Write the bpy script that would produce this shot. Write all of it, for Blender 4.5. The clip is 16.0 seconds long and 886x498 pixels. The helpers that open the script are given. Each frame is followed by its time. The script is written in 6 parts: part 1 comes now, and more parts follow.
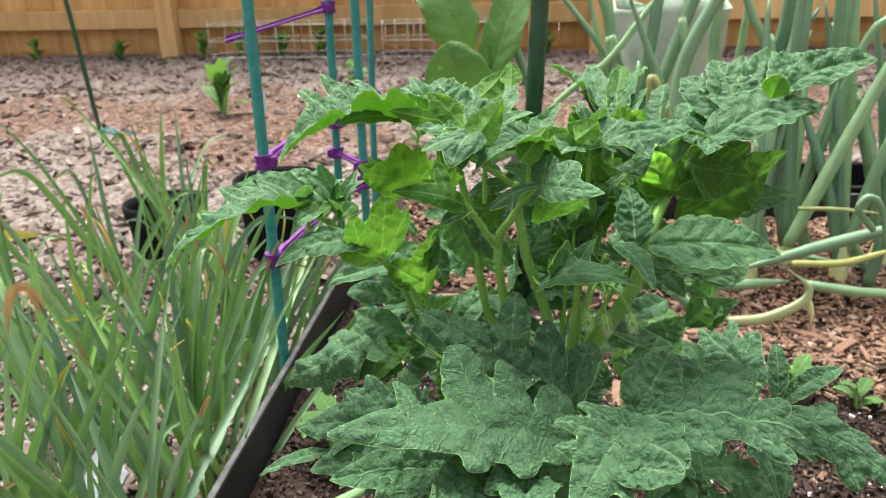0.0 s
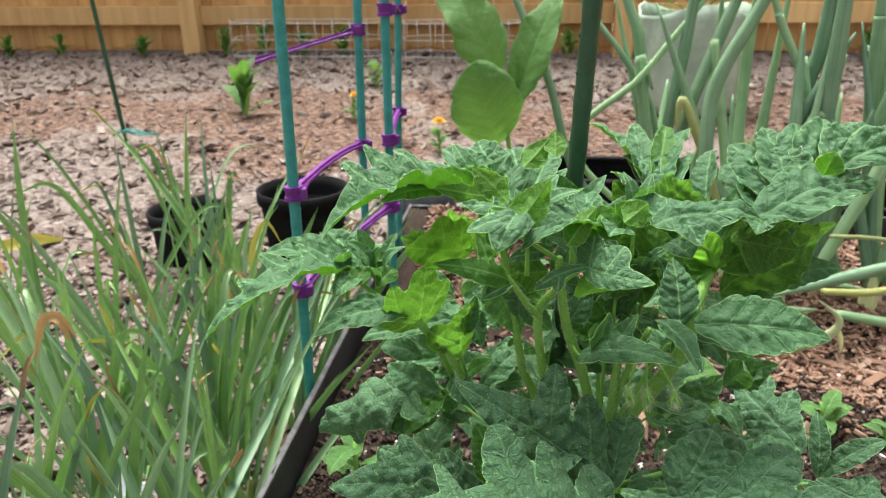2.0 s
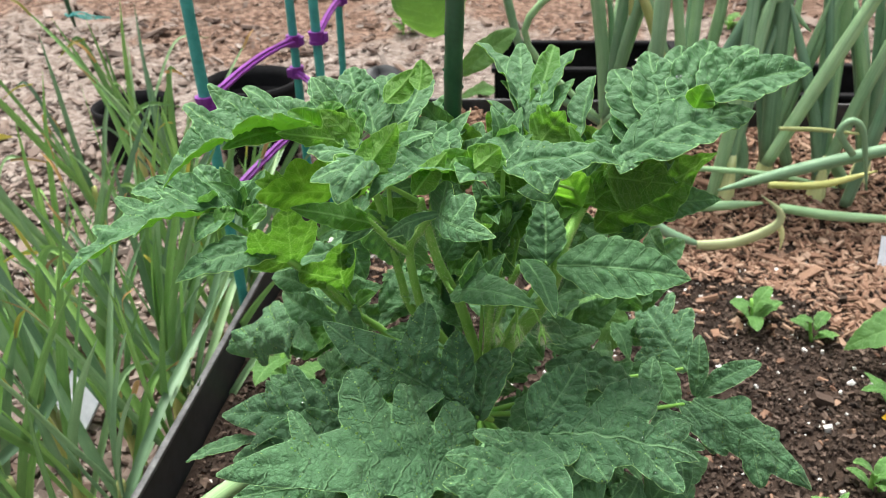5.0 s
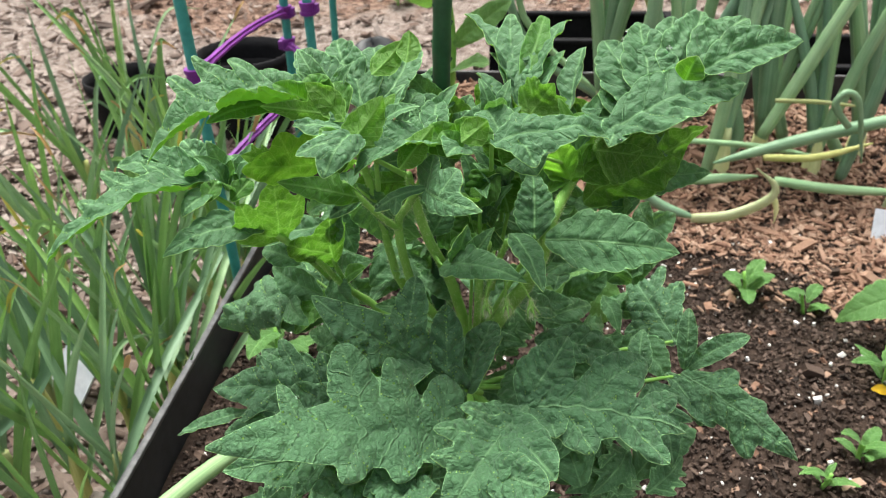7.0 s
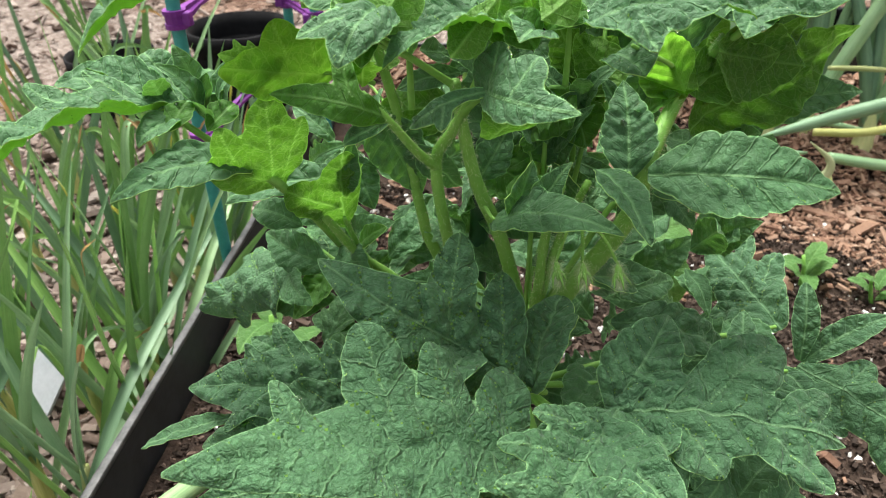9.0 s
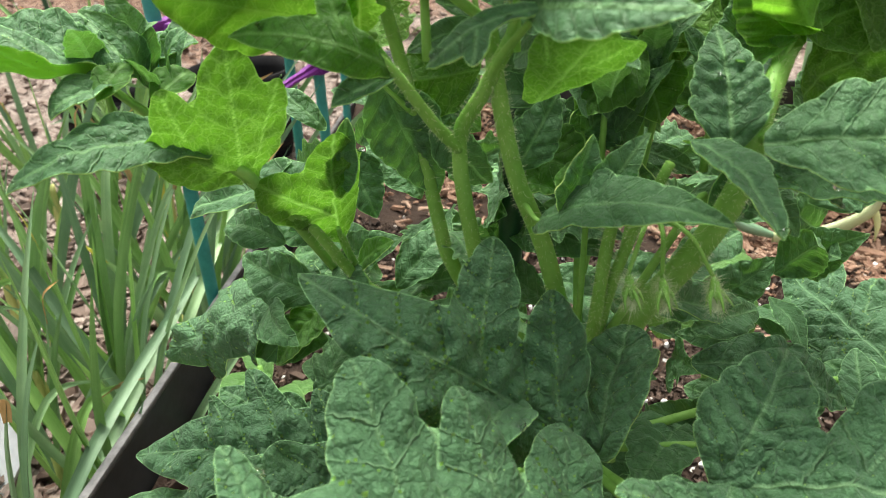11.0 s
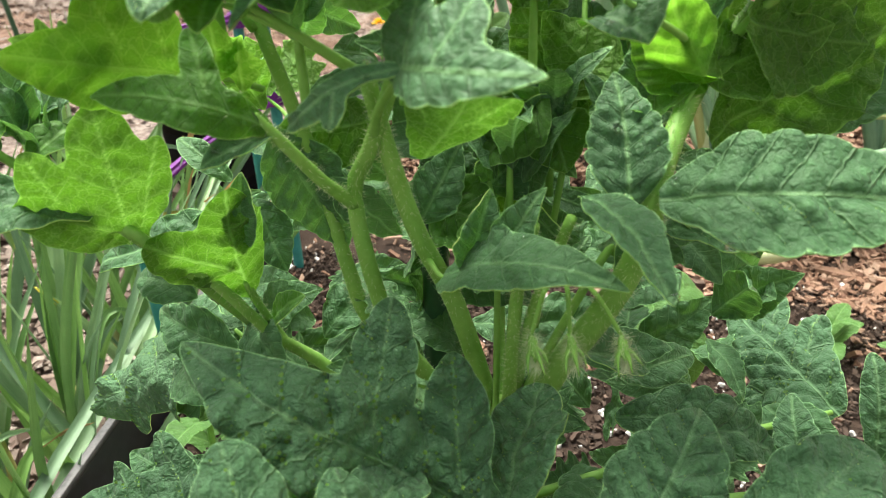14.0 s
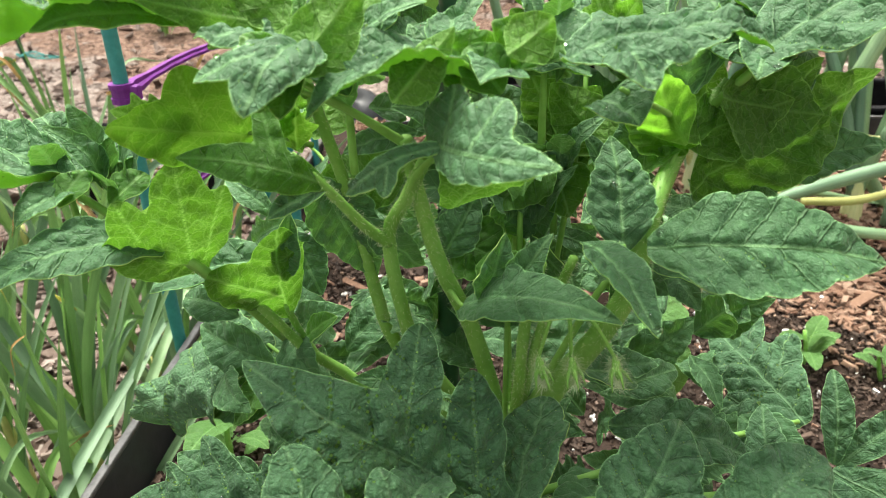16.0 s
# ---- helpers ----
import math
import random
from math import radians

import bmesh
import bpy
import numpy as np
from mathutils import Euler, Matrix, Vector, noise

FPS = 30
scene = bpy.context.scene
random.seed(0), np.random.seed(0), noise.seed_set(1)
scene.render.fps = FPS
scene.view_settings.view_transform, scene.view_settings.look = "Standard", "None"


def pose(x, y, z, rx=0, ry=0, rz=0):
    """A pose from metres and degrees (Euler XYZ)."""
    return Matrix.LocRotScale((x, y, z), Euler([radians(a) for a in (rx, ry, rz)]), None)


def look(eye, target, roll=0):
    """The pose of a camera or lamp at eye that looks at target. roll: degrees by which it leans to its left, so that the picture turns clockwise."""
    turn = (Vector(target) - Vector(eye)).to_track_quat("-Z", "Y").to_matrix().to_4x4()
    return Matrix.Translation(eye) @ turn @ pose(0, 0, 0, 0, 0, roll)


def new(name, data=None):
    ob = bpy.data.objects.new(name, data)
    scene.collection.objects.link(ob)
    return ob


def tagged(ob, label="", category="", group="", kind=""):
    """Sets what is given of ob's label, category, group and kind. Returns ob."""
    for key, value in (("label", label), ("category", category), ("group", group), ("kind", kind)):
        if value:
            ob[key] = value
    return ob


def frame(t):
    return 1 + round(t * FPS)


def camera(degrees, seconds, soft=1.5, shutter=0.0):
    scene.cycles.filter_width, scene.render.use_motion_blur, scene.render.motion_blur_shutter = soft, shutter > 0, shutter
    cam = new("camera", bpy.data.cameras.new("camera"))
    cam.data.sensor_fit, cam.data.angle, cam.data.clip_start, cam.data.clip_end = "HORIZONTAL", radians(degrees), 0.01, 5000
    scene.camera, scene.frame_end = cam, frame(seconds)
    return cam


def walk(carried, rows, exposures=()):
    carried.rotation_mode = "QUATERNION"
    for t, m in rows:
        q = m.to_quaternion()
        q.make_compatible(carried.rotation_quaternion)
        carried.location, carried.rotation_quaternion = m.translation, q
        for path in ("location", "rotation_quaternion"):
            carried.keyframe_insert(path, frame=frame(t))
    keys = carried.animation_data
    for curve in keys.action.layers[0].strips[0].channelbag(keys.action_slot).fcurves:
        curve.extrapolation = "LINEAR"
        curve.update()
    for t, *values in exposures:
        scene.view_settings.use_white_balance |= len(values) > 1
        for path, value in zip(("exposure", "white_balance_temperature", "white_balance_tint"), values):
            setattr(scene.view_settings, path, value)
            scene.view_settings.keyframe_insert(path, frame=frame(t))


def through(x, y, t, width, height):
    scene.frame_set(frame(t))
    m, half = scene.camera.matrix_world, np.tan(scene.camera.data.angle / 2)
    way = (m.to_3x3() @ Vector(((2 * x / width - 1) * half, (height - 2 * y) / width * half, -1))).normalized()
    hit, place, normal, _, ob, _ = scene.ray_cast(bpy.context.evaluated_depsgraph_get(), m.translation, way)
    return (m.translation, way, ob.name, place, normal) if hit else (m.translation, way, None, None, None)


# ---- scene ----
cam = camera(64.2, 16.0, 0.75)
cam.data.dof.use_dof, cam.data.dof.focus_distance, cam.data.dof.aperture_fstop = True, 0.28, 24.0
PATH = [
    (0, (-0.015, -0.372, 0.48), (-0.2, 1.485, -0.238), -1.3),
    (0.5, (-0.014, -0.365, 0.488), (-0.209, 1.492, -0.228), -0.5),
    (1, (-0.022, -0.358, 0.499), (-0.227, 1.498, -0.215), -0.4),
    (1.5, (-0.031, -0.355, 0.509), (-0.248, 1.497, -0.213), -0.6),
    (2, (-0.03, -0.354, 0.517), (-0.257, 1.492, -0.22), -0.7),
    (2.5, (-0.025, -0.349, 0.523), (-0.256, 1.455, -0.308), -0.6),
    (3, (-0.013, -0.342, 0.533), (-0.24, 1.405, -0.413), -0.7),
    (3.5, (0.005, -0.332, 0.538), (-0.215, 1.385, -0.464), -0.9),
    (4, (0.023, -0.326, 0.54), (-0.186, 1.372, -0.496), -1.4),
    (4.2, (0.027, -0.325, 0.54), (-0.174, 1.371, -0.5), -1.4),
    (6.3, (0.041, -0.321, 0.544), (-0.136, 1.346, -0.547), -1.3),
    (6.5, (0.045, -0.315, 0.543), (-0.122, 1.345, -0.561), -1.0),
    (7, (0.037, -0.322, 0.541), (-0.14, 1.331, -0.571), -1.4),
    (7.5, (0.03, -0.327, 0.53), (-0.15, 1.32, -0.59), -1.3),
    (8, (0.027, -0.319, 0.508), (-0.148, 1.336, -0.602), -1.3),
    (8.5, (0.016, -0.289, 0.483), (-0.16, 1.363, -0.631), -1.4),
    (9, (0.007, -0.252, 0.467), (-0.166, 1.403, -0.641), -1.4),
    (9.2, (0.01, -0.241, 0.459), (-0.168, 1.417, -0.643), -1.6),
    (11.3, (-0.006, -0.191, 0.413), (-0.212, 1.556, -0.539), -2.5),
    (11.5, (-0.002, -0.186, 0.416), (-0.223, 1.563, -0.529), -2.8),
    (12, (-0.008, -0.178, 0.413), (-0.226, 1.574, -0.526), -3.0),
    (12.5, (-0.008, -0.177, 0.412), (-0.206, 1.582, -0.52), -3.0),
    (13, (0.007, -0.177, 0.414), (-0.2, 1.586, -0.506), -3.1),
    (13.5, (0.014, -0.178, 0.415), (-0.168, 1.589, -0.503), -2.9),
    (14, (0.019, -0.181, 0.418), (-0.142, 1.587, -0.504), -2.8),
    (14.5, (0.02, -0.181, 0.417), (-0.131, 1.587, -0.504), -2.7),
    (15, (0.019, -0.187, 0.421), (-0.116, 1.586, -0.494), -2.4),
    (15.5, (0.014, -0.194, 0.428), (-0.123, 1.58, -0.485), -2.2),
    (16, (0.012, -0.207, 0.443), (-0.123, 1.565, -0.475), -1.9),
]
EXPOSURES = [(0.0, 1.11, 6500, 8), (2.5, 1.03, 6500, 7), (6.5, 1.01, 6520, 6), (9.0, 1.05, 6600, 6), (11.5, 1.18, 6850, 5), (13.5, 1.30, 6900, 5), (16.0, 1.26, 6850, 5)]
walk(cam, [(t, look(eye, target, roll)) for t, eye, target, roll in PATH], EXPOSURES)

# ---- sky and light: a bright overcast day ----
world = bpy.data.worlds.new("sky")
scene.world = world
world.use_nodes = True
wn = world.node_tree
sky = wn.nodes.new("ShaderNodeTexSky")
sky.sky_type, sky.sun_disc = "NISHITA", False
sky.sun_elevation, sky.sun_rotation = radians(73), radians(-32)
sky.air_density, sky.dust_density, sky.ozone_density = 1.0, 6.0, 0.6
hue = wn.nodes.new("ShaderNodeHueSaturation")
hue.inputs["Saturation"].default_value = 0.22
wn.links.new(sky.outputs[0], hue.inputs["Color"])
wn.links.new(hue.outputs[0], wn.nodes["Background"].inputs[0])
wn.nodes["Background"].inputs[1].default_value = 0.135
sun = new("sun", bpy.data.lights.new("sun", "SUN"))
sun.data.energy, sun.data.angle, sun.data.color = 3.6, radians(34), (1.0, 0.965, 0.90)
sun.matrix_world = look((-0.5, 0.80, 3.0), (0, 0, 0))


# ---- materials ----
def material(name, colour, rough=0.6, spec=0.4):
    m = bpy.data.materials.new(name)
    m.use_nodes = True
    b = m.node_tree.nodes["Principled BSDF"]
    b.inputs["Base Color"].default_value = (*colour, 1)
    b.inputs["Roughness"].default_value = rough
    b.inputs["Specular IOR Level"].default_value = spec
    return m, m.node_tree, b


def noise_tex(nt, scale, detail=4.0, rough=0.6, coord="Object"):
    tc = nt.nodes.new("ShaderNodeTexCoord")
    n = nt.nodes.new("ShaderNodeTexNoise")
    n.inputs["Scale"].default_value, n.inputs["Detail"].default_value, n.inputs["Roughness"].default_value = scale, detail, rough
    nt.links.new(tc.outputs[coord], n.inputs["Vector"])
    return n


def ramp(nt, fac, *stops):
    r = nt.nodes.new("ShaderNodeValToRGB")
    while len(r.color_ramp.elements) < len(stops):
        r.color_ramp.elements.new(0.5)
    for e, (p, c) in zip(r.color_ramp.elements, stops):
        e.position, e.color = p, (*c, 1)
    nt.links.new(fac, r.inputs[0])
    return r.outputs[0]


def mix(nt, fac, a, b, mode="MIX"):
    m = nt.nodes.new("ShaderNodeMix")
    m.data_type, m.blend_type = "RGBA", mode
    for sock, val in ((m.inputs[0], fac), (m.inputs[6], a), (m.inputs[7], b)):
        if hasattr(val, "is_output"):
            nt.links.new(val, sock)
        elif isinstance(val, (int, float)):
            sock.default_value = val
        else:
            sock.default_value = (*val, 1)
    return m.outputs[2]


def maths(nt, op, a, b=None):
    m = nt.nodes.new("ShaderNodeMath")
    m.operation = op
    for sock, val in zip(m.inputs, (a, b)):
        if val is None:
            continue
        if hasattr(val, "is_output"):
            nt.links.new(val, sock)
        else:
            sock.default_value = val
    return m.outputs[0]


def bump(nt, b, height, strength=0.4, distance=0.002):
    n = nt.nodes.new("ShaderNodeBump")
    n.inputs["Strength"].default_value, n.inputs["Distance"].default_value = strength, distance
    nt.links.new(height, n.inputs["Height"])
    nt.links.new(n.outputs[0], b.inputs["Normal"])


def mottled(name, dark, light, scale=30, rough=0.7, relief=0.3, depth=0.002, spec=0.4, random=0.0, fine=6.0):
    m, nt, b = material(name, light, rough, spec)
    coarse, grain = noise_tex(nt, scale), noise_tex(nt, scale * fine)
    both = maths(nt, "ADD", maths(nt, "MULTIPLY", coarse.outputs[0], 0.65), maths(nt, "MULTIPLY", grain.outputs[0], 0.35))
    col = ramp(nt, both, (0.36, dark), (0.64, light))
    if random:
        info = nt.nodes.new("ShaderNodeNewGeometry")
        lo, hi = 1 - random, 1 + random
        shade = ramp(nt, info.outputs["Random Per Island"], (0.0, (lo, lo, lo)), (1.0, (hi, hi, hi)))
        col = mix(nt, 1.0, col, shade, "MULTIPLY")
    nt.links.new(col, b.inputs["Base Color"])
    bump(nt, b, both, relief, depth)
    return m


def leaf_material(name, dark, light, vein, through, sunk=0.6, fuzz=0.25, glow=0.35, rough=0.5, clear=0.45, netted=0.50, relief=0.0011):
    """Leaf skin: midribs, side veins and a fine net, mottling, painted crease shade, fuzz sheen and light passing
    through. netted: how pale the net is; sunk: how deep the veins lie.
    """
    m, nt, b = material(name, light, rough, 0.36)
    uv = nt.nodes.new("ShaderNodeUVMap")
    uv.uv_map = "UVMap"
    sep = nt.nodes.new("ShaderNodeSeparateXYZ")
    nt.links.new(uv.outputs[0], sep.inputs[0])
    rim = nt.nodes.new("ShaderNodeUVMap")
    rim.uv_map = "margin"
    rsep = nt.nodes.new("ShaderNodeSeparateXYZ")
    nt.links.new(rim.outputs[0], rsep.inputs[0])
    wob = noise_tex(nt, 170.0, 2.0)
    run = maths(nt, "ADD", sep.outputs["Y"], maths(nt, "MULTIPLY", maths(nt, "SUBTRACT", wob.outputs[0], 0.5), 0.35))
    tri = maths(nt, "ABSOLUTE", maths(nt, "SUBTRACT", maths(nt, "FRACT", run), 0.5))
    side = maths(nt, "SUBTRACT", 1.0, maths(nt, "MINIMUM", maths(nt, "MULTIPLY", tri, 19.0), 1.0))
    rib = maths(nt, "SUBTRACT", 1.0, maths(nt, "MINIMUM", maths(nt, "MULTIPLY", sep.outputs["X"], 13.0), 1.0))
    tc = nt.nodes.new("ShaderNodeTexCoord")
    warp = noise_tex(nt, 300.0, 2.0)
    shift = nt.nodes.new("ShaderNodeVectorMath")
    shift.operation = "MULTIPLY_ADD"
    nt.links.new(warp.outputs["Color"], shift.inputs[0])
    shift.inputs[1].default_value = (0.0030, 0.0030, 0.0030)
    nt.links.new(tc.outputs["Object"], shift.inputs[2])
    cells = []
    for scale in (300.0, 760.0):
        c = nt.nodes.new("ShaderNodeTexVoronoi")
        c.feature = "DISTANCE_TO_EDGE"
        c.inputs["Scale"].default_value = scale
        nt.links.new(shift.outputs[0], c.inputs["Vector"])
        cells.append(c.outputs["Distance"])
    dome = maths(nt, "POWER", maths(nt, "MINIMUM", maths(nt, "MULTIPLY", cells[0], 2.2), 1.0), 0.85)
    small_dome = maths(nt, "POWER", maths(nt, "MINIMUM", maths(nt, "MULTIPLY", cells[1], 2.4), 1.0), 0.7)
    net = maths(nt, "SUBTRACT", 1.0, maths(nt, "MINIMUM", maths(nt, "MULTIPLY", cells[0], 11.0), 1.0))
    veins = maths(nt, "MAXIMUM", maths(nt, "MULTIPLY", rib, 0.85), maths(nt, "MULTIPLY", side, 0.35))
    lines = maths(nt, "MAXIMUM", veins, maths(nt, "MULTIPLY", net, netted))
    patch, grain = noise_tex(nt, 55.0), noise_tex(nt, 900.0, 2.0)
    tone = maths(nt, "ADD", maths(nt, "MULTIPLY", patch.outputs[0], 0.7), maths(nt, "MULTIPLY", grain.outputs[0], 0.3))
    col = ramp(nt, tone, (0.05, dark), (0.85, light))
    info = nt.nodes.new("ShaderNodeObjectInfo")
    col = mix(nt, 1.0, col, ramp(nt, info.outputs["Random"], (0.0, (0.8, 0.84, 0.82)), (1.0, (1.15, 1.12, 1.05))), "MULTIPLY")
    # shade of the creases painted in: colour darkens between quilt bumps, large and small
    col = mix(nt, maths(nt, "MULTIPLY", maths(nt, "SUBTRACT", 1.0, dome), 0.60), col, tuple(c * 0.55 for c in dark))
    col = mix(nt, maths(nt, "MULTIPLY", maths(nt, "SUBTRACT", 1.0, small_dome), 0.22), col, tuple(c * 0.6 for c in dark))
    edge = maths(nt, "MULTIPLY", maths(nt, "SUBTRACT", 1.0, maths(nt, "MINIMUM", maths(nt, "MULTIPLY", rsep.outputs["X"], 24.0), 1.0)), 0.85)
    col = mix(nt, edge, col, tuple(c * 1.45 for c in vein))
    col = mix(nt, lines, col, vein)
    b.inputs["Sheen Weight"].default_value, b.inputs["Sheen Roughness"].default_value = fuzz, 0.45
    b.inputs["Sheen Tint"].default_value = (0.86, 0.95, 0.94, 1)
    hairs = noise_tex(nt, 2600.0, 1.0)
    col = mix(nt, 0.8, col, ramp(nt, hairs.outputs[0], (0.35, (0.72, 0.74, 0.72)), (0.68, (1.35, 1.28, 1.4))), "MULTIPLY")
    nt.links.new(col, b.inputs["Base Color"])
    height = maths(nt, "ADD", maths(nt, "MULTIPLY", dome, 0.50), maths(nt, "ADD", maths(nt, "MULTIPLY", small_dome, 0.16), maths(nt, "MULTIPLY", grain.outputs[0], 0.1)))
    height = maths(nt, "SUBTRACT", height, maths(nt, "MULTIPLY", maths(nt, "MAXIMUM", rib, maths(nt, "MULTIPLY", side, 0.8)), sunk))
    fleck = noise_tex(nt, 2400.0, 1.0)
    bump(nt, b, maths(nt, "ADD", height, maths(nt, "MULTIPLY", fleck.outputs[0], 0.12)), 0.9, relief)
    t = nt.nodes.new("ShaderNodeBsdfTranslucent")
    nt.links.new(mix(nt, maths(nt, "MULTIPLY", maths(nt, "MAXIMUM", veins, maths(nt, "MULTIPLY", net, 0.25)), 0.8), mix(nt, clear, through, col), tuple(min(1.0, c * 1.35) for c in vein)), t.inputs["Color"])
    ms = nt.nodes.new("ShaderNodeMixShader")
    ms.inputs[0].default_value = glow
    nt.links.new(b.outputs[0], ms.inputs[1])
    nt.links.new(t.outputs[0], ms.inputs[2])
    nt.links.new(ms.outputs[0], nt.nodes["Material Output"].inputs["Surface"])
    return m


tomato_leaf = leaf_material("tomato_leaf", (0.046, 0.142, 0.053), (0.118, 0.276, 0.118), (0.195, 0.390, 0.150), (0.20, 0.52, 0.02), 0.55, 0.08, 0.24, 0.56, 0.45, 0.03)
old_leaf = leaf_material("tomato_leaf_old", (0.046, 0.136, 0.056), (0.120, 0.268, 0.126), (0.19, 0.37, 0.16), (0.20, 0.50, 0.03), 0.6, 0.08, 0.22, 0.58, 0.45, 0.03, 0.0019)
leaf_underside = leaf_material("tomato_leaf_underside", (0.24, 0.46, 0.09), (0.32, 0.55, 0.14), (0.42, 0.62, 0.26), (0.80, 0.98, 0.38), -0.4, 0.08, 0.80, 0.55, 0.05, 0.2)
# yellower copy for young and folded leaves; glow through the blade painted in
young_lit_leaf = leaf_material("tomato_leaf_young_lit", (0.070, 0.22, 0.030), (0.130, 0.34, 0.060), (0.24, 0.46, 0.13), (0.23, 0.52, 0.03), 0.6, 0.10, 0.48, 0.52, 0.45, 0.1)
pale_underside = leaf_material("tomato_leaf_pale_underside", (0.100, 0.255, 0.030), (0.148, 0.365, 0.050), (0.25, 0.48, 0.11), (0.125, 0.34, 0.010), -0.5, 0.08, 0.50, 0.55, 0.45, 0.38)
# brighter copy of pale_underside: strong backlight put into its through colour
backlit_leaf = leaf_material("tomato_leaf_backlit", (0.10, 0.26, 0.03), (0.15, 0.37, 0.05), (0.27, 0.50, 0.09), (0.21, 0.51, 0.03), -0.5, 0.06, 0.72, 0.55, 0.25, 0.30)
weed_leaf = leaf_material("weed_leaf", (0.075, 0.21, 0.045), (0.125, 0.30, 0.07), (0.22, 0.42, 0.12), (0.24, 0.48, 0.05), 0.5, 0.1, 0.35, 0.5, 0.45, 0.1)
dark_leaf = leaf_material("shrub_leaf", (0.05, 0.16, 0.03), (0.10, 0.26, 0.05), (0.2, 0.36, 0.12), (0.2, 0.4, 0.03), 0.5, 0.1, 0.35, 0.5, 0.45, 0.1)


def strap_material(name, dark, light, rough=0.45):
    m, nt, b = material(name, light, rough, 0.4)
    uv = nt.nodes.new("ShaderNodeUVMap")
    mp = nt.nodes.new("ShaderNodeMapping")
    mp.inputs["Scale"].default_value = (22.0, 1.2, 1.0)
    nt.links.new(uv.outputs[0], mp.inputs[0])
    n = nt.nodes.new("ShaderNodeTexNoise")
    n.inputs["Scale"].default_value, n.inputs["Detail"].default_value = 2.0, 3.0
    nt.links.new(mp.outputs[0], n.inputs["Vector"])
    patch = noise_tex(nt, 25.0)
    both = maths(nt, "ADD", maths(nt, "MULTIPLY", n.outputs[0], 0.65), maths(nt, "MULTIPLY", patch.outputs[0], 0.35))
    col = ramp(nt, both, (0.35, dark), (0.65, light))
    info = nt.nodes.new("ShaderNodeObjectInfo")
    col = mix(nt, 1.0, col, ramp(nt, info.outputs["Random"], (0.0, (0.58, 0.64, 0.68)), (1.0, (1.42, 1.36, 1.15))), "MULTIPLY")
    nt.links.new(col, b.inputs["Base Color"])
    bump(nt, b, n.outputs[0], 0.25, 0.001)
    t = nt.nodes.new("ShaderNodeBsdfTranslucent")
    nt.links.new(col, t.inputs["Color"])
    ms = nt.nodes.new("ShaderNodeMixShader")
    ms.inputs[0].default_value = 0.17
    nt.links.new(b.outputs[0], ms.inputs[1])
    nt.links.new(t.outputs[0], ms.inputs[2])
    nt.links.new(ms.outputs[0], nt.nodes["Material Output"].inputs["Surface"])
    return m


garlic_green = strap_material("garlic_blade", (0.115, 0.25, 0.07), (0.25, 0.43, 0.15))
garlic_grey = strap_material("garlic_blade_grey", (0.13, 0.245, 0.13), (0.27, 0.41, 0.24))
garlic_dry = strap_material("garlic_blade_dry", (0.30, 0.17, 0.07), (0.48, 0.32, 0.16), 0.7)
garlic_yellow = strap_material("garlic_blade_yellow", (0.36, 0.33, 0.06), (0.55, 0.50, 0.12), 0.6)
onion_green = strap_material("onion_leaf_skin", (0.17, 0.32, 0.19), (0.33, 0.50, 0.33), 0.42)
onion_yellow = strap_material("onion_leaf_yellowing", (0.36, 0.40, 0.13), (0.56, 0.57, 0.30), 0.5)
onion_pale = strap_material("onion_leaf_pale", (0.46, 0.54, 0.28), (0.66, 0.70, 0.46), 0.5)

stem_skin = mottled("tomato_stem", (0.145, 0.33, 0.05), (0.235, 0.46, 0.10), 60, 0.55, 0.3, 0.001)
hair_skin = mottled("stem_hair", (0.52, 0.62, 0.36), (0.66, 0.73, 0.50), 90, 0.6)
teal_paint = mottled("teal_plastic", (0.025, 0.20, 0.19), (0.05, 0.30, 0.28), 60, 0.5, 0.3, 0.001)
green_paint = mottled("dark_green_plastic", (0.010, 0.05, 0.022), (0.022, 0.085, 0.04), 50, 0.38, 0.35, 0.001, 0.5)
purple_plastic = mottled("purple_plastic", (0.11, 0.010, 0.165), (0.175, 0.024, 0.25), 80, 0.5, 0.2, 0.001)
violet_plastic = mottled("violet_plastic", (0.10, 0.03, 0.17), (0.16, 0.05, 0.25), 80, 0.45, 0.2, 0.001)
black_plastic = mottled("black_plastic", (0.004, 0.004, 0.005), (0.013, 0.013, 0.015), 20, 0.8, 0.2, 0.002, 0.12)
grey_wall = mottled("grey_bed_wall", (0.012, 0.013, 0.016), (0.034, 0.037, 0.042), 18, 0.5, 0.25, 0.002)
rim_grey = mottled("worn_rim", (0.016, 0.017, 0.019), (0.11, 0.11, 0.115), 60, 0.5, 0.3)
white_plastic = mottled("white_plastic", (0.40, 0.43, 0.49), (0.54, 0.57, 0.63), 40, 0.45, 0.1)
bag_cloth = mottled("pale_green_cloth", (0.28, 0.38, 0.29), (0.42, 0.52, 0.42), 14, 0.8, 0.4, 0.004)
yellow_petal = mottled("yellow_petal", (0.75, 0.40, 0.01), (0.85, 0.55, 0.02), 200, 0.6)
ink = mottled("grey_ink", (0.10, 0.11, 0.13), (0.16, 0.17, 0.2), 200, 0.6)
wire_metal = mottled("galvanised_wire", (0.30, 0.30, 0.30), (0.45, 0.45, 0.44), 60, 0.45)
fence_wood = None


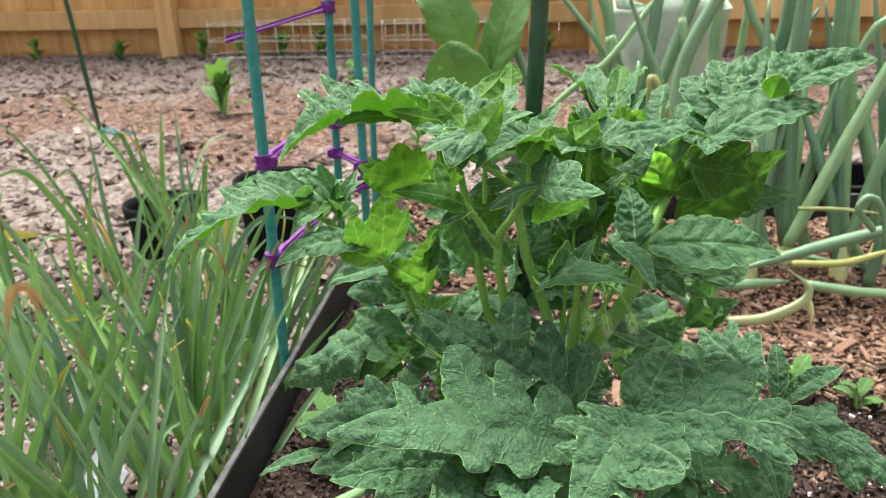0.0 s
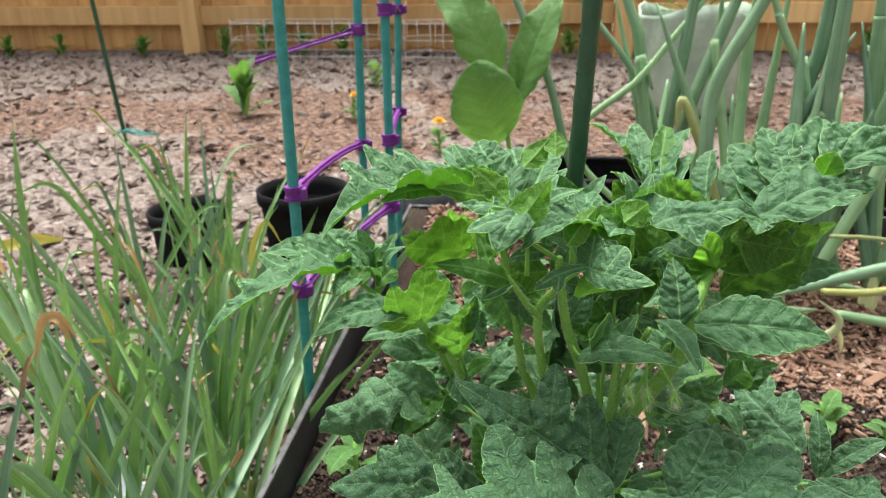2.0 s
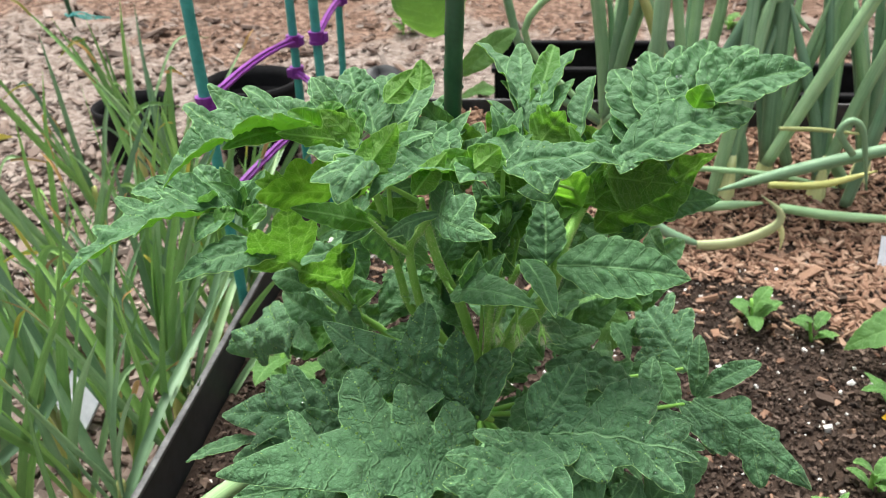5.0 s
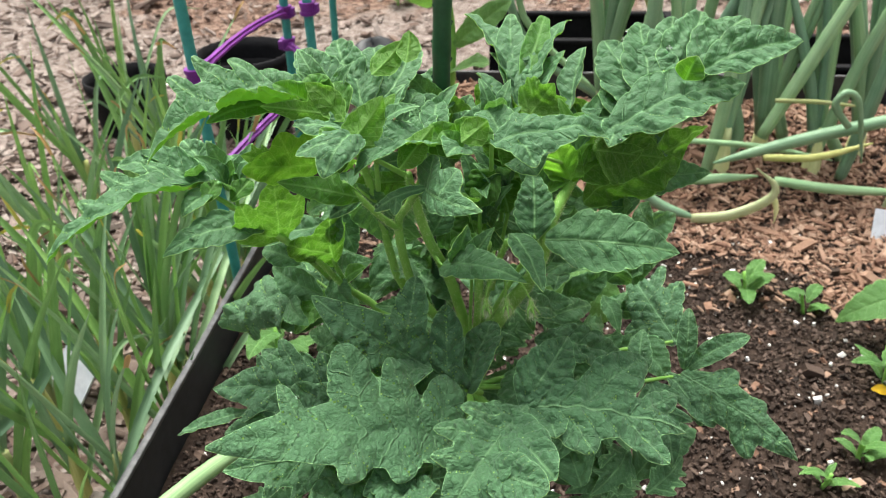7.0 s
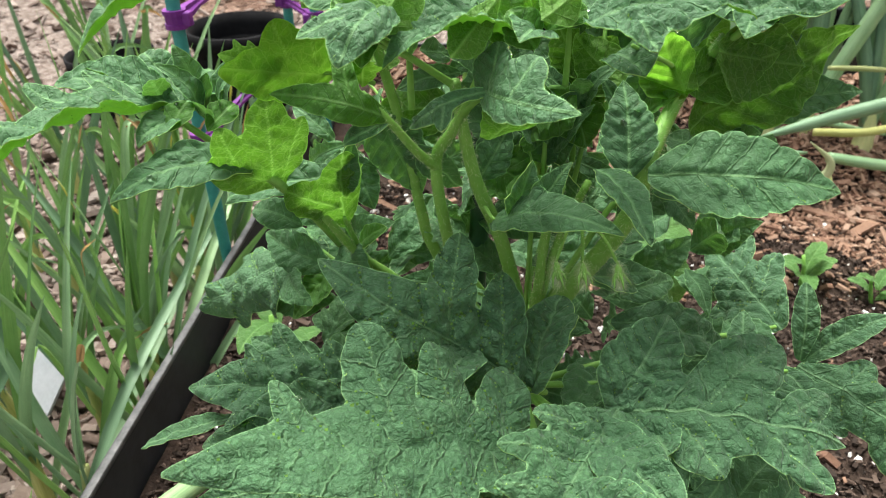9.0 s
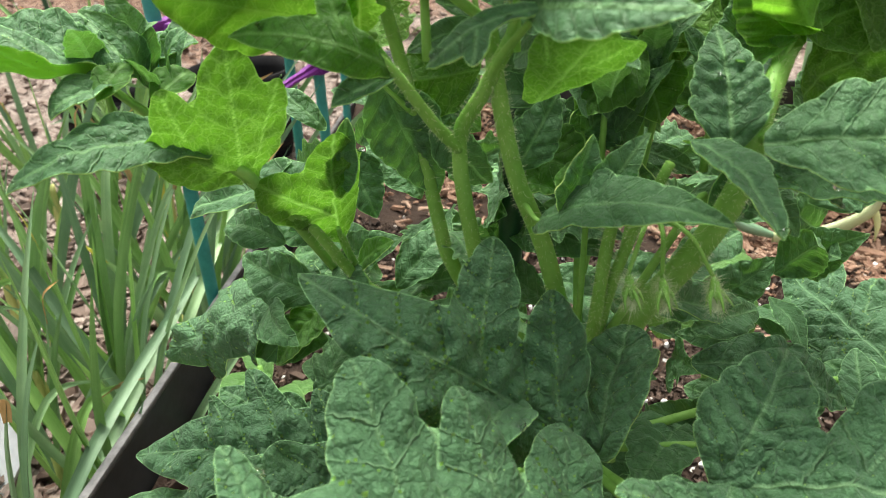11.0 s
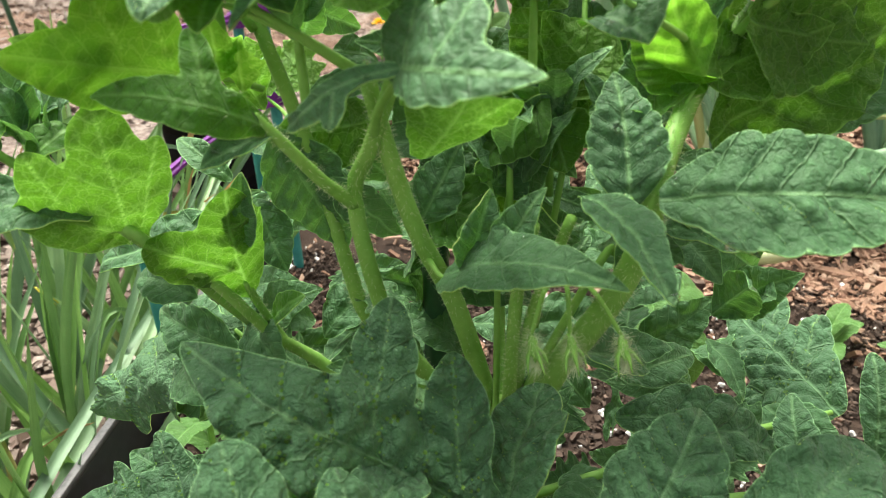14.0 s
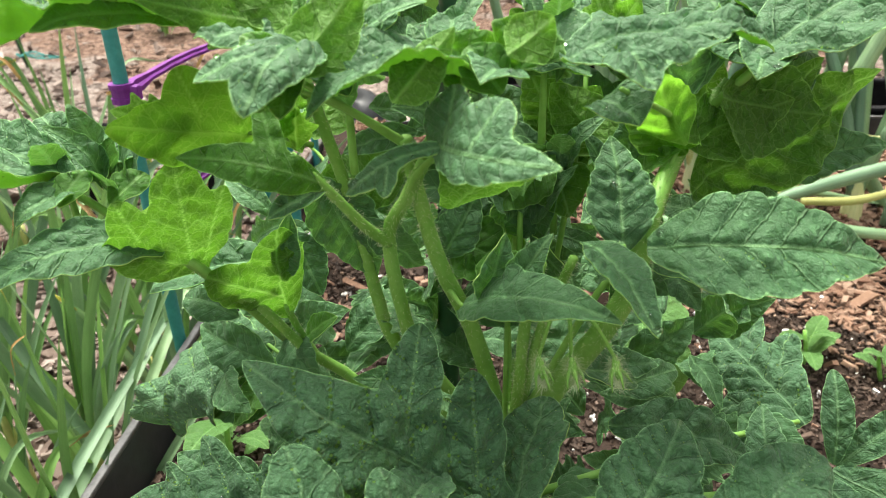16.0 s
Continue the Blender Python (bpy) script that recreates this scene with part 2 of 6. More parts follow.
def wood_material(name, dark, light):
    m, nt, b = material(name, light, 0.75, 0.3)
    tc = nt.nodes.new("ShaderNodeTexCoord")
    mp = nt.nodes.new("ShaderNodeMapping")
    mp.inputs["Scale"].default_value = (26.0, 26.0, 1.6)
    nt.links.new(tc.outputs["Object"], mp.inputs[0])
    n = nt.nodes.new("ShaderNodeTexNoise")
    n.inputs["Scale"].default_value, n.inputs["Detail"].default_value = 1.0, 6.0
    nt.links.new(mp.outputs[0], n.inputs["Vector"])
    patch = noise_tex(nt, 1.3)
    both = maths(nt, "ADD", maths(nt, "MULTIPLY", n.outputs[0], 0.6), maths(nt, "MULTIPLY", patch.outputs[0], 0.4))
    col = ramp(nt, both, (0.35, dark), (0.65, light))
    info = nt.nodes.new("ShaderNodeObjectInfo")
    col = mix(nt, 1.0, col, ramp(nt, info.outputs["Random"], (0.0, (0.82, 0.80, 0.78)), (1.0, (1.12, 1.1, 1.06))), "MULTIPLY")
    nt.links.new(col, b.inputs["Base Color"])
    bump(nt, b, n.outputs[0], 0.3, 0.003)
    return m


fence_wood = wood_material("pine_fence_board", (0.48, 0.27, 0.10), (0.70, 0.44, 0.19))
rail_wood = wood_material("pine_fence_rail", (0.55, 0.34, 0.14), (0.76, 0.52, 0.25))


def litter_material(name, tones, rough=0.85):
    """Chips or crumbs: a tone for each piece, with grain."""
    m, nt, b = material(name, tones[0], rough, 0.25)
    geo = nt.nodes.new("ShaderNodeNewGeometry")
    col = ramp(nt, geo.outputs["Random Per Island"], *[(i / (len(tones) - 1), c) for i, c in enumerate(tones)])
    n = noise_tex(nt, 220.0, 3.0)
    col = mix(nt, 0.5, col, ramp(nt, n.outputs[0], (0.3, (0.45, 0.42, 0.4)), (0.7, (1.0, 1.0, 1.0))), "MULTIPLY")
    nt.links.new(col, b.inputs["Base Color"])
    bump(nt, b, n.outputs[0], 0.4, 0.002)
    return m


chip_mix = litter_material("wood_chip", [(0.055, 0.034, 0.027), (0.18, 0.133, 0.114), (0.235, 0.188, 0.168), (0.11, 0.069, 0.053), (0.34, 0.290, 0.264), (0.16, 0.110, 0.088)])
bark_mix = litter_material("bark_fines", [(0.11, 0.056, 0.038), (0.27, 0.163, 0.113), (0.19, 0.106, 0.072), (0.33, 0.228, 0.170), (0.23, 0.133, 0.092)])
crumb_mix = litter_material("soil_crumb", [(0.015, 0.010, 0.008), (0.042, 0.028, 0.021), (0.10, 0.068, 0.053), (0.024, 0.015, 0.011), (0.031, 0.020, 0.015), (0.15, 0.105, 0.085)])
perlite_mix = litter_material("perlite", [(0.60, 0.58, 0.56), (0.80, 0.79, 0.78), (0.70, 0.68, 0.66)])


BARK_BAND = 2.05


def ground_material():
    m, nt, b = material("mulched_ground", (0.4, 0.3, 0.25), 0.9, 0.2)
    big, mid, fine = noise_tex(nt, 1.6, 5.0), noise_tex(nt, 32.0, 5.0, 0.7), noise_tex(nt, 150.0, 3.0)
    vor = nt.nodes.new("ShaderNodeTexVoronoi")
    vor.inputs["Scale"].default_value = 75.0
    tc = nt.nodes.new("ShaderNodeTexCoord")
    mp = nt.nodes.new("ShaderNodeMapping")
    mp.inputs["Scale"].default_value = (1.0, 1.7, 1.0)
    nt.links.new(tc.outputs["Object"], mp.inputs[0])
    nt.links.new(mp.outputs[0], vor.inputs["Vector"])
    grey = ramp(nt, vor.outputs["Color"], (0.0, (0.13, 0.092, 0.078)), (0.45, (0.235, 0.188, 0.167)), (1.0, (0.37, 0.322, 0.297)))
    brown = ramp(nt, vor.outputs["Color"], (0.15, (0.055, 0.030, 0.021)), (0.5, (0.165, 0.098, 0.072)), (0.85, (0.31, 0.215, 0.172)))
    # a band of fresh brown bark crosses the paler chips
    sep = nt.nodes.new("ShaderNodeSeparateXYZ")
    nt.links.new(tc.outputs["Object"], sep.inputs[0])
    off = maths(nt, "ABSOLUTE", maths(nt, "SUBTRACT", sep.outputs["Y"], BARK_BAND))
    fresh = maths(nt, "SUBTRACT", maths(nt, "ADD", maths(nt, "MULTIPLY", big.outputs[0], 1.6), -0.09), maths(nt, "MULTIPLY", off, 0.45))
    col = mix(nt, ramp(nt, maths(nt, "MINIMUM", fresh, 1.0), (0.53, (0, 0, 0)), (0.60, (1, 1, 1))), grey, brown)
    col = mix(nt, 0.6, col, ramp(nt, mid.outputs[0], (0.3, (0.4, 0.38, 0.36)), (0.7, (1, 1, 1))), "MULTIPLY")
    nt.links.new(col, b.inputs["Base Color"])
    bump(nt, b, maths(nt, "ADD", mid.outputs[0], maths(nt, "ADD", vor.outputs["Distance"], fine.outputs[0])), 0.7, 0.012)
    return m


mulched_ground = ground_material()
bed_soil = mottled("potting_soil", (0.014, 0.009, 0.007), (0.042, 0.027, 0.020), 45, 0.95, 0.8, 0.008, 0.2)


# ---- mesh helpers ----
def mesh_object(name, verts, faces, mat, parent=None, smooth=True, uvs=None, label=""):
    me = bpy.data.meshes.new(name)
    me.from_pydata([tuple(v) for v in verts], [], faces)
    if uvs is not None:
        layer = me.uv_layers.new(name="UVMap")
        idx = np.empty(len(me.loops), dtype=np.int32)
        me.loops.foreach_get("vertex_index", idx)
        layer.data.foreach_set("uv", np.asarray(uvs, dtype=np.float32)[idx].ravel())
    me.polygons.foreach_set("use_smooth", [smooth] * len(me.polygons))
    me.materials.append(mat)
    ob = new(name, me)
    ob.parent = parent
    if label:
        ob["label"] = label
    return ob


def part(name, bm, mat, parent, label=""):
    me = bpy.data.meshes.new(name)
    bm.to_mesh(me)
    bm.free()
    me.materials.append(mat)
    ob = new(name, me)
    ob.parent = parent
    if label:
        ob["label"] = label
    return ob


def smooth_path(points, n):
    """A Catmull-Rom line of n points through the given ones."""
    p = [np.array(q, float) for q in points]
    if len(p) == 2:
        return [p[0] + (p[1] - p[0]) * i / (n - 1) for i in range(n)]
    p = [2 * p[0] - p[1]] + p + [2 * p[-1] - p[-2]]
    out, segs = [], len(p) - 3
    for i in range(n):
        s = i / (n - 1) * segs
        k = min(int(s), segs - 1)
        t = s - k
        a, b, c, d = p[k : k + 4]
        out.append(0.5 * (2 * b + (c - a) * t + (2 * a - 5 * b + 4 * c - d) * t * t + (3 * b - a - 3 * c + d) * t ** 3))
    return out


def tube_data(path, radii, sides=10, flat=1.0, wobble=0.0, rng=None):
    verts, uvs, faces = [], [], []
    n = len(path)
    up = np.array((0.31, -0.95, 0.05))
    for i in range(n):
        d = path[min(i + 1, n - 1)] - path[max(i - 1, 0)]
        d = d / (np.linalg.norm(d) + 1e-9)
        s = np.cross(up, d)
        if np.linalg.norm(s) < 1e-3:
            s = np.cross((1.0, 0.0, 0.0), d)
        s = s / np.linalg.norm(s)
        w = np.cross(d, s)
        up = -np.cross(s, d)
        for k in range(sides):
            a = 2 * math.pi * k / sides
            r = radii[i] * (1 + (wobble * rng.uniform(-1, 1) if rng else 0))
            verts.append(path[i] + s * math.cos(a) * r + w * math.sin(a) * r * flat)
            uvs.append((k / sides, i / (n - 1)))
    for i in range(n - 1):
        for k in range(sides):
            a, b = i * sides + k, i * sides + (k + 1) % sides
            faces.append((a, b, b + sides, a + sides))
    faces.append(tuple(range(sides - 1, -1, -1)))
    faces.append(tuple(range((n - 1) * sides, n * sides)))
    return verts, faces, uvs


def tube(name, points, radii, mat, parent, n=14, sides=10, flat=1.0, label="", origin=(0, 0, 0)):
    path = [p - np.array(origin) for p in smooth_path(points, n)]
    rr = np.interp(np.linspace(0, 1, n), np.linspace(0, 1, len(radii)), radii)
    v, f, u = tube_data(path, rr, sides, flat)
    return mesh_object(name, v, f, mat, parent, True, u, label)


def thing(name, place, label, category, group="", kind=""):
    ob = new(name)
    ob.empty_display_size = 0.02
    ob.location = place
    return tagged(ob, label, category, group, kind)


def box(bm, centre, size, rot=None, bevel=0.0):
    m = Matrix.Translation(centre) @ (rot.to_4x4() if rot else Matrix.Identity(4)) @ Matrix.Diagonal((*size, 1))
    made = bmesh.ops.create_cube(bm, size=1.0, matrix=m)["verts"]
    if bevel:
        edges = list({e for v in made for e in v.link_edges})
        bmesh.ops.bevel(bm, geom=edges, offset=bevel, segments=2, affect="EDGES", profile=0.6)


def ground_height(x, y):
    lift = 0.075 * min(max(y - 0.3, 0.0), 3.2)
    return -0.10 + lift


def litter(name, spots, size, mat, label, category, rng, flatness=0.22, stretch=2.2, parent=None):
    """Many small angular pieces, each turned its own way, as one object."""
    shape = np.array([(-1, -0.8, -1), (1, -1, -1), (0.85, 1, -1), (-1, 0.9, -1), (-0.8, -0.7, 1), (0.9, -0.8, 1), (1, 0.75, 1), (-0.85, 1, 1)], float) * 0.5
    quads = np.array([(0, 3, 2, 1), (4, 5, 6, 7), (0, 1, 5, 4), (1, 2, 6, 5), (2, 3, 7, 6), (3, 0, 4, 7)])
    verts, faces = [], []
    for x, y, z in spots:
        s = size * math.exp(rng.gauss(0, 0.45))
        e = Euler((rng.gauss(0, 0.35), rng.gauss(0, 0.35), rng.uniform(0, 6.28))).to_matrix()
        k = rng.uniform(1.0, stretch)
        dims = np.array((s * k, s * rng.uniform(0.5, 1.0), s * flatness * rng.uniform(0.6, 1.8)))
        jit = shape * dims * (1 + np.array([[rng.uniform(-0.25, 0.25) for _ in range(3)] for _ in range(8)]))
        verts.append(jit @ np.array(e).T + np.array((x, y, z)))
        faces.append(quads + 8 * (len(verts) - 1))
    ob = mesh_object(name, np.concatenate(verts), np.concatenate(faces).tolist(), mat, parent, False)
    return tagged(ob, label, category, kind="stuff")


# ---- the ground, the raised bed and the fence ----
def sheet(name, xs, ys, height, mat, label, category):
    verts = [(x, y, height(x, y)) for y in ys for x in xs]
    w = len(xs)
    faces = [(j * w + i, j * w + i + 1, (j + 1) * w + i + 1, (j + 1) * w + i) for j in range(len(ys) - 1) for i in range(w - 1)]
    return tagged(mesh_object(name, verts, faces, mat), label, category, kind="structure")


def rolling(x, y):
    near = math.exp(-((x * x + (y - 1.5) ** 2) / 12.0))
    lump = noise.noise(Vector((x * 1.7, y * 1.7, 3.1))) * 0.025 + noise.noise(Vector((x * 9, y * 9, 7.7))) * 0.006
    return ground_height(x, y) + lump * near


fine = lambda lo, hi, step: [lo + step * i for i in range(int((hi - lo) / step) + 1)]
xs = [-400, -120, -40, -15, -8, -5] + fine(-4, 3.5, 0.05) + [5, 8, 15, 40, 120, 400]
ys = [-300, -60, -15, -5, -2.5] + fine(-1.2, 3.6, 0.05) + [5, 8, 15, 40, 120, 400]
sheet("ground", xs, ys, rolling, mulched_ground, "mulched garden ground of pale and brown wood chips", "ground")

BED_LEFT, BED_RIGHT, BED_BACK, BED_FRONT, RIM = -0.245, 2.0, 0.90, -1.0, 0.100


def soil_height(x, y):
    base = 0.05 * max(0.0, min(1.0, (0.12 - x) / 0.3))
    base += 0.055 * max(0.0, min(1.0, (y - 0.62) / 0.2))
    return base + noise.noise(Vector((x * 7, y * 7, 1.3))) * 0.010 + noise.noise(Vector((x * 30, y * 30, 5.3))) * 0.004


sheet("bed_soil", fine(BED_LEFT + 0.004, BED_RIGHT - 0.01, 0.02), fine(BED_FRONT, BED_BACK - 0.004, 0.02), soil_height, bed_soil, "dark damp potting soil filling the raised bed", "soil")

bed = thing("raised_bed", (BED_LEFT, BED_BACK, -0.1), "dark grey raised garden bed with a worn pale rim", "raised bed")
o = Vector((BED_LEFT, BED_BACK, -0.1))
for wall, c, s in (("side_wall", (BED_LEFT, (BED_BACK + BED_FRONT) / 2, -0.025), (0.005, BED_BACK - BED_FRONT, 0.25)),
                   ("side_wall", (BED_RIGHT, (BED_BACK + BED_FRONT) / 2, -0.025), (0.005, BED_BACK - BED_FRONT, 0.25)),
                   ("back_wall", ((BED_LEFT + BED_RIGHT) / 2, BED_BACK, -0.025), (BED_RIGHT - BED_LEFT - 0.010, 0.005, 0.25)),
                   ("front_wall", ((BED_LEFT + BED_RIGHT) / 2, BED_FRONT, -0.025), (BED_RIGHT - BED_LEFT - 0.010, 0.005, 0.25))):
    bm = bmesh.new()
    box(bm, Vector(c) - o, s, None, 0.002)
    w = part(wall, bm, grey_wall, bed)
    bm = bmesh.new()
    long_x = s[0] > s[1]
    box(bm, Vector((c[0], c[1], RIM + 0.002)) - o, (s[0] + 0.004, 0.0064, 0.004) if long_x else (0.0064, s[1] + 0.012, 0.005), None, 0.002)
    part("rim", bm, rim_grey, w, "scuffed pale grey rim")

FENCE_Y = 3.30
rng = random.Random(5)
fence = thing("wooden_fence", (0, FENCE_Y, 0.12), "tall golden pine board fence with posts and rails", "fence", kind="structure")
for i in range(62):
    x = -5.4 + i * 0.146
    bm = bmesh.new()
    low = 0.02 + rng.uniform(-0.01, 0.01)
    box(bm, (x, 0.045, low + 0.9), (0.142, 0.018, 1.8), None, 0.003)
    part("board", bm, fence_wood, fence)
for x in (-3.93, -1.76, 0.41, 2.58):
    bm = bmesh.new()
    box(bm, (x, -0.03, 0.93), (0.09, 0.09, 1.9), None, 0.005)
    part("post", bm, rail_wood, fence)
    for z in (0.19, 0.95, 1.6):
        bm = bmesh.new()
        box(bm, (x + 1.085, 0.0, z), (2.076, 0.055, 0.092), None, 0.004)
        part("rail", bm, rail_wood, fence)
bm = bmesh.new()
box(bm, (-0.9, 0.09, 0.02), (9.0, 0.03, 0.16), None, 0.003)
part("kick_board", bm, fence_wood, fence)

# boundary on the other sides, out of view
for name, c, s in (("boundary_west", (-6.5, 0.0, 0.9), (0.05, 9.0, 1.9)), ("boundary_east", (6.0, 0.0, 0.9), (0.05, 9.0, 1.9))):
    bm = bmesh.new()
    box(bm, c, s)
    tagged(part(name, bm, fence_wood, None), "plain pine fence closing the garden", "fence", kind="structure")

rng = random.Random(11)
spots = []
while len(spots) < 26000:
    x, y = (rng.uniform(-0.95, -0.26), rng.uniform(-0.25, 1.0)) if rng.random() < 0.22 else (rng.uniform(-3.2, 2.2), -0.6 + 3.85 * rng.random() ** 1.25)
    if BED_LEFT - 0.02 < x and y < BED_BACK + 0.02:
        continue
    if abs(y - BARK_BAND + 0.3 * noise.noise(Vector((x * 2.1, y * 2.1, 4.0)))) < 0.34 and rng.random() < 0.6:
        continue
    spots.append((x, y, rolling(x, y) + 0.004 + rng.random() * 0.008))
litter("wood_chips", spots, 0.0105, chip_mix, "loose pale weathered wood chips covering the ground", "mulch", rng)
spots = []
while len(spots) < 21000:
    x, y = rng.uniform(-0.2, 1.1), rng.uniform(0.27, 0.88)
    if (y < 0.36 or rng.random() > 0.12) and y < 0.45 + 0.10 * noise.noise(Vector((x * 5, y * 5, 0))) - 0.34 * max(0, x - 0.33) + 0.18 * max(0.0, min(1.0, (0.22 - x) / 0.1)):
        continue
    spots.append((x, y, soil_height(x, y) + 0.003 + rng.random() * 0.006))
litter("bark_mulch", spots, 0.0040, bark_mix, "reddish shredded bark mulch over the bed", "mulch", rng, 0.35, 3.2)
spots = []
while len(spots) < 36000:
    x, y = rng.uniform(-0.235, 0.65), rng.uniform(-0.12, 0.52)
    spots.append((x, y, soil_height(x, y) + 0.001 + rng.random() * 0.004))
litter("soil_crumbs", spots, 0.0023, crumb_mix, "dark damp crumbs and bark bits of potting soil", "soil", rng, 0.7, 1.9)
spots = [(x, y, soil_height(x, y) + 0.004) for x, y in ((rng.uniform(-0.235, 0.7), rng.uniform(-0.2, 0.55)) for _ in range(1100))]
litter("perlite_grains", spots, 0.0022, perlite_mix, "white perlite grains scattered in the soil", "perlite", rng, 0.8, 1.3)
spots = [(x, y, soil_height(x, y) + 0.003) for x, y in ((rng.uniform(0.12, 0.62), rng.uniform(0.02, 0.46)) for _ in range(240))]
litter("soil_pebbles", spots, 0.0040, bark_mix, "pinkish pebbles and wood bits lying on the soil", "pebbles", rng, 0.6, 1.7)


# ---- the tomato plant ----
ORIGIN = np.array((0.015, 0.02, 0.005))
tomato = thing("tomato_plant", tuple(ORIGIN), "bushy dwarf tomato plant with crinkled deep green leaves", "tomato plant")


def stalk(points, radius):
    """A leaf: its stalk is the part, its leaflets hang under it."""
    return tube("leaf", points, [radius * 0.62, radius * 0.5, radius * 0.35], stem_skin, tomato, 12, 8, origin=ORIGIN)


LATTICE = np.random.RandomState(12).uniform(-1, 1, (64, 64))


def soft_noise(x, y):
    """Smooth noise of about one lump for each unit of x and y."""
    i, j = np.floor(x).astype(int), np.floor(y).astype(int)
    p, q = x - i, y - j
    p, q = p * p * (3 - 2 * p), q * q * (3 - 2 * q)
    at = lambda m, n: LATTICE[m % 64, n % 64]
    return (at(i, j) * (1 - p) + at(i + 1, j) * p) * (1 - q) + (at(i, j + 1) * (1 - p) + at(i + 1, j + 1) * p) * q


def axis_field(x, y, lobe):
    """How far a point of the leaf's plane lies inside one lobe: positive inside, with its place along and across the lobe's vein."""
    (x0, y0), (x1, y1), half, foot, widest, point, teeth, depth, phase = lobe
    ln = math.hypot(x1 - x0, y1 - y0)
    ex, ey = (x1 - x0) / ln, (y1 - y0) / ln
    along, across = (x - x0) * ex + (y - y0) * ey, -(x - x0) * ey + (y - y0) * ex
    xi = np.clip(along / ln, 0, 1)
    rise = foot + (1 - foot) * np.sin(np.pi / 2 * np.clip(xi / widest, 0, 1))
    fall = np.clip(1 - np.clip((xi - widest) / (1 - widest), 0, 1) ** 1.7, 0, 1) ** point
    prof = half * np.where(xi < widest, rise, fall)
    saw = (xi - 0.35 * np.abs(across) / ln) * teeth + phase + 0.3 * (across > 0)
    tooth = np.abs(np.sin(np.pi * saw)) ** 0.55
    prof = prof * (1 - depth * (1 - tooth) * (0.7 + 0.3 * np.sin(np.floor(saw) * 2.7 + phase * 9)))
    f = prof - np.abs(across)
    f = f - 1.3 * np.maximum(0, -along) - 1.6 * np.maximum(0, along - ln)
    return f, along, across, ln


KINDS = {  # half width's foot, widest place, tip sharpness, teeth, their depth
    "lobed": (0.35, 0.30, 0.85, 3.0, 0.14), "ovate": (0.30, 0.36, 0.80, 4.6, 0.22), "serrate": (0.30, 0.34, 0.90, 6.5, 0.24),
    "blunt": (0.35, 0.50, 0.55, 3.4, 0.14), "small": (0.35, 0.45, 0.65, 3.0, 0.15)}
leaf_count = 0
SKIN = []


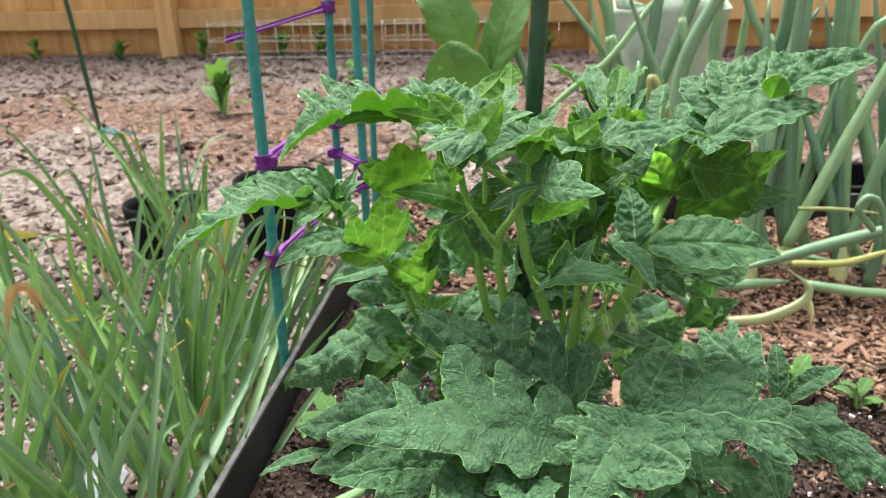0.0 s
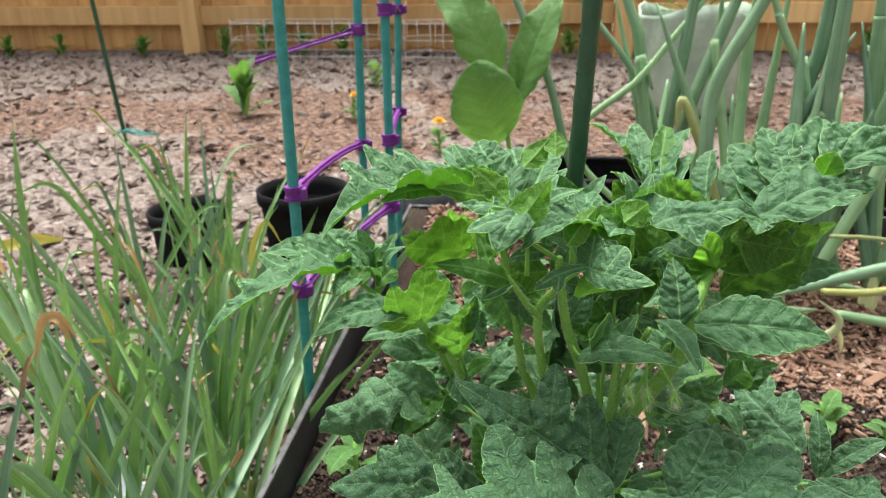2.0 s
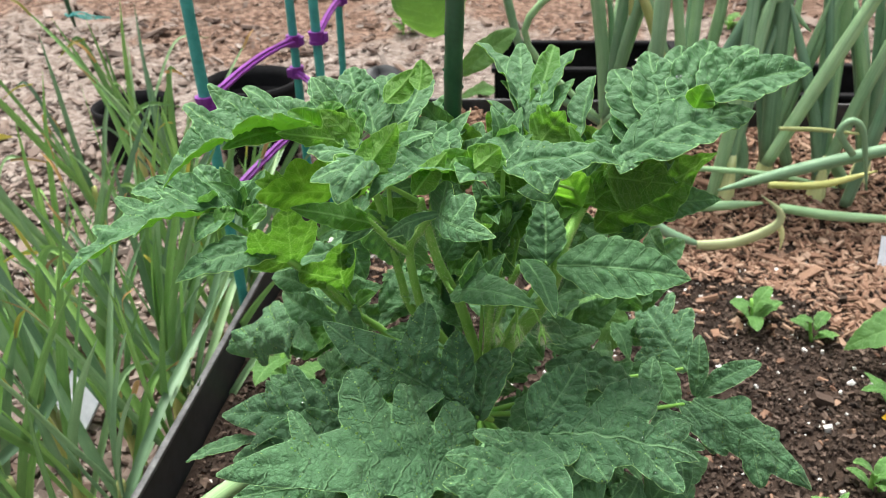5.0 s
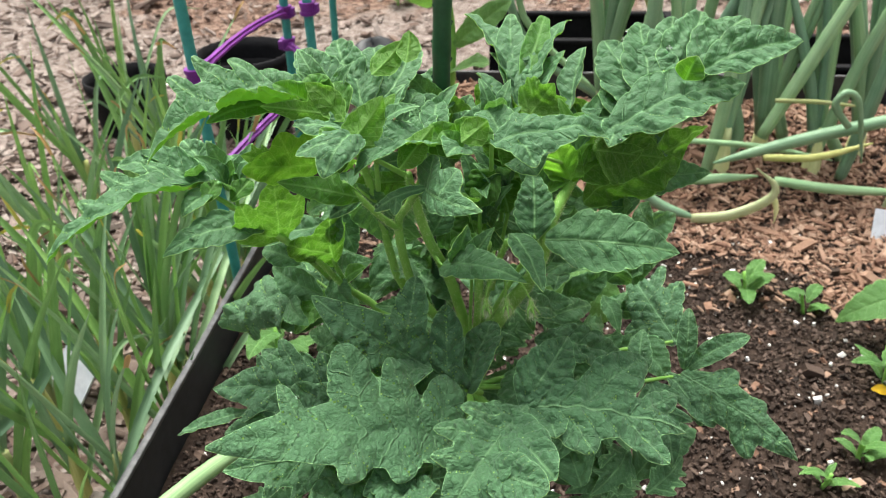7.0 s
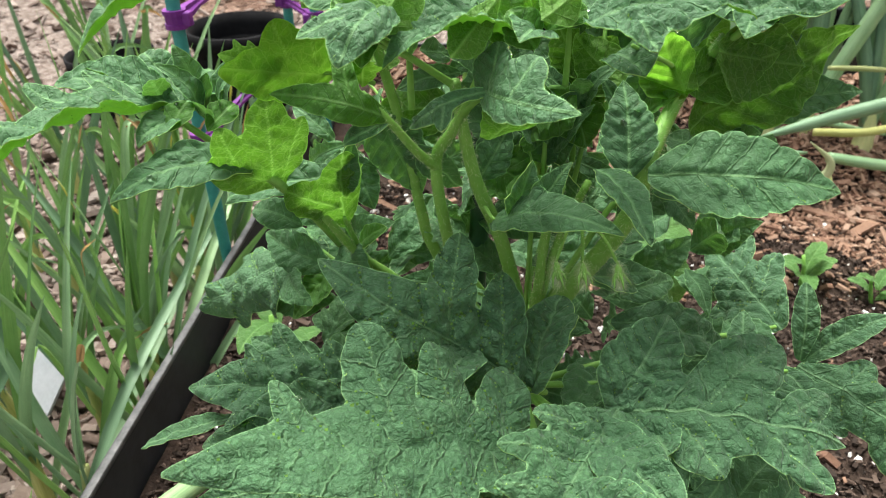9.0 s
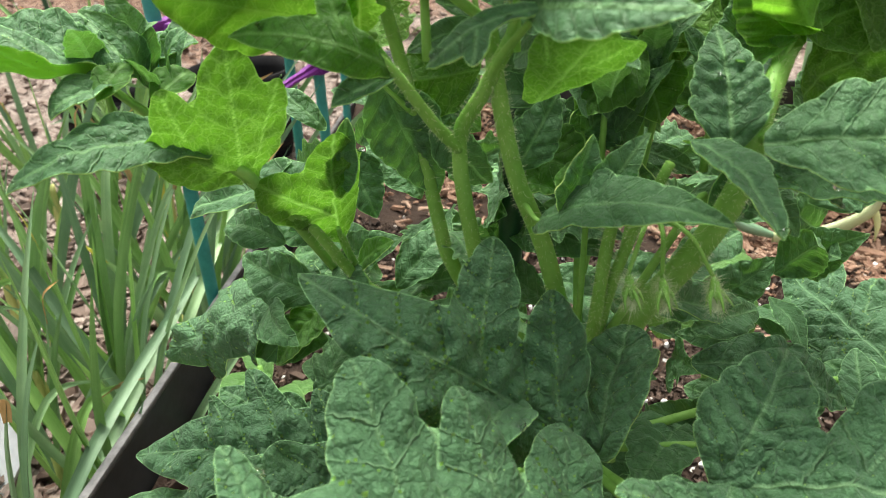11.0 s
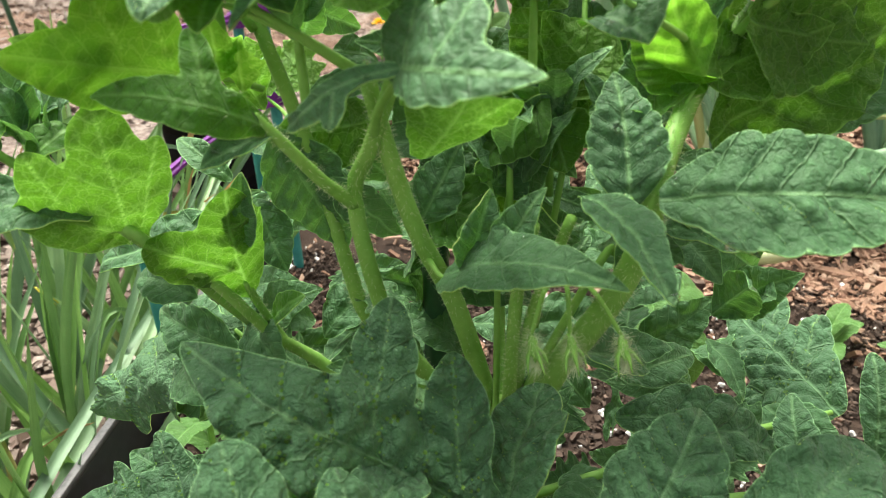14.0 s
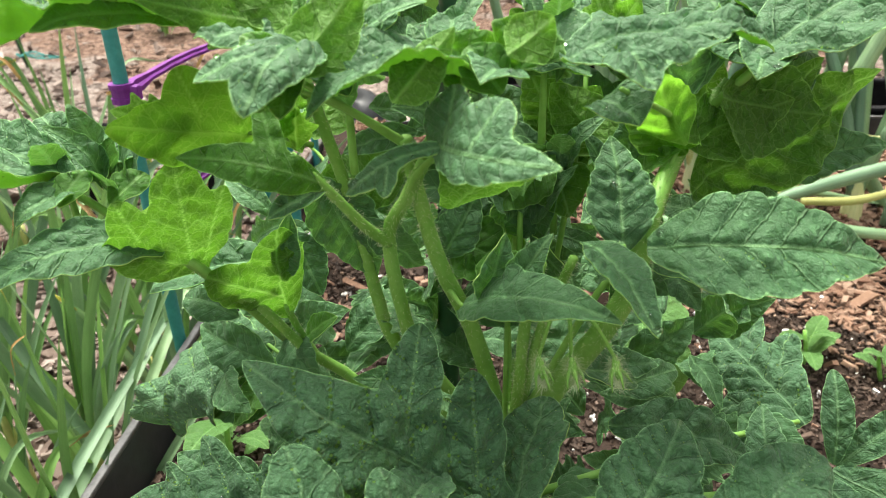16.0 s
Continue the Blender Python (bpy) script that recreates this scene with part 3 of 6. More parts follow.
def leaflet(parent, base, tip, width, normal, kind, droop=0.06, fold=0.30, curl=0.34, mat=None, origin=None, name="leaflet", rough=1.3, under=False, lobes=()):
    """A quilted leaf blade from base to tip, one sheet that is the union of its main blade and its lobes.
    lobes: (root as a share of the midrib, tip, width); each has its own vein. It arches along its midrib, folds and curls at the margin."""
    global leaf_count
    leaf_count += 1
    r = random.Random(leaf_count * 7 + 1)
    o = ORIGIN if origin is None else np.array(origin)
    base, tip = np.array(base, float), np.array(tip, float)
    a = tip - base
    length = np.linalg.norm(a)
    a = a / length
    n = np.array(normal, float) - a * np.dot(normal, a)
    n = n / (np.linalg.norm(n) + 1e-9)
    if lobes:
        # the blade's plane holds its midrib and lies as near as it can to the tips of its lobes
        s0 = np.cross(a, n)
        c = sum(np.outer((d @ s0, d @ n), (d @ s0, d @ n)) for d in (np.array(e, float) - base for _, e, _ in lobes))
        w = np.linalg.eigh(c)[1][:, 1]
        w = w if w[0] > 0 else -w
        n = n * w[0] - s0 * w[1]
    s = np.cross(a, n)
    foot, widest, point, teeth, depth = KINDS[kind]
    ph = r.random()
    shape = [((0.0, 0.0), (length, 0.0), width * (0.40 if kind == "lobed" and lobes else 0.45), foot, widest, point, teeth, depth, ph)]
    lifts = [0.0]
    if kind == "lobed" and not lobes:
        shape[0] = ((0.0, 0.0), (length, 0.0), width * 0.33, foot, 0.42, point, teeth, depth, ph)
        for root, reach, size in ((0.10, 0.50, 0.30), (0.32, 0.52, 0.26), (0.54, 0.40, 0.20)):
            for side in (-1, 1):
                k = r.uniform(0.85, 1.15)
                x0 = (root + r.uniform(-0.04, 0.04)) * length
                shape.append(((x0, 0.0), (x0 + reach * width * 0.75 * k, side * reach * width * k), size * width * 0.5 * k, 0.8, 0.45, 0.6, 2.3, 0.16, r.random()))
                lifts.append(r.uniform(-0.05, 0.08) * width)
    arch_at = lambda u: droop * length * (4 * u * (1 - u) - 0.4 * u ** 3)
    for root, end, wide in lobes:
        d = np.array(end, float) - base
        x1, y1, z1 = d @ a, d @ s, d @ n
        shape.append(((root * length, 0.0), (x1, y1), wide * 0.42, 0.75, 0.48, 0.58, max(1.8, 85 * math.hypot(x1 - root * length, y1)), 0.20, r.random()))
        lifts.append(z1 - arch_at(min(max(x1 / length, 0), 1)) - fold * abs(y1))

    def field(x, y):
        f, along, across, ln = axis_field(x, y, shape[0])
        own, top = f.copy(), f.copy()
        eta, run = np.abs(across), (along - 0.75 * np.abs(across)) / max(0.005, ln / 7.0)
        for lobe in shape[1:]:
            g, al, ac, ln = axis_field(x, y, lobe)
            k = 0.0010
            gap = np.abs(f - g)
            f = np.maximum(f, g) + np.where(gap < k, (k - gap) ** 2 / (4 * k), 0)
            mine = (g > top) & (al > 0)
            top = np.where(mine, g, top)
            eta = np.where(mine, np.minimum(eta, np.abs(ac)), eta)
            run = np.where(mine, (al - 0.75 * np.abs(ac)) / max(0.004, ln / 4.0), run)
        return f, eta, run

    reach = max([width * 0.5] + [abs(l[1][1]) + l[2] for l in shape])
    far = max([length] + [l[1][0] + l[2] for l in shape])
    near = min([0.0] + [l[1][0] - l[2] for l in shape])
    step = max(0.0007, length / 75.0) if under else (max(0.0011, length / 60.0) if length > 0.03 else max(0.0010, length / 26.0))
    gx, gy = np.arange(near - 2 * step, far + 2 * step, step), np.arange(-reach - 2 * step, reach + 2 * step, step)
    X, Y = np.meshgrid(gx, gy, indexing="ij")
    f0, _, _ = field(X, Y)
    inside = f0 > 0
    cell = inside[:-1, :-1] | inside[1:, :-1] | inside[1:, 1:] | inside[:-1, 1:]
    # draw the outer nodes of cut cells back on to the margin
    for _ in range(3):
        f, _, _ = field(X, Y)
        h = step * 0.3
        fx, fy = (field(X + h, Y)[0] - field(X - h, Y)[0]) / (2 * h), (field(X, Y + h)[0] - field(X, Y - h)[0]) / (2 * h)
        g2 = fx * fx + fy * fy + 0.15
        move = np.where(inside, 0.0, np.clip(-f / g2, -step, step))
        X, Y = X + move * fx, Y + move * fy
    f, eta, run = field(X, Y)
    f = np.maximum(f, 0)
    U = np.clip(X / length, 0, 1)
    up = arch_at(U) + fold * np.abs(Y)
    for lobe, lift in zip(shape[1:], lifts[1:]):
        g, al, ac, ln = axis_field(X, Y, lobe)
        up = up + lift * np.clip(al / ln, 0, 1.2) ** 1.3 * np.clip(1 - np.abs(ac) / (3.2 * lobe[2]), 0, 1) ** 0.7
    k1, k2 = r.uniform(0, 60), r.uniform(0, 60)
    edge = np.exp(-f / (0.16 * width))
    up = up - curl * 0.10 * width * np.exp(-f / 0.0030) + 0.075 * width * edge * soft_noise(X / (0.30 * width) + k1, Y / (0.30 * width) + k2)
    quilt = (np.abs(np.sin(np.pi * (run + 0.5 + 0.12 * soft_noise(X * 120 + k2, Y * 120 + k1)))) ** 0.6 - 0.6) * np.minimum(1, eta / 0.003) * min(0.0017, 0.040 * width)
    billow = lambda x, y: np.sqrt(soft_noise(x, y) ** 2 * 5 + 0.04) - 0.75
    lumps = (billow(X * 150 + k1, Y * 150 + k2) + 0.30 * billow(X * 380 + k2, Y * 380 + k1)) * min(0.0010, 0.034 * width)
    rib = -np.exp(-(eta / 0.0010) ** 2) * min(0.0008, 0.02 * width)
    up = up + rough * (quilt + lumps) * np.minimum(1, f / 0.0015 + 0.25) + rib
    P = (base - o) + X[..., None] * a + (Y + 0.04 * length * r.uniform(-1, 1) * np.sin(np.pi * U))[..., None] * s + up[..., None] * n
    used = np.zeros(X.shape, bool)
    for part_of in (np.s_[:-1, :-1], np.s_[1:, :-1], np.s_[1:, 1:], np.s_[:-1, 1:]):
        used[part_of] |= cell
    idx = -np.ones(X.shape, int)
    idx[used] = np.arange(used.sum())
    quads = np.stack([idx[:-1, :-1][cell], idx[1:, :-1][cell], idx[1:, 1:][cell], idx[:-1, 1:][cell]], -1)
    verts = P[used]
    uvs, rim_uv = np.stack([eta[used] * 100, run[used]], -1), np.stack([f[used] * 100, U[used]], -1)
    faces, m, k = quads, len(verts), len(quads)
    if under:
        nrm = np.cross(np.gradient(P, axis=0), np.gradient(P, axis=1))
        nrm = nrm / (np.linalg.norm(nrm, axis=2, keepdims=True) + 1e-12)
        if np.sum(nrm[used] @ n) < 0:
            nrm = -nrm
        SKIN.append((verts + o, nrm[used], f[used]))
        verts = np.concatenate([verts, verts - n * 0.0003])
        faces = np.concatenate([quads, quads[:, ::-1] + m])
        uvs, rim_uv = np.concatenate([uvs, uvs]), np.concatenate([rim_uv, rim_uv])
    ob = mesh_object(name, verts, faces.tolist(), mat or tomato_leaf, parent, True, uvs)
    layer = ob.data.uv_layers.new(name="margin")
    order = np.empty(len(ob.data.loops), dtype=np.int32)
    ob.data.loops.foreach_get("vertex_index", order)
    layer.data.foreach_set("uv", rim_uv.astype(np.float32)[order].ravel())
    if under:
        ob.data.materials.append(leaf_underside)
        ob.data.polygons.foreach_set("material_index", [0] * k + [1] * k)
    return ob


def stem(points, r0, r1, hairs=0, name="stem"):
    ob = tube(name, points, [r0, (r0 + r1) / 2, r1], stem_skin, tomato, 16, 12, origin=ORIGIN)
    if hairs:
        rr = random.Random(int(1e4 * abs(points[0][0])) + hairs)
        path = smooth_path(points, 40)
        verts, faces = [], []
        for _ in range(hairs):
            k = rr.randrange(1, 39)
            d = np.array([rr.gauss(0, 1) for _ in range(3)])
            t = path[k + 1] - path[k - 1]
            t = t / np.linalg.norm(t)
            d = d - t * np.dot(d, t)
            d = d / np.linalg.norm(d)
            q = path[k] + t * rr.uniform(-0.003, 0.003) - ORIGIN
            rad = r0 + (r1 - r0) * k / 39
            w = np.cross(d, t) * 0.00006
            out = q + d * (rad + rr.uniform(0.0007, 0.0019))
            b = len(verts)
            verts += [q + d * rad * 0.9 - w, q + d * rad * 0.9 + w, out, q + d * rad * 0.9 + t * 0.00012]
            faces += [(b, b + 1, b + 2), (b + 1, b + 3, b + 2), (b + 3, b, b + 2)]
        mesh_object("stem_hairs", verts, faces, hair_skin, ob, False, None, "fine pale hairs")
    return ob


# trunk and limbs
stem([(0.015, 0.02, -0.02), (0.018, 0.012, 0.12), (0.019, 0.006, 0.262)], 0.0052, 0.0044, 600)
stem([(0.019, 0.008, 0.245), (0.006, 0.004, 0.300), (-0.004, -0.002, 0.329), (-0.009, -0.010, 0.355), (-0.012, -0.018, 0.380)], 0.0034, 0.0021, 760)
stem([(0.012, 0.012, 0.245), (-0.012, 0.005, 0.285), (-0.018, 0.000, 0.309), (-0.021, -0.004, 0.342), (-0.014, -0.012, 0.358), (-0.006, -0.024, 0.376)], 0.0030, 0.0019, 720)
stem([(-0.021, -0.004, 0.340), (-0.027, -0.012, 0.350), (-0.034, -0.020, 0.364), (-0.044, -0.022, 0.377)], 0.0021, 0.0012, 300)
stem([(0.010, 0.022, 0.22), (-0.024, 0.022, 0.280), (-0.031, 0.021, 0.305), (-0.037, 0.018, 0.345), (-0.045, 0.006, 0.392)], 0.0030, 0.0019, 700)
stem([(0.008, 0.022, 0.19), (-0.040, 0.030, 0.252), (-0.062, 0.025, 0.276), (-0.074, 0.010, 0.308), (-0.088, -0.006, 0.333)], 0.0028, 0.0015, 660)
stem([(-0.058, 0.027, 0.270), (-0.064, 0.026, 0.284), (-0.066, 0.021, 0.298)], 0.0017, 0.0012, 160)
stem([(0.020, 0.004, 0.245), (0.022, -0.004, 0.282), (0.024, -0.005, 0.313), (0.028, -0.010, 0.336)], 0.0024, 0.0018, 620)
stem([(0.023, 0.003, 0.262), (0.026, -0.003, 0.292), (0.031, -0.006, 0.315), (0.038, -0.010, 0.338)], 0.0021, 0.0015, 560)
stem([(0.022, 0.008, 0.235), (0.034, 0.001, 0.276), (0.048, -0.005, 0.304), (0.056, -0.013, 0.330), (0.059, -0.012, 0.350), (0.072, 0.011, 0.367), (0.086, 0.016, 0.386)], 0.0050, 0.0023, 2200)
# budding truss with hairy buds
for b0, b1 in (((0.036, -0.010, 0.322), (0.051, -0.022, 0.309)), ((0.034, -0.010, 0.322), (0.027, -0.025, 0.311)), ((0.036, -0.010, 0.322), (0.038, -0.018, 0.306))):
    b0, b1 = np.array(b0), np.array(b1)
    twig = stem([b0, (b0 + b1) / 2 + np.array((0, -0.003, 0.005)), b1], 0.0008, 0.0006, 60, "flower_stalk")
    d = np.array((0.001, -0.003, -0.005))
    tube("bud", [b1, b1 + d * 0.4, b1 + d * 0.9, b1 + d * 1.3], [0.0006, 0.0015, 0.0013, 0.0003], stem_skin, twig, 9, 10, origin=ORIGIN)
    rr = random.Random(int(b1[0] * 1e4))
    for k in range(5):
        a = k * 1.257 + rr.uniform(-0.3, 0.3)
        side = np.array((math.cos(a), math.sin(a), 0.0))
        q = b1 + d * 0.5
        tube("sepal", [q, q + side * 0.0022 + d * 0.4, q + side * rr.uniform(0.0025, 0.0045) + d * rr.uniform(0.9, 1.3)], [0.0007, 0.0006, 0.00015], stem_skin, twig, 7, 6, origin=ORIGIN)
    hv, hf = [], []
    for _ in range(620):
        q = np.array([rr.gauss(0, 1) for _ in range(3)])
        q = q / np.linalg.norm(q)
        c = b1 + d * rr.uniform(0.1, 1.5) - ORIGIN
        w = np.cross(q, (0.3, 0.9, 0.2)) * 0.00009
        k = len(hv)
        hv += [c + w, c - w, c + q * rr.uniform(0.0028, 0.0062) + np.array((0, 0, -0.0012))]
        hf.append((k, k + 1, k + 2))
    mesh_object("bud_hairs", hv, hf, hair_skin, twig, False, None, "fine pale hairs")


# crowded young leaves at the growing tips
def crown(centre, count, size, seed, lean=(0.0, 0.0, 1.0), spread=0.75):
    r = random.Random(seed)
    c = np.array(centre)
    tip = stalk([c - np.array((0, 0, 0.03)), c - np.array((0, 0, 0.012)), c], 0.0022)
    for k in range(max(4, int(count * 0.6))):
        a = k * 2.4 + r.uniform(-0.3, 0.3)
        out = spread * r.uniform(0.35, 1.0)
        d = np.array(lean) + out * np.array((math.cos(a), math.sin(a), r.uniform(-0.2, 0.3)))
        d = d / np.linalg.norm(d)
        ln = size * r.uniform(0.8, 1.35)
        q = c + np.array((math.cos(a), math.sin(a), 0)) * 0.004 + np.array((0, 0, r.uniform(-0.012, 0.0)))
        nrm = np.array(lean) * 0.8 - np.array((math.cos(a), math.sin(a), 0)) * 0.5 + np.array((0, -0.6, 0.4))
        leaflet(tip, q, q + d * ln, ln * r.uniform(0.42, 0.54), nrm, r.choice(("ovate", "serrate", "ovate")), r.uniform(0.04, 0.2), r.uniform(0.2, 0.4), r.uniform(0.05, 0.25), young_lit_leaf if r.random() < 0.10 else None)


crown((-0.054, 0.007, 0.410), 9, 0.024, 300, (0.0, -0.15, 0.9))
crown((-0.028, -0.014, 0.398), 8, 0.022, 303, (0.0, -0.15, 0.9))
crown((-0.005, -0.005, 0.398), 8, 0.022, 304, (0.0, -0.15, 0.9))
crown((0.028, 0.009, 0.399), 8, 0.022, 305, (0.0, -0.15, 0.9))
crown((-0.111, 0.003, 0.361), 9, 0.022, 312, (0.0, -0.15, 0.9))
crown((-0.131, 0.007, 0.364), 8, 0.022, 313, (0.0, -0.15, 0.9))
crown((0.034, 0.019, 0.362), 9, 0.024, 314, (0.0, -0.15, 0.9))
crown((0.022, 0.013, 0.351), 9, 0.024, 315, (0.0, -0.15, 0.9))
crown((0.053, 0.011, 0.357), 8, 0.022, 316, (0.0, -0.15, 0.9))
crown((0.071, 0.014, 0.389), 8, 0.022, 317, (0.0, -0.15, 0.9))

# small crowded leaves inside the bush
rng = random.Random(77)
inner = stalk([(0.02, 0.02, 0.24), (0.02, 0.045, 0.30), (0.03, 0.05, 0.37)], 0.0025)
for k in range(85):
    q = np.array((rng.uniform(-0.075, 0.115), rng.uniform(0.018, 0.080), rng.uniform(0.285, 0.392)))
    if q[0] < -0.02 and q[2] < 0.31:
        continue
    a, el = rng.uniform(0, 6.28), rng.uniform(-0.5, 0.9)
    d = np.array((math.cos(a) * math.cos(el), math.sin(a) * math.cos(el) * 0.7, math.sin(el)))
    ln = rng.uniform(0.022, 0.042)
    leaflet(inner, q, q + d * ln, ln * rng.uniform(0.45, 0.62), (rng.uniform(-0.5, 0.5), -0.7, rng.uniform(0.1, 0.9)), rng.choice(("ovate", "small", "serrate")), 0.1, 0.25)
low = stalk([(0.02, 0.02, 0.06), (0.0, 0.0, 0.12), (-0.02, -0.03, 0.17)], 0.0025)
for k in range(70):
    q = np.array((rng.uniform(-0.10, 0.13), rng.uniform(-0.05, 0.05), rng.uniform(0.12, 0.225)))
    a, el = rng.uniform(0, 6.28), rng.uniform(-0.4, 0.5)
    d = np.array((math.cos(a) * math.cos(el), math.sin(a) * math.cos(el), math.sin(el)))
    ln = rng.uniform(0.03, 0.055)
    leaflet(low, q, q + d * ln, ln * rng.uniform(0.5, 0.65), (rng.uniform(-0.4, 0.4), -0.4, 0.9), rng.choice(("ovate", "lobed")), 0.1, 0.2)


back = stalk([(0.02, 0.03, 0.16), (0.02, 0.06, 0.22), (0.03, 0.07, 0.28)], 0.0025)
for k in range(125):
    q = np.array((rng.uniform(-0.11, 0.13), rng.uniform(0.03, 0.11), rng.uniform(0.17, 0.30)))
    if -0.048 < q[0] < -0.026 and q[2] < 0.24:
        continue
    a, el = rng.uniform(0, 6.28), rng.uniform(-0.4, 0.7)
    d = np.array((math.cos(a) * math.cos(el), math.sin(a) * math.cos(el) * 0.7, math.sin(el)))
    ln = rng.uniform(0.028, 0.05)
    leaflet(back, q, q + d * ln, ln * rng.uniform(0.45, 0.62), (rng.uniform(-0.5, 0.5), -0.6, rng.uniform(0.3, 0.9)), rng.choice(("ovate", "lobed", "serrate")), 0.1, 0.25)

l1 = stalk([(-0.072, 0.036, 0.272), (-0.083, -0.005, 0.329), (-0.110, 0.000, 0.345), (-0.126, -0.004, 0.361)], 0.0035)
leaflet(l1, (-0.126, -0.004, 0.362), (-0.187, -0.059, 0.350), 0.038, (0.000, 0.000, 1.000), "lobed", droop=.13, fold=.55, curl=.1, under=True)
leaflet(l1, (-0.123, -0.002, 0.363), (-0.178, 0.007, 0.368), 0.026, (0.000, -0.447, 0.894), "ovate", droop=.1, fold=.42, curl=.2, under=True)
leaflet(l1, (-0.115, 0.001, 0.360), (-0.145, 0.024, 0.376), 0.024, (0.000, -0.447, 0.894), "ovate", fold=.3, curl=.2, under=True)
leaflet(l1, (-0.136, 0.006, 0.367), (-0.170, 0.015, 0.372), 0.015, (0.000, 0.000, 1.000), "ovate", fold=.42, curl=.2, under=True)
leaflet(l1, (-0.119, -0.007, 0.361), (-0.128, -0.027, 0.358), 0.015, (0.000, -0.447, 0.894), "small", curl=.5, fold=.42, under=True)
leaflet(l1, (-0.120, -0.015, 0.359), (-0.116, -0.003, 0.366), 0.013, (0.000, -0.800, 0.600), "small", curl=.7, fold=.42, mat=young_lit_leaf, under=True)
leaflet(l1, (-0.109, -0.006, 0.356), (-0.102, 0.007, 0.361), 0.014, (0.000, -0.800, 0.600), "small", curl=.6, fold=.42, mat=young_lit_leaf, under=True)
leaflet(l1, (-0.116, 0.008, 0.363), (-0.105, 0.021, 0.367), 0.016, (0.000, -0.447, 0.894), "small", fold=.42, curl=.2, under=True)
l2 = stalk([(-0.045, 0.006, 0.386), (-0.050, -0.002, 0.398), (-0.062, -0.007, 0.409)], 0.0022)
leaflet(l2, (-0.062, -0.007, 0.409), (-0.126, -0.050, 0.405), 0.044, (0.000, 0.000, 1.000), "lobed", droop=.12, fold=.6, curl=.1, under=True)
leaflet(l2, (-0.072, -0.009, 0.412), (-0.097, -0.041, 0.416), 0.016, (0.000, -0.800, 0.600), "ovate", curl=.4, fold=.42, mat=young_lit_leaf, under=True)
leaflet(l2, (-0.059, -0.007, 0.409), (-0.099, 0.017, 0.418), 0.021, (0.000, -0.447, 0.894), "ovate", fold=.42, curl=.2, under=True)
leaflet(l2, (-0.053, -0.010, 0.410), (-0.073, -0.016, 0.424), 0.016, (0.000, -0.800, 0.600), "small", fold=.4, curl=.2, mat=young_lit_leaf, under=True)
leaflet(l2, (-0.050, -0.010, 0.409), (-0.063, 0.003, 0.421), 0.020, (0.000, -0.800, 0.600), "small", fold=.3, curl=.2, mat=young_lit_leaf, under=True)
leaflet(l2, (-0.044, -0.009, 0.407), (-0.051, 0.005, 0.418), 0.020, (0.000, -0.800, 0.600), "small", fold=.3, curl=.2, mat=young_lit_leaf, under=True)
leaflet(l2, (-0.047, 0.012, 0.405), (-0.078, 0.042, 0.421), 0.026, (0.000, -0.447, 0.894), "ovate", fold=.42, curl=.2, under=True)
leaflet(l2, (-0.043, 0.019, 0.406), (-0.059, 0.054, 0.424), 0.026, (0.000, -0.447, 0.894), "ovate", fold=.42, curl=.2, under=True)
leaflet(l2, (-0.034, 0.021, 0.405), (-0.040, 0.062, 0.418), 0.024, (0.000, -0.447, 0.894), "ovate", fold=.42, curl=.2, under=True)
leaflet(l2, (-0.025, 0.022, 0.405), (-0.017, 0.067, 0.420), 0.021, (0.000, -0.447, 0.894), "ovate", fold=.3, curl=.2, under=True)
leaflet(l2, (-0.029, 0.009, 0.401), (-0.021, 0.037, 0.412), 0.024, (0.000, -0.447, 0.894), "ovate", fold=.42, curl=.2, under=True)
leaflet(l2, (-0.018, 0.009, 0.395), (-0.012, 0.030, 0.404), 0.020, (0.000, -0.447, 0.894), "small", fold=.42, curl=.2, under=True)
leaflet(l2, (-0.038, 0.008, 0.403), (-0.048, 0.037, 0.414), 0.030, (0.000, -0.447, 0.894), "ovate", fold=.42, curl=.2, under=True)
l4 = stalk([(-0.012, -0.017, 0.378), (-0.024, -0.022, 0.388), (-0.036, -0.028, 0.398)], 0.0024)
leaflet(l4, (-0.033, -0.031, 0.406), (-0.040, -0.061, 0.404), 0.022, (0.0, -0.3, 0.95), "blunt", droop=.22, fold=.15, curl=.3, rough=1.7, under=True,
        lobes=((.15, (-0.059, -0.034, 0.414), .017), (.10, (-0.044, -0.018, 0.418), .015), (.50, (-0.054, -0.050, 0.408), .014)))
leaflet(l4, (-0.033, -0.032, 0.404), (-0.017, -0.011, 0.418), 0.015, (0.3, 0.9, -0.3), "ovate", droop=.03, fold=.25, curl=.1, mat=pale_underside)
leaflet(l4, (-0.036, -0.037, 0.404), (-0.046, -0.047, 0.409), 0.010, (0.0, 0.9, -0.3), "small", fold=.3, curl=.1, mat=pale_underside)
leaflet(l4, (-0.037, -0.038, 0.402), (-0.046, -0.041, 0.413), 0.014, (0.000, -0.800, 0.600), "small", curl=.6, fold=.42, mat=young_lit_leaf, under=True)
leaflet(l4, (-0.039, -0.032, 0.402), (-0.038, -0.047, 0.395), 0.012, (0.000, -0.800, 0.600), "small", fold=.42, curl=.2, mat=young_lit_leaf, under=True)
leaflet(l4, (-0.026, -0.026, 0.396), (-0.036, -0.014, 0.403), 0.018, (0.000, -0.447, 0.894), "small", fold=.42, curl=.2, under=True)
l6 = stalk([(-0.007, -0.023, 0.375), (-0.003, -0.024, 0.386), (0.001, -0.022, 0.395)], 0.0022)
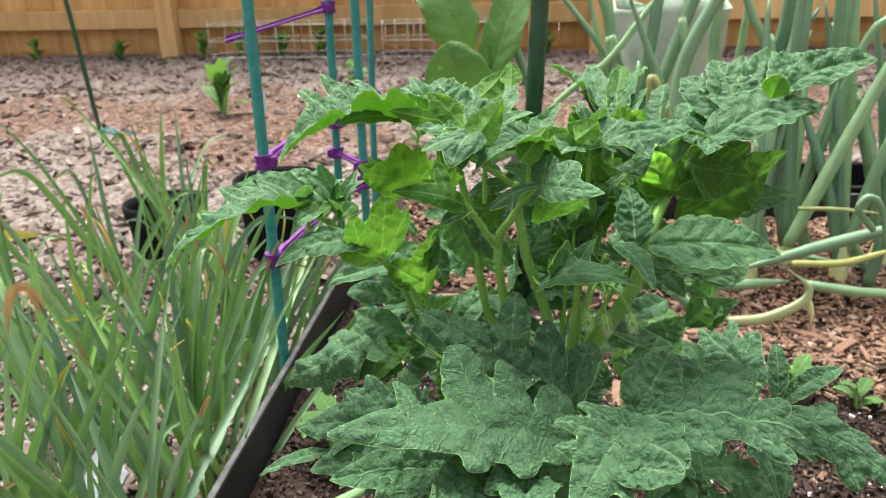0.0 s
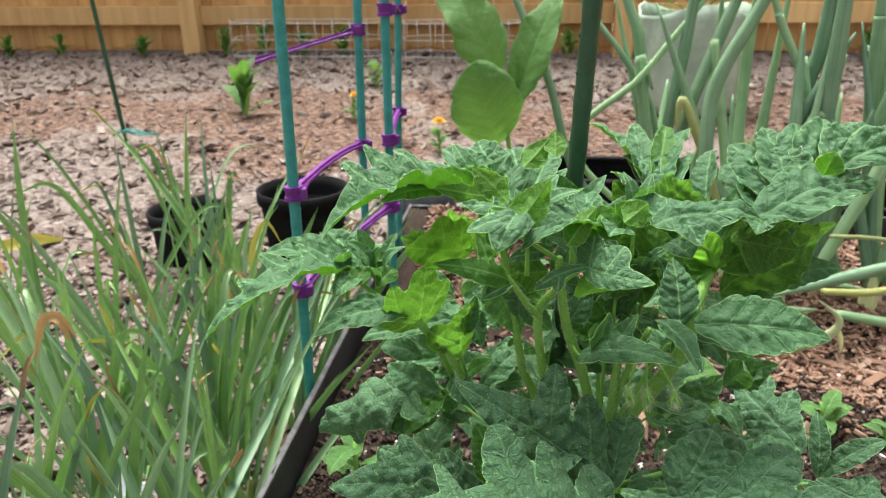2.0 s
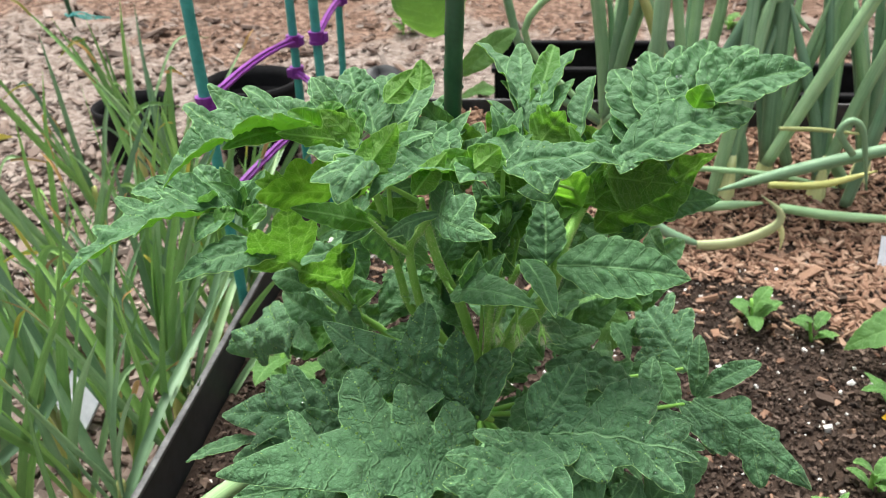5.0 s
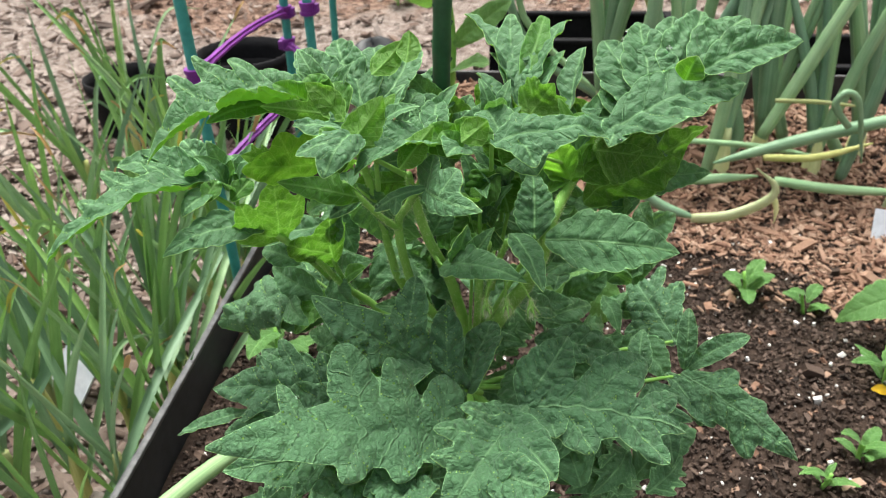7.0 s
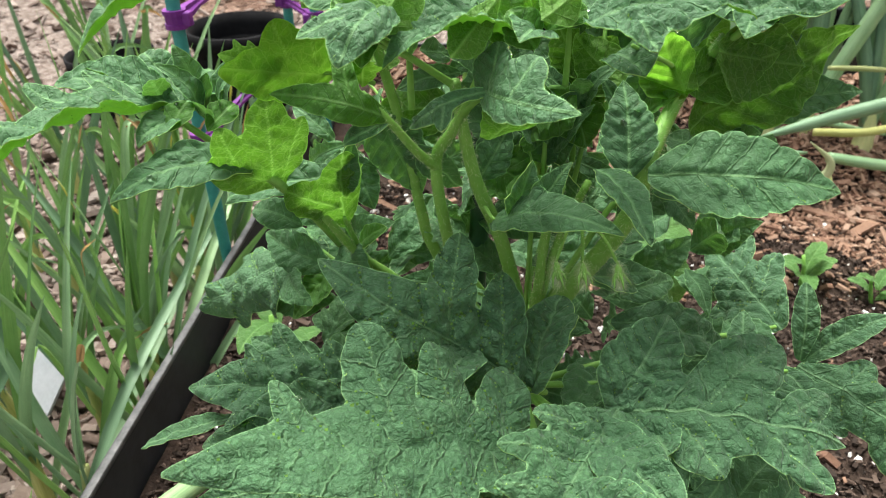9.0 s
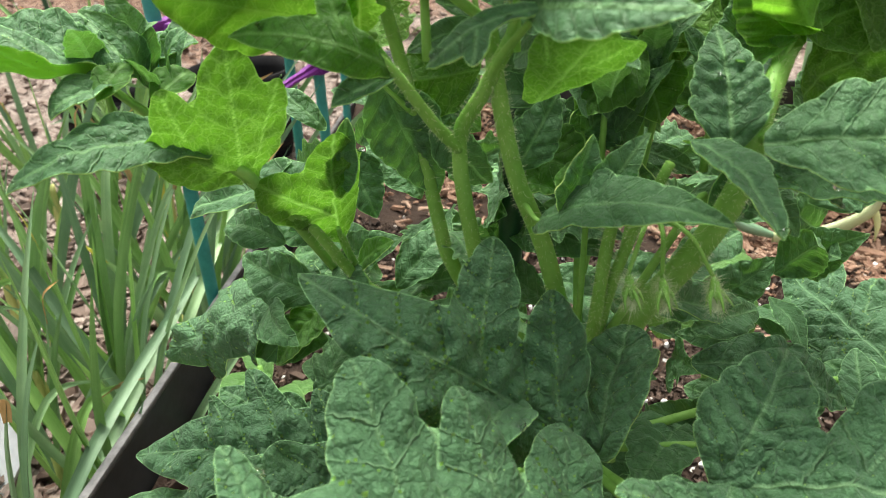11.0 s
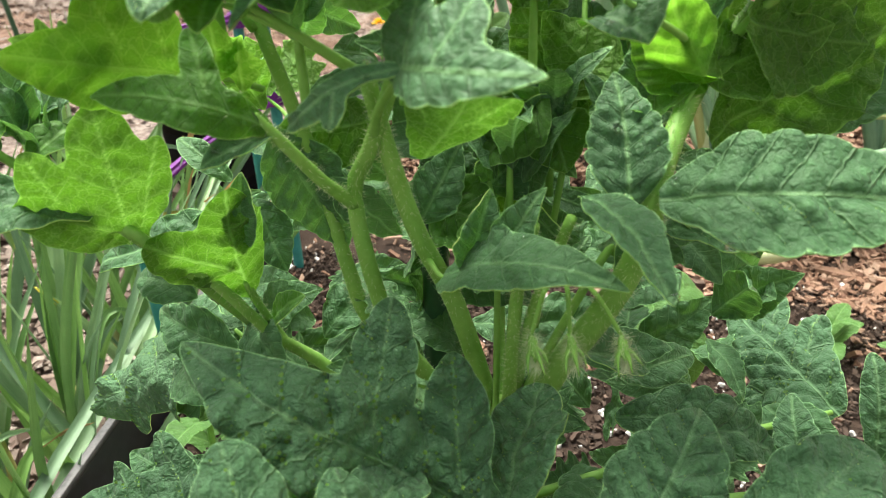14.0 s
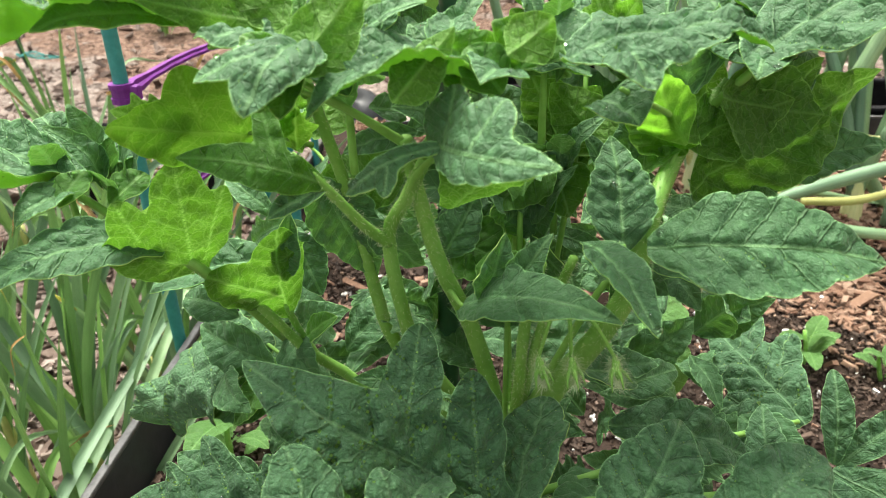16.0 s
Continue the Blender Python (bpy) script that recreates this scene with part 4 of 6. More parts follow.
leaflet(l6, (0.006, -0.026, 0.398), (-0.031, -0.049, 0.399), 0.030, (0.000, 0.000, 1.000), "ovate", droop=.15, fold=.5, curl=.2, under=True)
leaflet(l6, (0.002, -0.020, 0.400), (0.001, 0.007, 0.411), 0.016, (0.000, -0.447, 0.894), "ovate", fold=.42, curl=.2, under=True)
leaflet(l6, (-0.001, -0.026, 0.400), (-0.013, -0.004, 0.401), 0.026, (0.000, -0.447, 0.894), "small", fold=.42, curl=.2, under=True)
leaflet(l6, (0.010, -0.026, 0.397), (0.000, -0.022, 0.408), 0.020, (0.000, -0.800, 0.600), "small", fold=.5, curl=.2, mat=young_lit_leaf, under=True)
leaflet(l6, (0.014, -0.031, 0.397), (0.006, -0.027, 0.407), 0.016, (0.000, -0.800, 0.600), "small", curl=.5, fold=.42, mat=young_lit_leaf, under=True)
r2 = stalk([(0.072, 0.011, 0.367), (0.066, -0.004, 0.380), (0.046, -0.021, 0.394)], 0.0020)
leaflet(r2, (0.030, -0.034, 0.405), (0.082, -0.026, 0.406), 0.030, (0.000, -0.447, 0.894), "serrate", droop=.15, fold=.25, curl=.15, under=True, lobes=((.15, (0.049, -0.049, 0.403), .017), (.2, (0.046, -0.014, 0.412), .017)))
leaflet(r2, (0.034, -0.022, 0.402), (0.025, -0.003, 0.409), 0.022, (0.000, -0.447, 0.894), "small", fold=.42, curl=.2, under=True)
leaflet(r2, (0.016, -0.029, 0.400), (0.010, -0.040, 0.402), 0.020, (0.000, -0.447, 0.894), "small", curl=.5, fold=.42, under=True)
leaflet(r2, (0.019, -0.028, 0.402), (0.024, -0.023, 0.412), 0.022, (0.000, -0.800, 0.600), "small", fold=.5, curl=.2, mat=young_lit_leaf, under=True)
leaflet(r2, (0.042, -0.017, 0.390), (0.050, -0.029, 0.388), 0.026, (0.000, -0.447, 0.894), "small", fold=.42, curl=.2, under=True)
leaflet(r2, (0.067, -0.008, 0.376), (0.058, -0.009, 0.395), 0.021, (0.000, 0.932, -0.362), "ovate", fold=.3, curl=.2, mat=backlit_leaf)
leaflet(r2, (0.067, -0.004, 0.374), (0.072, 0.010, 0.381), 0.018, (0.000, 0.932, -0.362), "ovate", fold=.3, curl=.2, mat=backlit_leaf)
r3 = stalk([(0.080, 0.014, 0.378), (0.096, 0.010, 0.397), (0.126, 0.028, 0.417)], 0.0026)
leaflet(r3, (0.085, -0.003, 0.399), (0.152, 0.024, 0.414), 0.038, (0.000, -0.447, 0.894), "ovate", fold=.22, droop=.1, curl=.1, under=True)
leaflet(r3, (0.082, 0.005, 0.384), (0.116, 0.017, 0.375), 0.038, (0.000, 0.932, -0.362), "ovate", fold=.1, curl=.2, mat=pale_underside)
leaflet(r3, (0.092, 0.005, 0.398), (0.084, -0.012, 0.395), 0.018, (0.000, -0.447, 0.894), "small", curl=.5, fold=.42, under=True)
leaflet(r3, (0.087, 0.009, 0.394), (0.077, 0.025, 0.401), 0.026, (0.000, -0.447, 0.894), "small", fold=.42, curl=.2, under=True)
leaflet(r3, (0.091, 0.011, 0.400), (0.087, 0.031, 0.407), 0.022, (0.000, -0.447, 0.894), "small", fold=.42, curl=.2, under=True)
leaflet(r3, (0.100, 0.011, 0.403), (0.085, 0.058, 0.423), 0.034, (0.000, -0.447, 0.894), "ovate", fold=.2, curl=.2, under=True)
leaflet(r3, (0.105, 0.011, 0.406), (0.102, 0.059, 0.433), 0.031, (0.000, -0.447, 0.894), "ovate", fold=.3, curl=.2, under=True)
leaflet(r3, (0.109, 0.016, 0.406), (0.121, 0.066, 0.434), 0.031, (0.000, -0.447, 0.894), "ovate", fold=.25, curl=.2, under=True)
leaflet(r3, (0.116, 0.016, 0.410), (0.135, 0.064, 0.438), 0.034, (0.000, -0.447, 0.894), "ovate", fold=.25, curl=.2, under=True)
leaflet(r3, (0.125, 0.022, 0.417), (0.157, 0.058, 0.437), 0.028, (0.000, -0.447, 0.894), "ovate", fold=.25, curl=.2, under=True)
leaflet(r3, (0.128, 0.013, 0.424), (0.170, 0.015, 0.438), 0.030, (0.000, -0.447, 0.894), "ovate", fold=.3, curl=.3, under=True)
leaflet(r3, (0.120, 0.013, 0.419), (0.123, 0.011, 0.430), 0.016, (0.000, -0.800, 0.600), "small", fold=.5, curl=.2, mat=young_lit_leaf, under=True)
r6 = stalk([(0.030, 0.010, 0.290), (0.042, 0.024, 0.370), (0.044, 0.040, 0.394)], 0.0020)
leaflet(r6, (0.041, 0.035, 0.396), (0.010, 0.093, 0.429), 0.026, (0.662, -0.530, 0.530), "ovate", fold=.5, curl=.2, under=True)
leaflet(r6, (0.042, 0.041, 0.397), (0.035, 0.094, 0.428), 0.021, (0.000, -0.447, 0.894), "ovate", fold=.3, curl=.2, under=True)
leaflet(r6, (0.043, 0.036, 0.397), (0.068, 0.088, 0.427), 0.028, (-0.662, -0.530, 0.530), "ovate", fold=.4, curl=.2, under=True)
leaflet(r6, (0.045, 0.035, 0.396), (0.065, 0.059, 0.417), 0.021, (-0.662, -0.530, 0.530), "ovate", fold=.4, curl=.2, under=True)
leaflet(r6, (0.041, 0.035, 0.396), (0.026, 0.059, 0.417), 0.021, (0.662, -0.530, 0.530), "ovate", fold=.4, curl=.2, under=True)
leaflet(r6, (0.043, 0.043, 0.401), (0.055, 0.093, 0.427), 0.016, (0.000, -0.800, 0.600), "small", fold=.4, curl=.2, mat=young_lit_leaf, under=True)
leaflet(r6, (0.033, 0.018, 0.394), (0.019, 0.046, 0.410), 0.021, (0.662, -0.530, 0.530), "ovate", fold=.3, curl=.2, under=True)
leaflet(r6, (0.068, 0.029, 0.397), (0.075, 0.059, 0.420), 0.018, (-0.662, -0.530, 0.530), "ovate", fold=.6, curl=.2, under=True)
leaflet(r6, (0.042, 0.016, 0.390), (0.011, 0.007, 0.396), 0.022, (0.000, -0.447, 0.894), "small", fold=.42, curl=.2, under=True)
b4 = stalk([(0.017, 0.000, 0.220), (0.041, -0.067, 0.252), (0.036, -0.077, 0.274)], 0.0030)
leaflet(b4, (0.048, -0.070, 0.274), (0.013, -0.136, 0.271), 0.048, (0.000, -0.447, 0.894), "lobed", droop=.1, rough=1.75, mat=old_leaf, under=True)
leaflet(b4, (0.041, -0.074, 0.275), (0.062, -0.117, 0.285), 0.026, (0.000, -0.447, 0.894), "blunt", rough=1.75, mat=old_leaf, under=True)
leaflet(b4, (0.044, -0.072, 0.275), (0.019, -0.081, 0.275), 0.019, (0.000, -0.447, 0.894), "ovate", rough=1.75, mat=old_leaf, under=True)
leaflet(b4, (0.029, -0.105, 0.274), (0.059, -0.124, 0.285), 0.026, (0.000, -0.447, 0.894), "blunt", rough=1.75, mat=old_leaf, under=True)
b5 = stalk([(0.017, 0.000, 0.220), (-0.018, -0.027, 0.226), (-0.052, -0.016, 0.221)], 0.0030)
leaflet(b5, (-0.047, -0.023, 0.230), (-0.144, -0.018, 0.226), 0.054, (0.000, -0.447, 0.894), "lobed", curl=.4, rough=1.75, mat=old_leaf, under=True)
leaflet(b5, (-0.069, -0.019, 0.227), (-0.118, 0.007, 0.237), 0.028, (0.000, -0.447, 0.894), "ovate", curl=.4, rough=1.75, mat=old_leaf, under=True)
leaflet(b5, (-0.053, -0.023, 0.232), (-0.129, -0.045, 0.216), 0.036, (0.000, -0.447, 0.894), "ovate", curl=.3, rough=1.75, mat=old_leaf, under=True)
leaflet(b5, (-0.119, -0.025, 0.214), (-0.161, -0.041, 0.208), 0.014, (0.000, 0.000, 1.000), "ovate", rough=1.75, mat=old_leaf, under=True)
leaflet(b5, (-0.038, -0.028, 0.238), (-0.056, 0.004, 0.262), 0.027, (0.000, -0.800, 0.600), "ovate", curl=.4, rough=1.75, mat=young_lit_leaf, under=True)
b8 = stalk([(0.017, 0.000, 0.220), (-0.032, -0.090, 0.246)], 0.0025)
leaflet(b8, (-0.023, -0.092, 0.253), (-0.098, -0.106, 0.260), 0.044, (0.000, -0.447, 0.894), "lobed", curl=.3, rough=1.75, mat=old_leaf, under=True)
leaflet(b8, (-0.014, -0.096, 0.254), (-0.047, -0.133, 0.273), 0.039, (0.000, -0.447, 0.894), "ovate", rough=1.75, mat=old_leaf, under=True)
leaflet(b8, (-0.007, -0.103, 0.260), (-0.006, -0.138, 0.272), 0.036, (0.000, -0.447, 0.894), "ovate", rough=1.75, mat=old_leaf, under=True)
leaflet(b8, (0.004, -0.098, 0.263), (-0.024, -0.121, 0.269), 0.027, (0.000, -0.447, 0.894), "ovate", rough=1.75, mat=old_leaf, under=True)
leaflet(b8, (-0.052, -0.080, 0.250), (-0.098, -0.066, 0.238), 0.036, (0.000, -0.447, 0.894), "ovate", rough=1.75, mat=old_leaf, under=True)
r12 = stalk([(0.060, -0.010, 0.352), (0.066, 0.002, 0.361), (0.071, 0.005, 0.371)], 0.0016)
leaflet(r12, (0.070, -0.001, 0.372), (0.072, 0.037, 0.396), 0.028, (0.000, 0.932, -0.362), "ovate", fold=.1, curl=.2, mat=backlit_leaf)
leaflet(r12, (0.072, 0.005, 0.371), (0.105, 0.013, 0.381), 0.026, (0.000, 0.932, -0.362), "ovate", fold=.1, curl=.2, mat=pale_underside)
leaflet(r12, (0.071, 0.005, 0.368), (0.054, 0.013, 0.385), 0.024, (0.000, 0.932, -0.362), "ovate", fold=.1, curl=.2, mat=backlit_leaf)
leaflet(r12, (0.079, 0.013, 0.351), (0.140, 0.042, 0.383), 0.040, (0.000, 0.932, -0.362), "serrate", fold=.22, curl=.3, rough=2.2, mat=pale_underside, lobes=((.15, (0.092, 0.026, 0.384), .022), (.35, (0.114, 0.030, 0.390), .020), (.2, (0.112, 0.020, 0.352), .022)))
leaflet(r12, (0.066, 0.010, 0.334), (0.095, 0.005, 0.319), 0.024, (0.000, -0.447, 0.894), "ovate", fold=.42, curl=.2, under=True)
leaflet(r12, (0.063, 0.034, 0.371), (0.084, 0.033, 0.391), 0.030, (0.000, 0.932, -0.362), "ovate", fold=.42, curl=.2, mat=pale_underside)
r13 = stalk([(0.017, 0.000, 0.250), (0.046, -0.005, 0.320), (0.051, -0.004, 0.324)], 0.0025)
leaflet(r13, (0.046, 0.004, 0.284), (0.070, 0.018, 0.268), 0.020, (0.000, -0.447, 0.894), "ovate", fold=.42, curl=.2, under=True)
i1 = stalk([(0.017, 0.000, 0.250), (0.018, 0.010, 0.321), (0.014, 0.020, 0.345)], 0.0020)
leaflet(i1, (0.006, 0.013, 0.328), (0.000, 0.027, 0.349), 0.026, (0.000, -0.800, 0.600), "serrate", fold=.1, under=True)
leaflet(i1, (0.014, 0.017, 0.335), (0.030, 0.016, 0.350), 0.022, (0.000, -0.956, -0.294), "ovate", under=True)
leaflet(i1, (0.018, 0.022, 0.348), (0.037, 0.015, 0.364), 0.024, (0.000, -0.956, -0.294), "ovate", under=True)
leaflet(i1, (0.030, 0.024, 0.356), (0.048, 0.029, 0.382), 0.028, (0.000, 0.932, -0.362), "ovate", fold=.2, mat=pale_underside)
leaflet(i1, (0.037, 0.016, 0.350), (0.030, 0.029, 0.373), 0.024, (0.000, 0.932, -0.362), "ovate", mat=pale_underside)
leaflet(i1, (0.051, 0.013, 0.365), (0.031, 0.021, 0.385), 0.024, (0.000, 0.932, -0.362), "ovate", fold=.2, mat=pale_underside)
leaflet(i1, (0.026, 0.015, 0.332), (0.037, 0.000, 0.326), 0.018, (0.000, -0.956, -0.294), "ovate", under=True)
leaflet(i1, (0.012, 0.004, 0.332), (0.018, -0.005, 0.324), 0.018, (0.000, -0.800, 0.600), "ovate", mat=young_lit_leaf, under=True)
leaflet(i1, (0.031, 0.015, 0.364), (0.013, 0.009, 0.346), 0.024, (0.000, -0.800, 0.600), "ovate", mat=young_lit_leaf, under=True)
leaflet(i1, (0.031, 0.018, 0.359), (0.038, 0.009, 0.343), 0.024, (0.000, -0.800, 0.600), "ovate", mat=young_lit_leaf, under=True)
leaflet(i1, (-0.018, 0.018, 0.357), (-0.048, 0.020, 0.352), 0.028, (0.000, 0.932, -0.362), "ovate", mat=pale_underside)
leaflet(i1, (0.000, 0.016, 0.330), (0.020, 0.004, 0.327), 0.028, (0.000, -0.800, 0.600), "ovate", mat=young_lit_leaf, under=True)
leaflet(i1, (-0.072, 0.038, 0.313), (-0.134, 0.041, 0.296), 0.024, (0.000, -0.447, 0.894), "ovate", under=True)
leaflet(i1, (-0.064, 0.035, 0.324), (-0.053, 0.024, 0.303), 0.020, (0.000, -0.447, 0.894), "ovate", under=True)
t1 = stalk([(-0.024, -0.022, 0.388), (-0.038, -0.026, 0.396), (-0.050, -0.030, 0.401)], 0.0014)
leaflet(t1, (-0.039, -0.022, 0.411), (-0.074, -0.035, 0.421), 0.015, (0.000, 0.932, -0.362), "lobed", fold=.1, curl=.05, mat=pale_underside)
leaflet(t1, (-0.039, -0.027, 0.412), (-0.056, -0.021, 0.427), 0.015, (0.000, 0.932, -0.362), "ovate", fold=.1, mat=pale_underside)
leaflet(t1, (-0.074, -0.017, 0.384), (-0.093, -0.022, 0.390), 0.016, (0.000, 0.932, -0.362), "lobed", fold=.1, mat=pale_underside)
leaflet(t1, (-0.035, -0.044, 0.405), (-0.019, -0.031, 0.425), 0.020, (0.000, 0.932, -0.362), "ovate", fold=.35, mat=pale_underside)
leaflet(t1, (-0.046, -0.045, 0.408), (-0.038, -0.054, 0.399), 0.014, (0.000, 0.932, -0.362), "small", fold=.3, mat=pale_underside)
leaflet(t1, (-0.010, -0.048, 0.399), (0.003, -0.033, 0.412), 0.014, (0.000, 0.932, -0.362), "ovate", fold=.4, mat=pale_underside)
leaflet(t1, (0.017, -0.036, 0.407), (0.027, -0.030, 0.414), 0.016, (0.000, 0.932, -0.362), "small", fold=.3, mat=pale_underside)
leaflet(t1, (-0.031, 0.011, 0.420), (-0.019, 0.027, 0.430), 0.016, (0.000, 0.932, -0.362), "small", fold=.3, mat=pale_underside)
leaflet(t1, (-0.015, 0.016, 0.425), (-0.015, 0.030, 0.435), 0.014, (0.000, 0.932, -0.362), "small", fold=.3, mat=pale_underside)
t2 = stalk([(-0.037, 0.018, 0.345), (-0.052, 0.045, 0.351), (-0.062, 0.059, 0.353)], 0.0014)
leaflet(t2, (-0.064, 0.058, 0.351), (-0.076, 0.049, 0.383), 0.020, (0.000, 0.932, -0.362), "lobed", fold=.1, mat=pale_underside)
leaflet(t2, (-0.063, 0.064, 0.354), (-0.070, 0.071, 0.372), 0.018, (0.000, 0.932, -0.362), "lobed", fold=.1, mat=pale_underside)
leaflet(t2, (-0.059, 0.065, 0.353), (-0.051, 0.082, 0.374), 0.020, (0.000, 0.932, -0.362), "lobed", fold=.1, mat=pale_underside)
t3 = stalk([(0.072, 0.011, 0.367), (0.084, 0.040, 0.360), (0.085, 0.058, 0.360)], 0.0014)
leaflet(t3, (0.087, 0.060, 0.360), (0.072, 0.067, 0.387), 0.026, (0.000, 0.932, -0.362), "ovate", fold=.1, mat=pale_underside)
leaflet(t3, (0.085, 0.058, 0.359), (0.059, 0.057, 0.379), 0.024, (0.000, 0.932, -0.362), "lobed", fold=.1, mat=pale_underside)
leaflet(t3, (0.089, 0.062, 0.361), (0.097, 0.069, 0.384), 0.024, (0.000, 0.932, -0.362), "ovate", fold=.1, mat=pale_underside)
leaflet(t3, (0.044, 0.076, 0.358), (0.036, 0.080, 0.381), 0.020, (0.000, 0.932, -0.362), "ovate", fold=.1, mat=pale_underside)
leaflet(t3, (0.019, 0.056, 0.321), (0.013, 0.040, 0.308), 0.022, (0.000, 0.932, -0.362), "ovate", fold=.2, mat=pale_underside)
leaflet(t3, (0.037, 0.031, 0.386), (0.018, 0.035, 0.406), 0.022, (0.000, 0.932, -0.362), "ovate", fold=.1, mat=pale_underside)
leaflet(t3, (0.046, 0.026, 0.391), (0.059, 0.031, 0.409), 0.024, (0.000, 0.932, -0.362), "lobed", fold=.1, mat=pale_underside)
leaflet(t3, (0.012, 0.031, 0.380), (-0.001, 0.034, 0.402), 0.022, (0.000, 0.932, -0.362), "ovate", fold=.15, mat=pale_underside)
leaflet(t3, (0.038, 0.026, 0.367), (0.024, 0.032, 0.389), 0.022, (0.000, 0.932, -0.362), "serrate", fold=.15, mat=pale_underside)

# the large leaves in front and at the sides, each one blade with its lobes
b1 = stalk([(0.017, 0.000, 0.220), (0.022, -0.060, 0.246), (0.012, -0.084, 0.268)], 0.0035)
leaflet(b1, (0.010, -0.086, 0.273), (-0.090, -0.127, 0.303), 0.044, (0.0, -0.45, 0.9), "lobed", droop=.03, fold=.08, curl=.3, rough=1.1, mat=old_leaf, under=True,
        lobes=((.34, (-0.044, -0.068, 0.307), .028), (.14, (-0.015, -0.071, 0.310), .024), (.02, (0.009, -0.056, 0.284), .028), (.60, (-0.066, -0.092, 0.306), .013), (.04, (0.009, -0.104, 0.270), .024), (.34, (-0.030, -0.130, 0.284), .022), (.16, (-0.008, -0.120, 0.275), .022)))
leaflet(b1, (0.014, -0.083, 0.269), (0.024, -0.098, 0.262), 0.020, (0.0, -0.45, 0.9), "blunt", mat=old_leaf, under=True)
b0 = stalk([(0.017, 0.000, 0.220), (0.026, -0.034, 0.250), (0.018, -0.050, 0.267)], 0.0030)
leaflet(b0, (0.018, -0.050, 0.268), (-0.065, -0.030, 0.312), 0.040, (0.0, -0.5, 0.85), "lobed", droop=.07, fold=.10, curl=.3, rough=2.2, mat=old_leaf, under=True,
        lobes=((.40, (-0.010, -0.024, 0.322), .024), (.12, (0.006, -0.028, 0.307), .024), (.42, (-0.044, -0.050, 0.302), .022), (.22, (-0.022, -0.062, 0.292), .022)))
leaflet(b0, (0.019, -0.050, 0.267), (0.029, -0.015, 0.289), 0.030, (0.0, -0.7, 0.7), "blunt", droop=.08, fold=.12, curl=.25, rough=1.5, mat=old_leaf, under=True, lobes=((.35, (0.036, -0.030, 0.289), .018),))
leaflet(b0, (-0.006, -0.045, 0.282), (-0.013, -0.074, 0.292), 0.022, (0.0, -0.45, 0.9), "blunt", rough=1.5, mat=old_leaf, under=True)
b2 = stalk([(0.017, 0.000, 0.220), (0.038, -0.045, 0.244), (0.049, -0.063, 0.270)], 0.0035)
leaflet(b2, (0.049, -0.063, 0.271), (0.128, -0.075, 0.276), 0.040, (0.0, -0.45, 0.9), "lobed", droop=.10, fold=.10, curl=.3, rough=1.7, mat=old_leaf, under=True,
        lobes=((.36, (0.110, -0.042, 0.291), .032), (.25, (0.082, -0.092, 0.273), .026), (.58, (0.117, -0.094, 0.272), .020), (.70, (0.125, -0.058, 0.282), .016)))
leaflet(b2, (0.049, -0.062, 0.271), (0.072, -0.031, 0.293), 0.034, (0.0, -0.55, 0.83), "ovate", droop=.10, fold=.12, curl=.3, rough=1.6, mat=old_leaf, under=True)
leaflet(b2, (0.062, -0.068, 0.270), (0.064, -0.086, 0.276), 0.018, (0.0, -0.45, 0.9), "blunt", rough=1.4, mat=old_leaf, under=True)
b3 = stalk([(0.017, 0.000, 0.220), (0.100, -0.006, 0.234), (0.150, 0.012, 0.228)], 0.0028)
leaflet(b3, (0.150, 0.011, 0.229), (0.213, -0.031, 0.206), 0.034, (0.1, -0.45, 0.9), "lobed", droop=.16, fold=.22, curl=.5, rough=1.6, mat=old_leaf, under=True,
        lobes=((.22, (0.180, 0.008, 0.238), .018), (.45, (0.196, -0.008, 0.226), .016), (.16, (0.158, -0.016, 0.214), .020), (.45, (0.182, -0.034, 0.208), .018)))
leaflet(b3, (0.152, 0.014, 0.231), (0.187, 0.022, 0.254), 0.016, (0.0, -0.45, 0.9), "blunt", fold=.4, rough=1.4, mat=old_leaf, under=True)
leaflet(b3, (0.150, 0.015, 0.232), (0.152, 0.036, 0.262), 0.014, (-0.3, -0.5, 0.8), "blunt", fold=.5, rough=1.4, mat=old_leaf, under=True)
leaflet(b3, (0.128, 0.004, 0.231), (0.142, -0.034, 0.196), 0.026, (0.1, -0.6, 0.8), "lobed", droop=.1, fold=.3, mat=old_leaf, under=True)
leaflet(b3, (0.122, 0.004, 0.232), (0.126, 0.034, 0.246), 0.018, (-0.2, -0.6, 0.8), "ovate", fold=.3, mat=old_leaf, under=True)
leaflet(b3, (0.140, 0.010, 0.230), (0.166, -0.016, 0.214), 0.018, (0.1, -0.5, 0.85), "blunt", fold=.3, mat=old_leaf, under=True)
b7 = stalk([(0.017, 0.000, 0.220), (0.090, 0.020, 0.232), (0.150, 0.048, 0.224)], 0.0030)
leaflet(b7, (0.152, 0.050, 0.224), (0.130, 0.124, 0.228), 0.044, (-0.1, -0.45, 0.9), "lobed", droop=.05, fold=.25, curl=.45, rough=1.8, mat=old_leaf, under=True,
        lobes=((.25, (0.162, 0.098, 0.240), .022), (.2, (0.122, 0.066, 0.214), .022), (.5, (0.120, 0.094, 0.220), .018), (.55, (0.152, 0.122, 0.240), .016)))
leaflet(b7, (0.058, 0.000, 0.262), (0.116, 0.006, 0.240), 0.028, (0.0, -0.45, 0.9), "serrate", droop=.12, fold=.3, rough=1.6, mat=old_leaf, under=True)
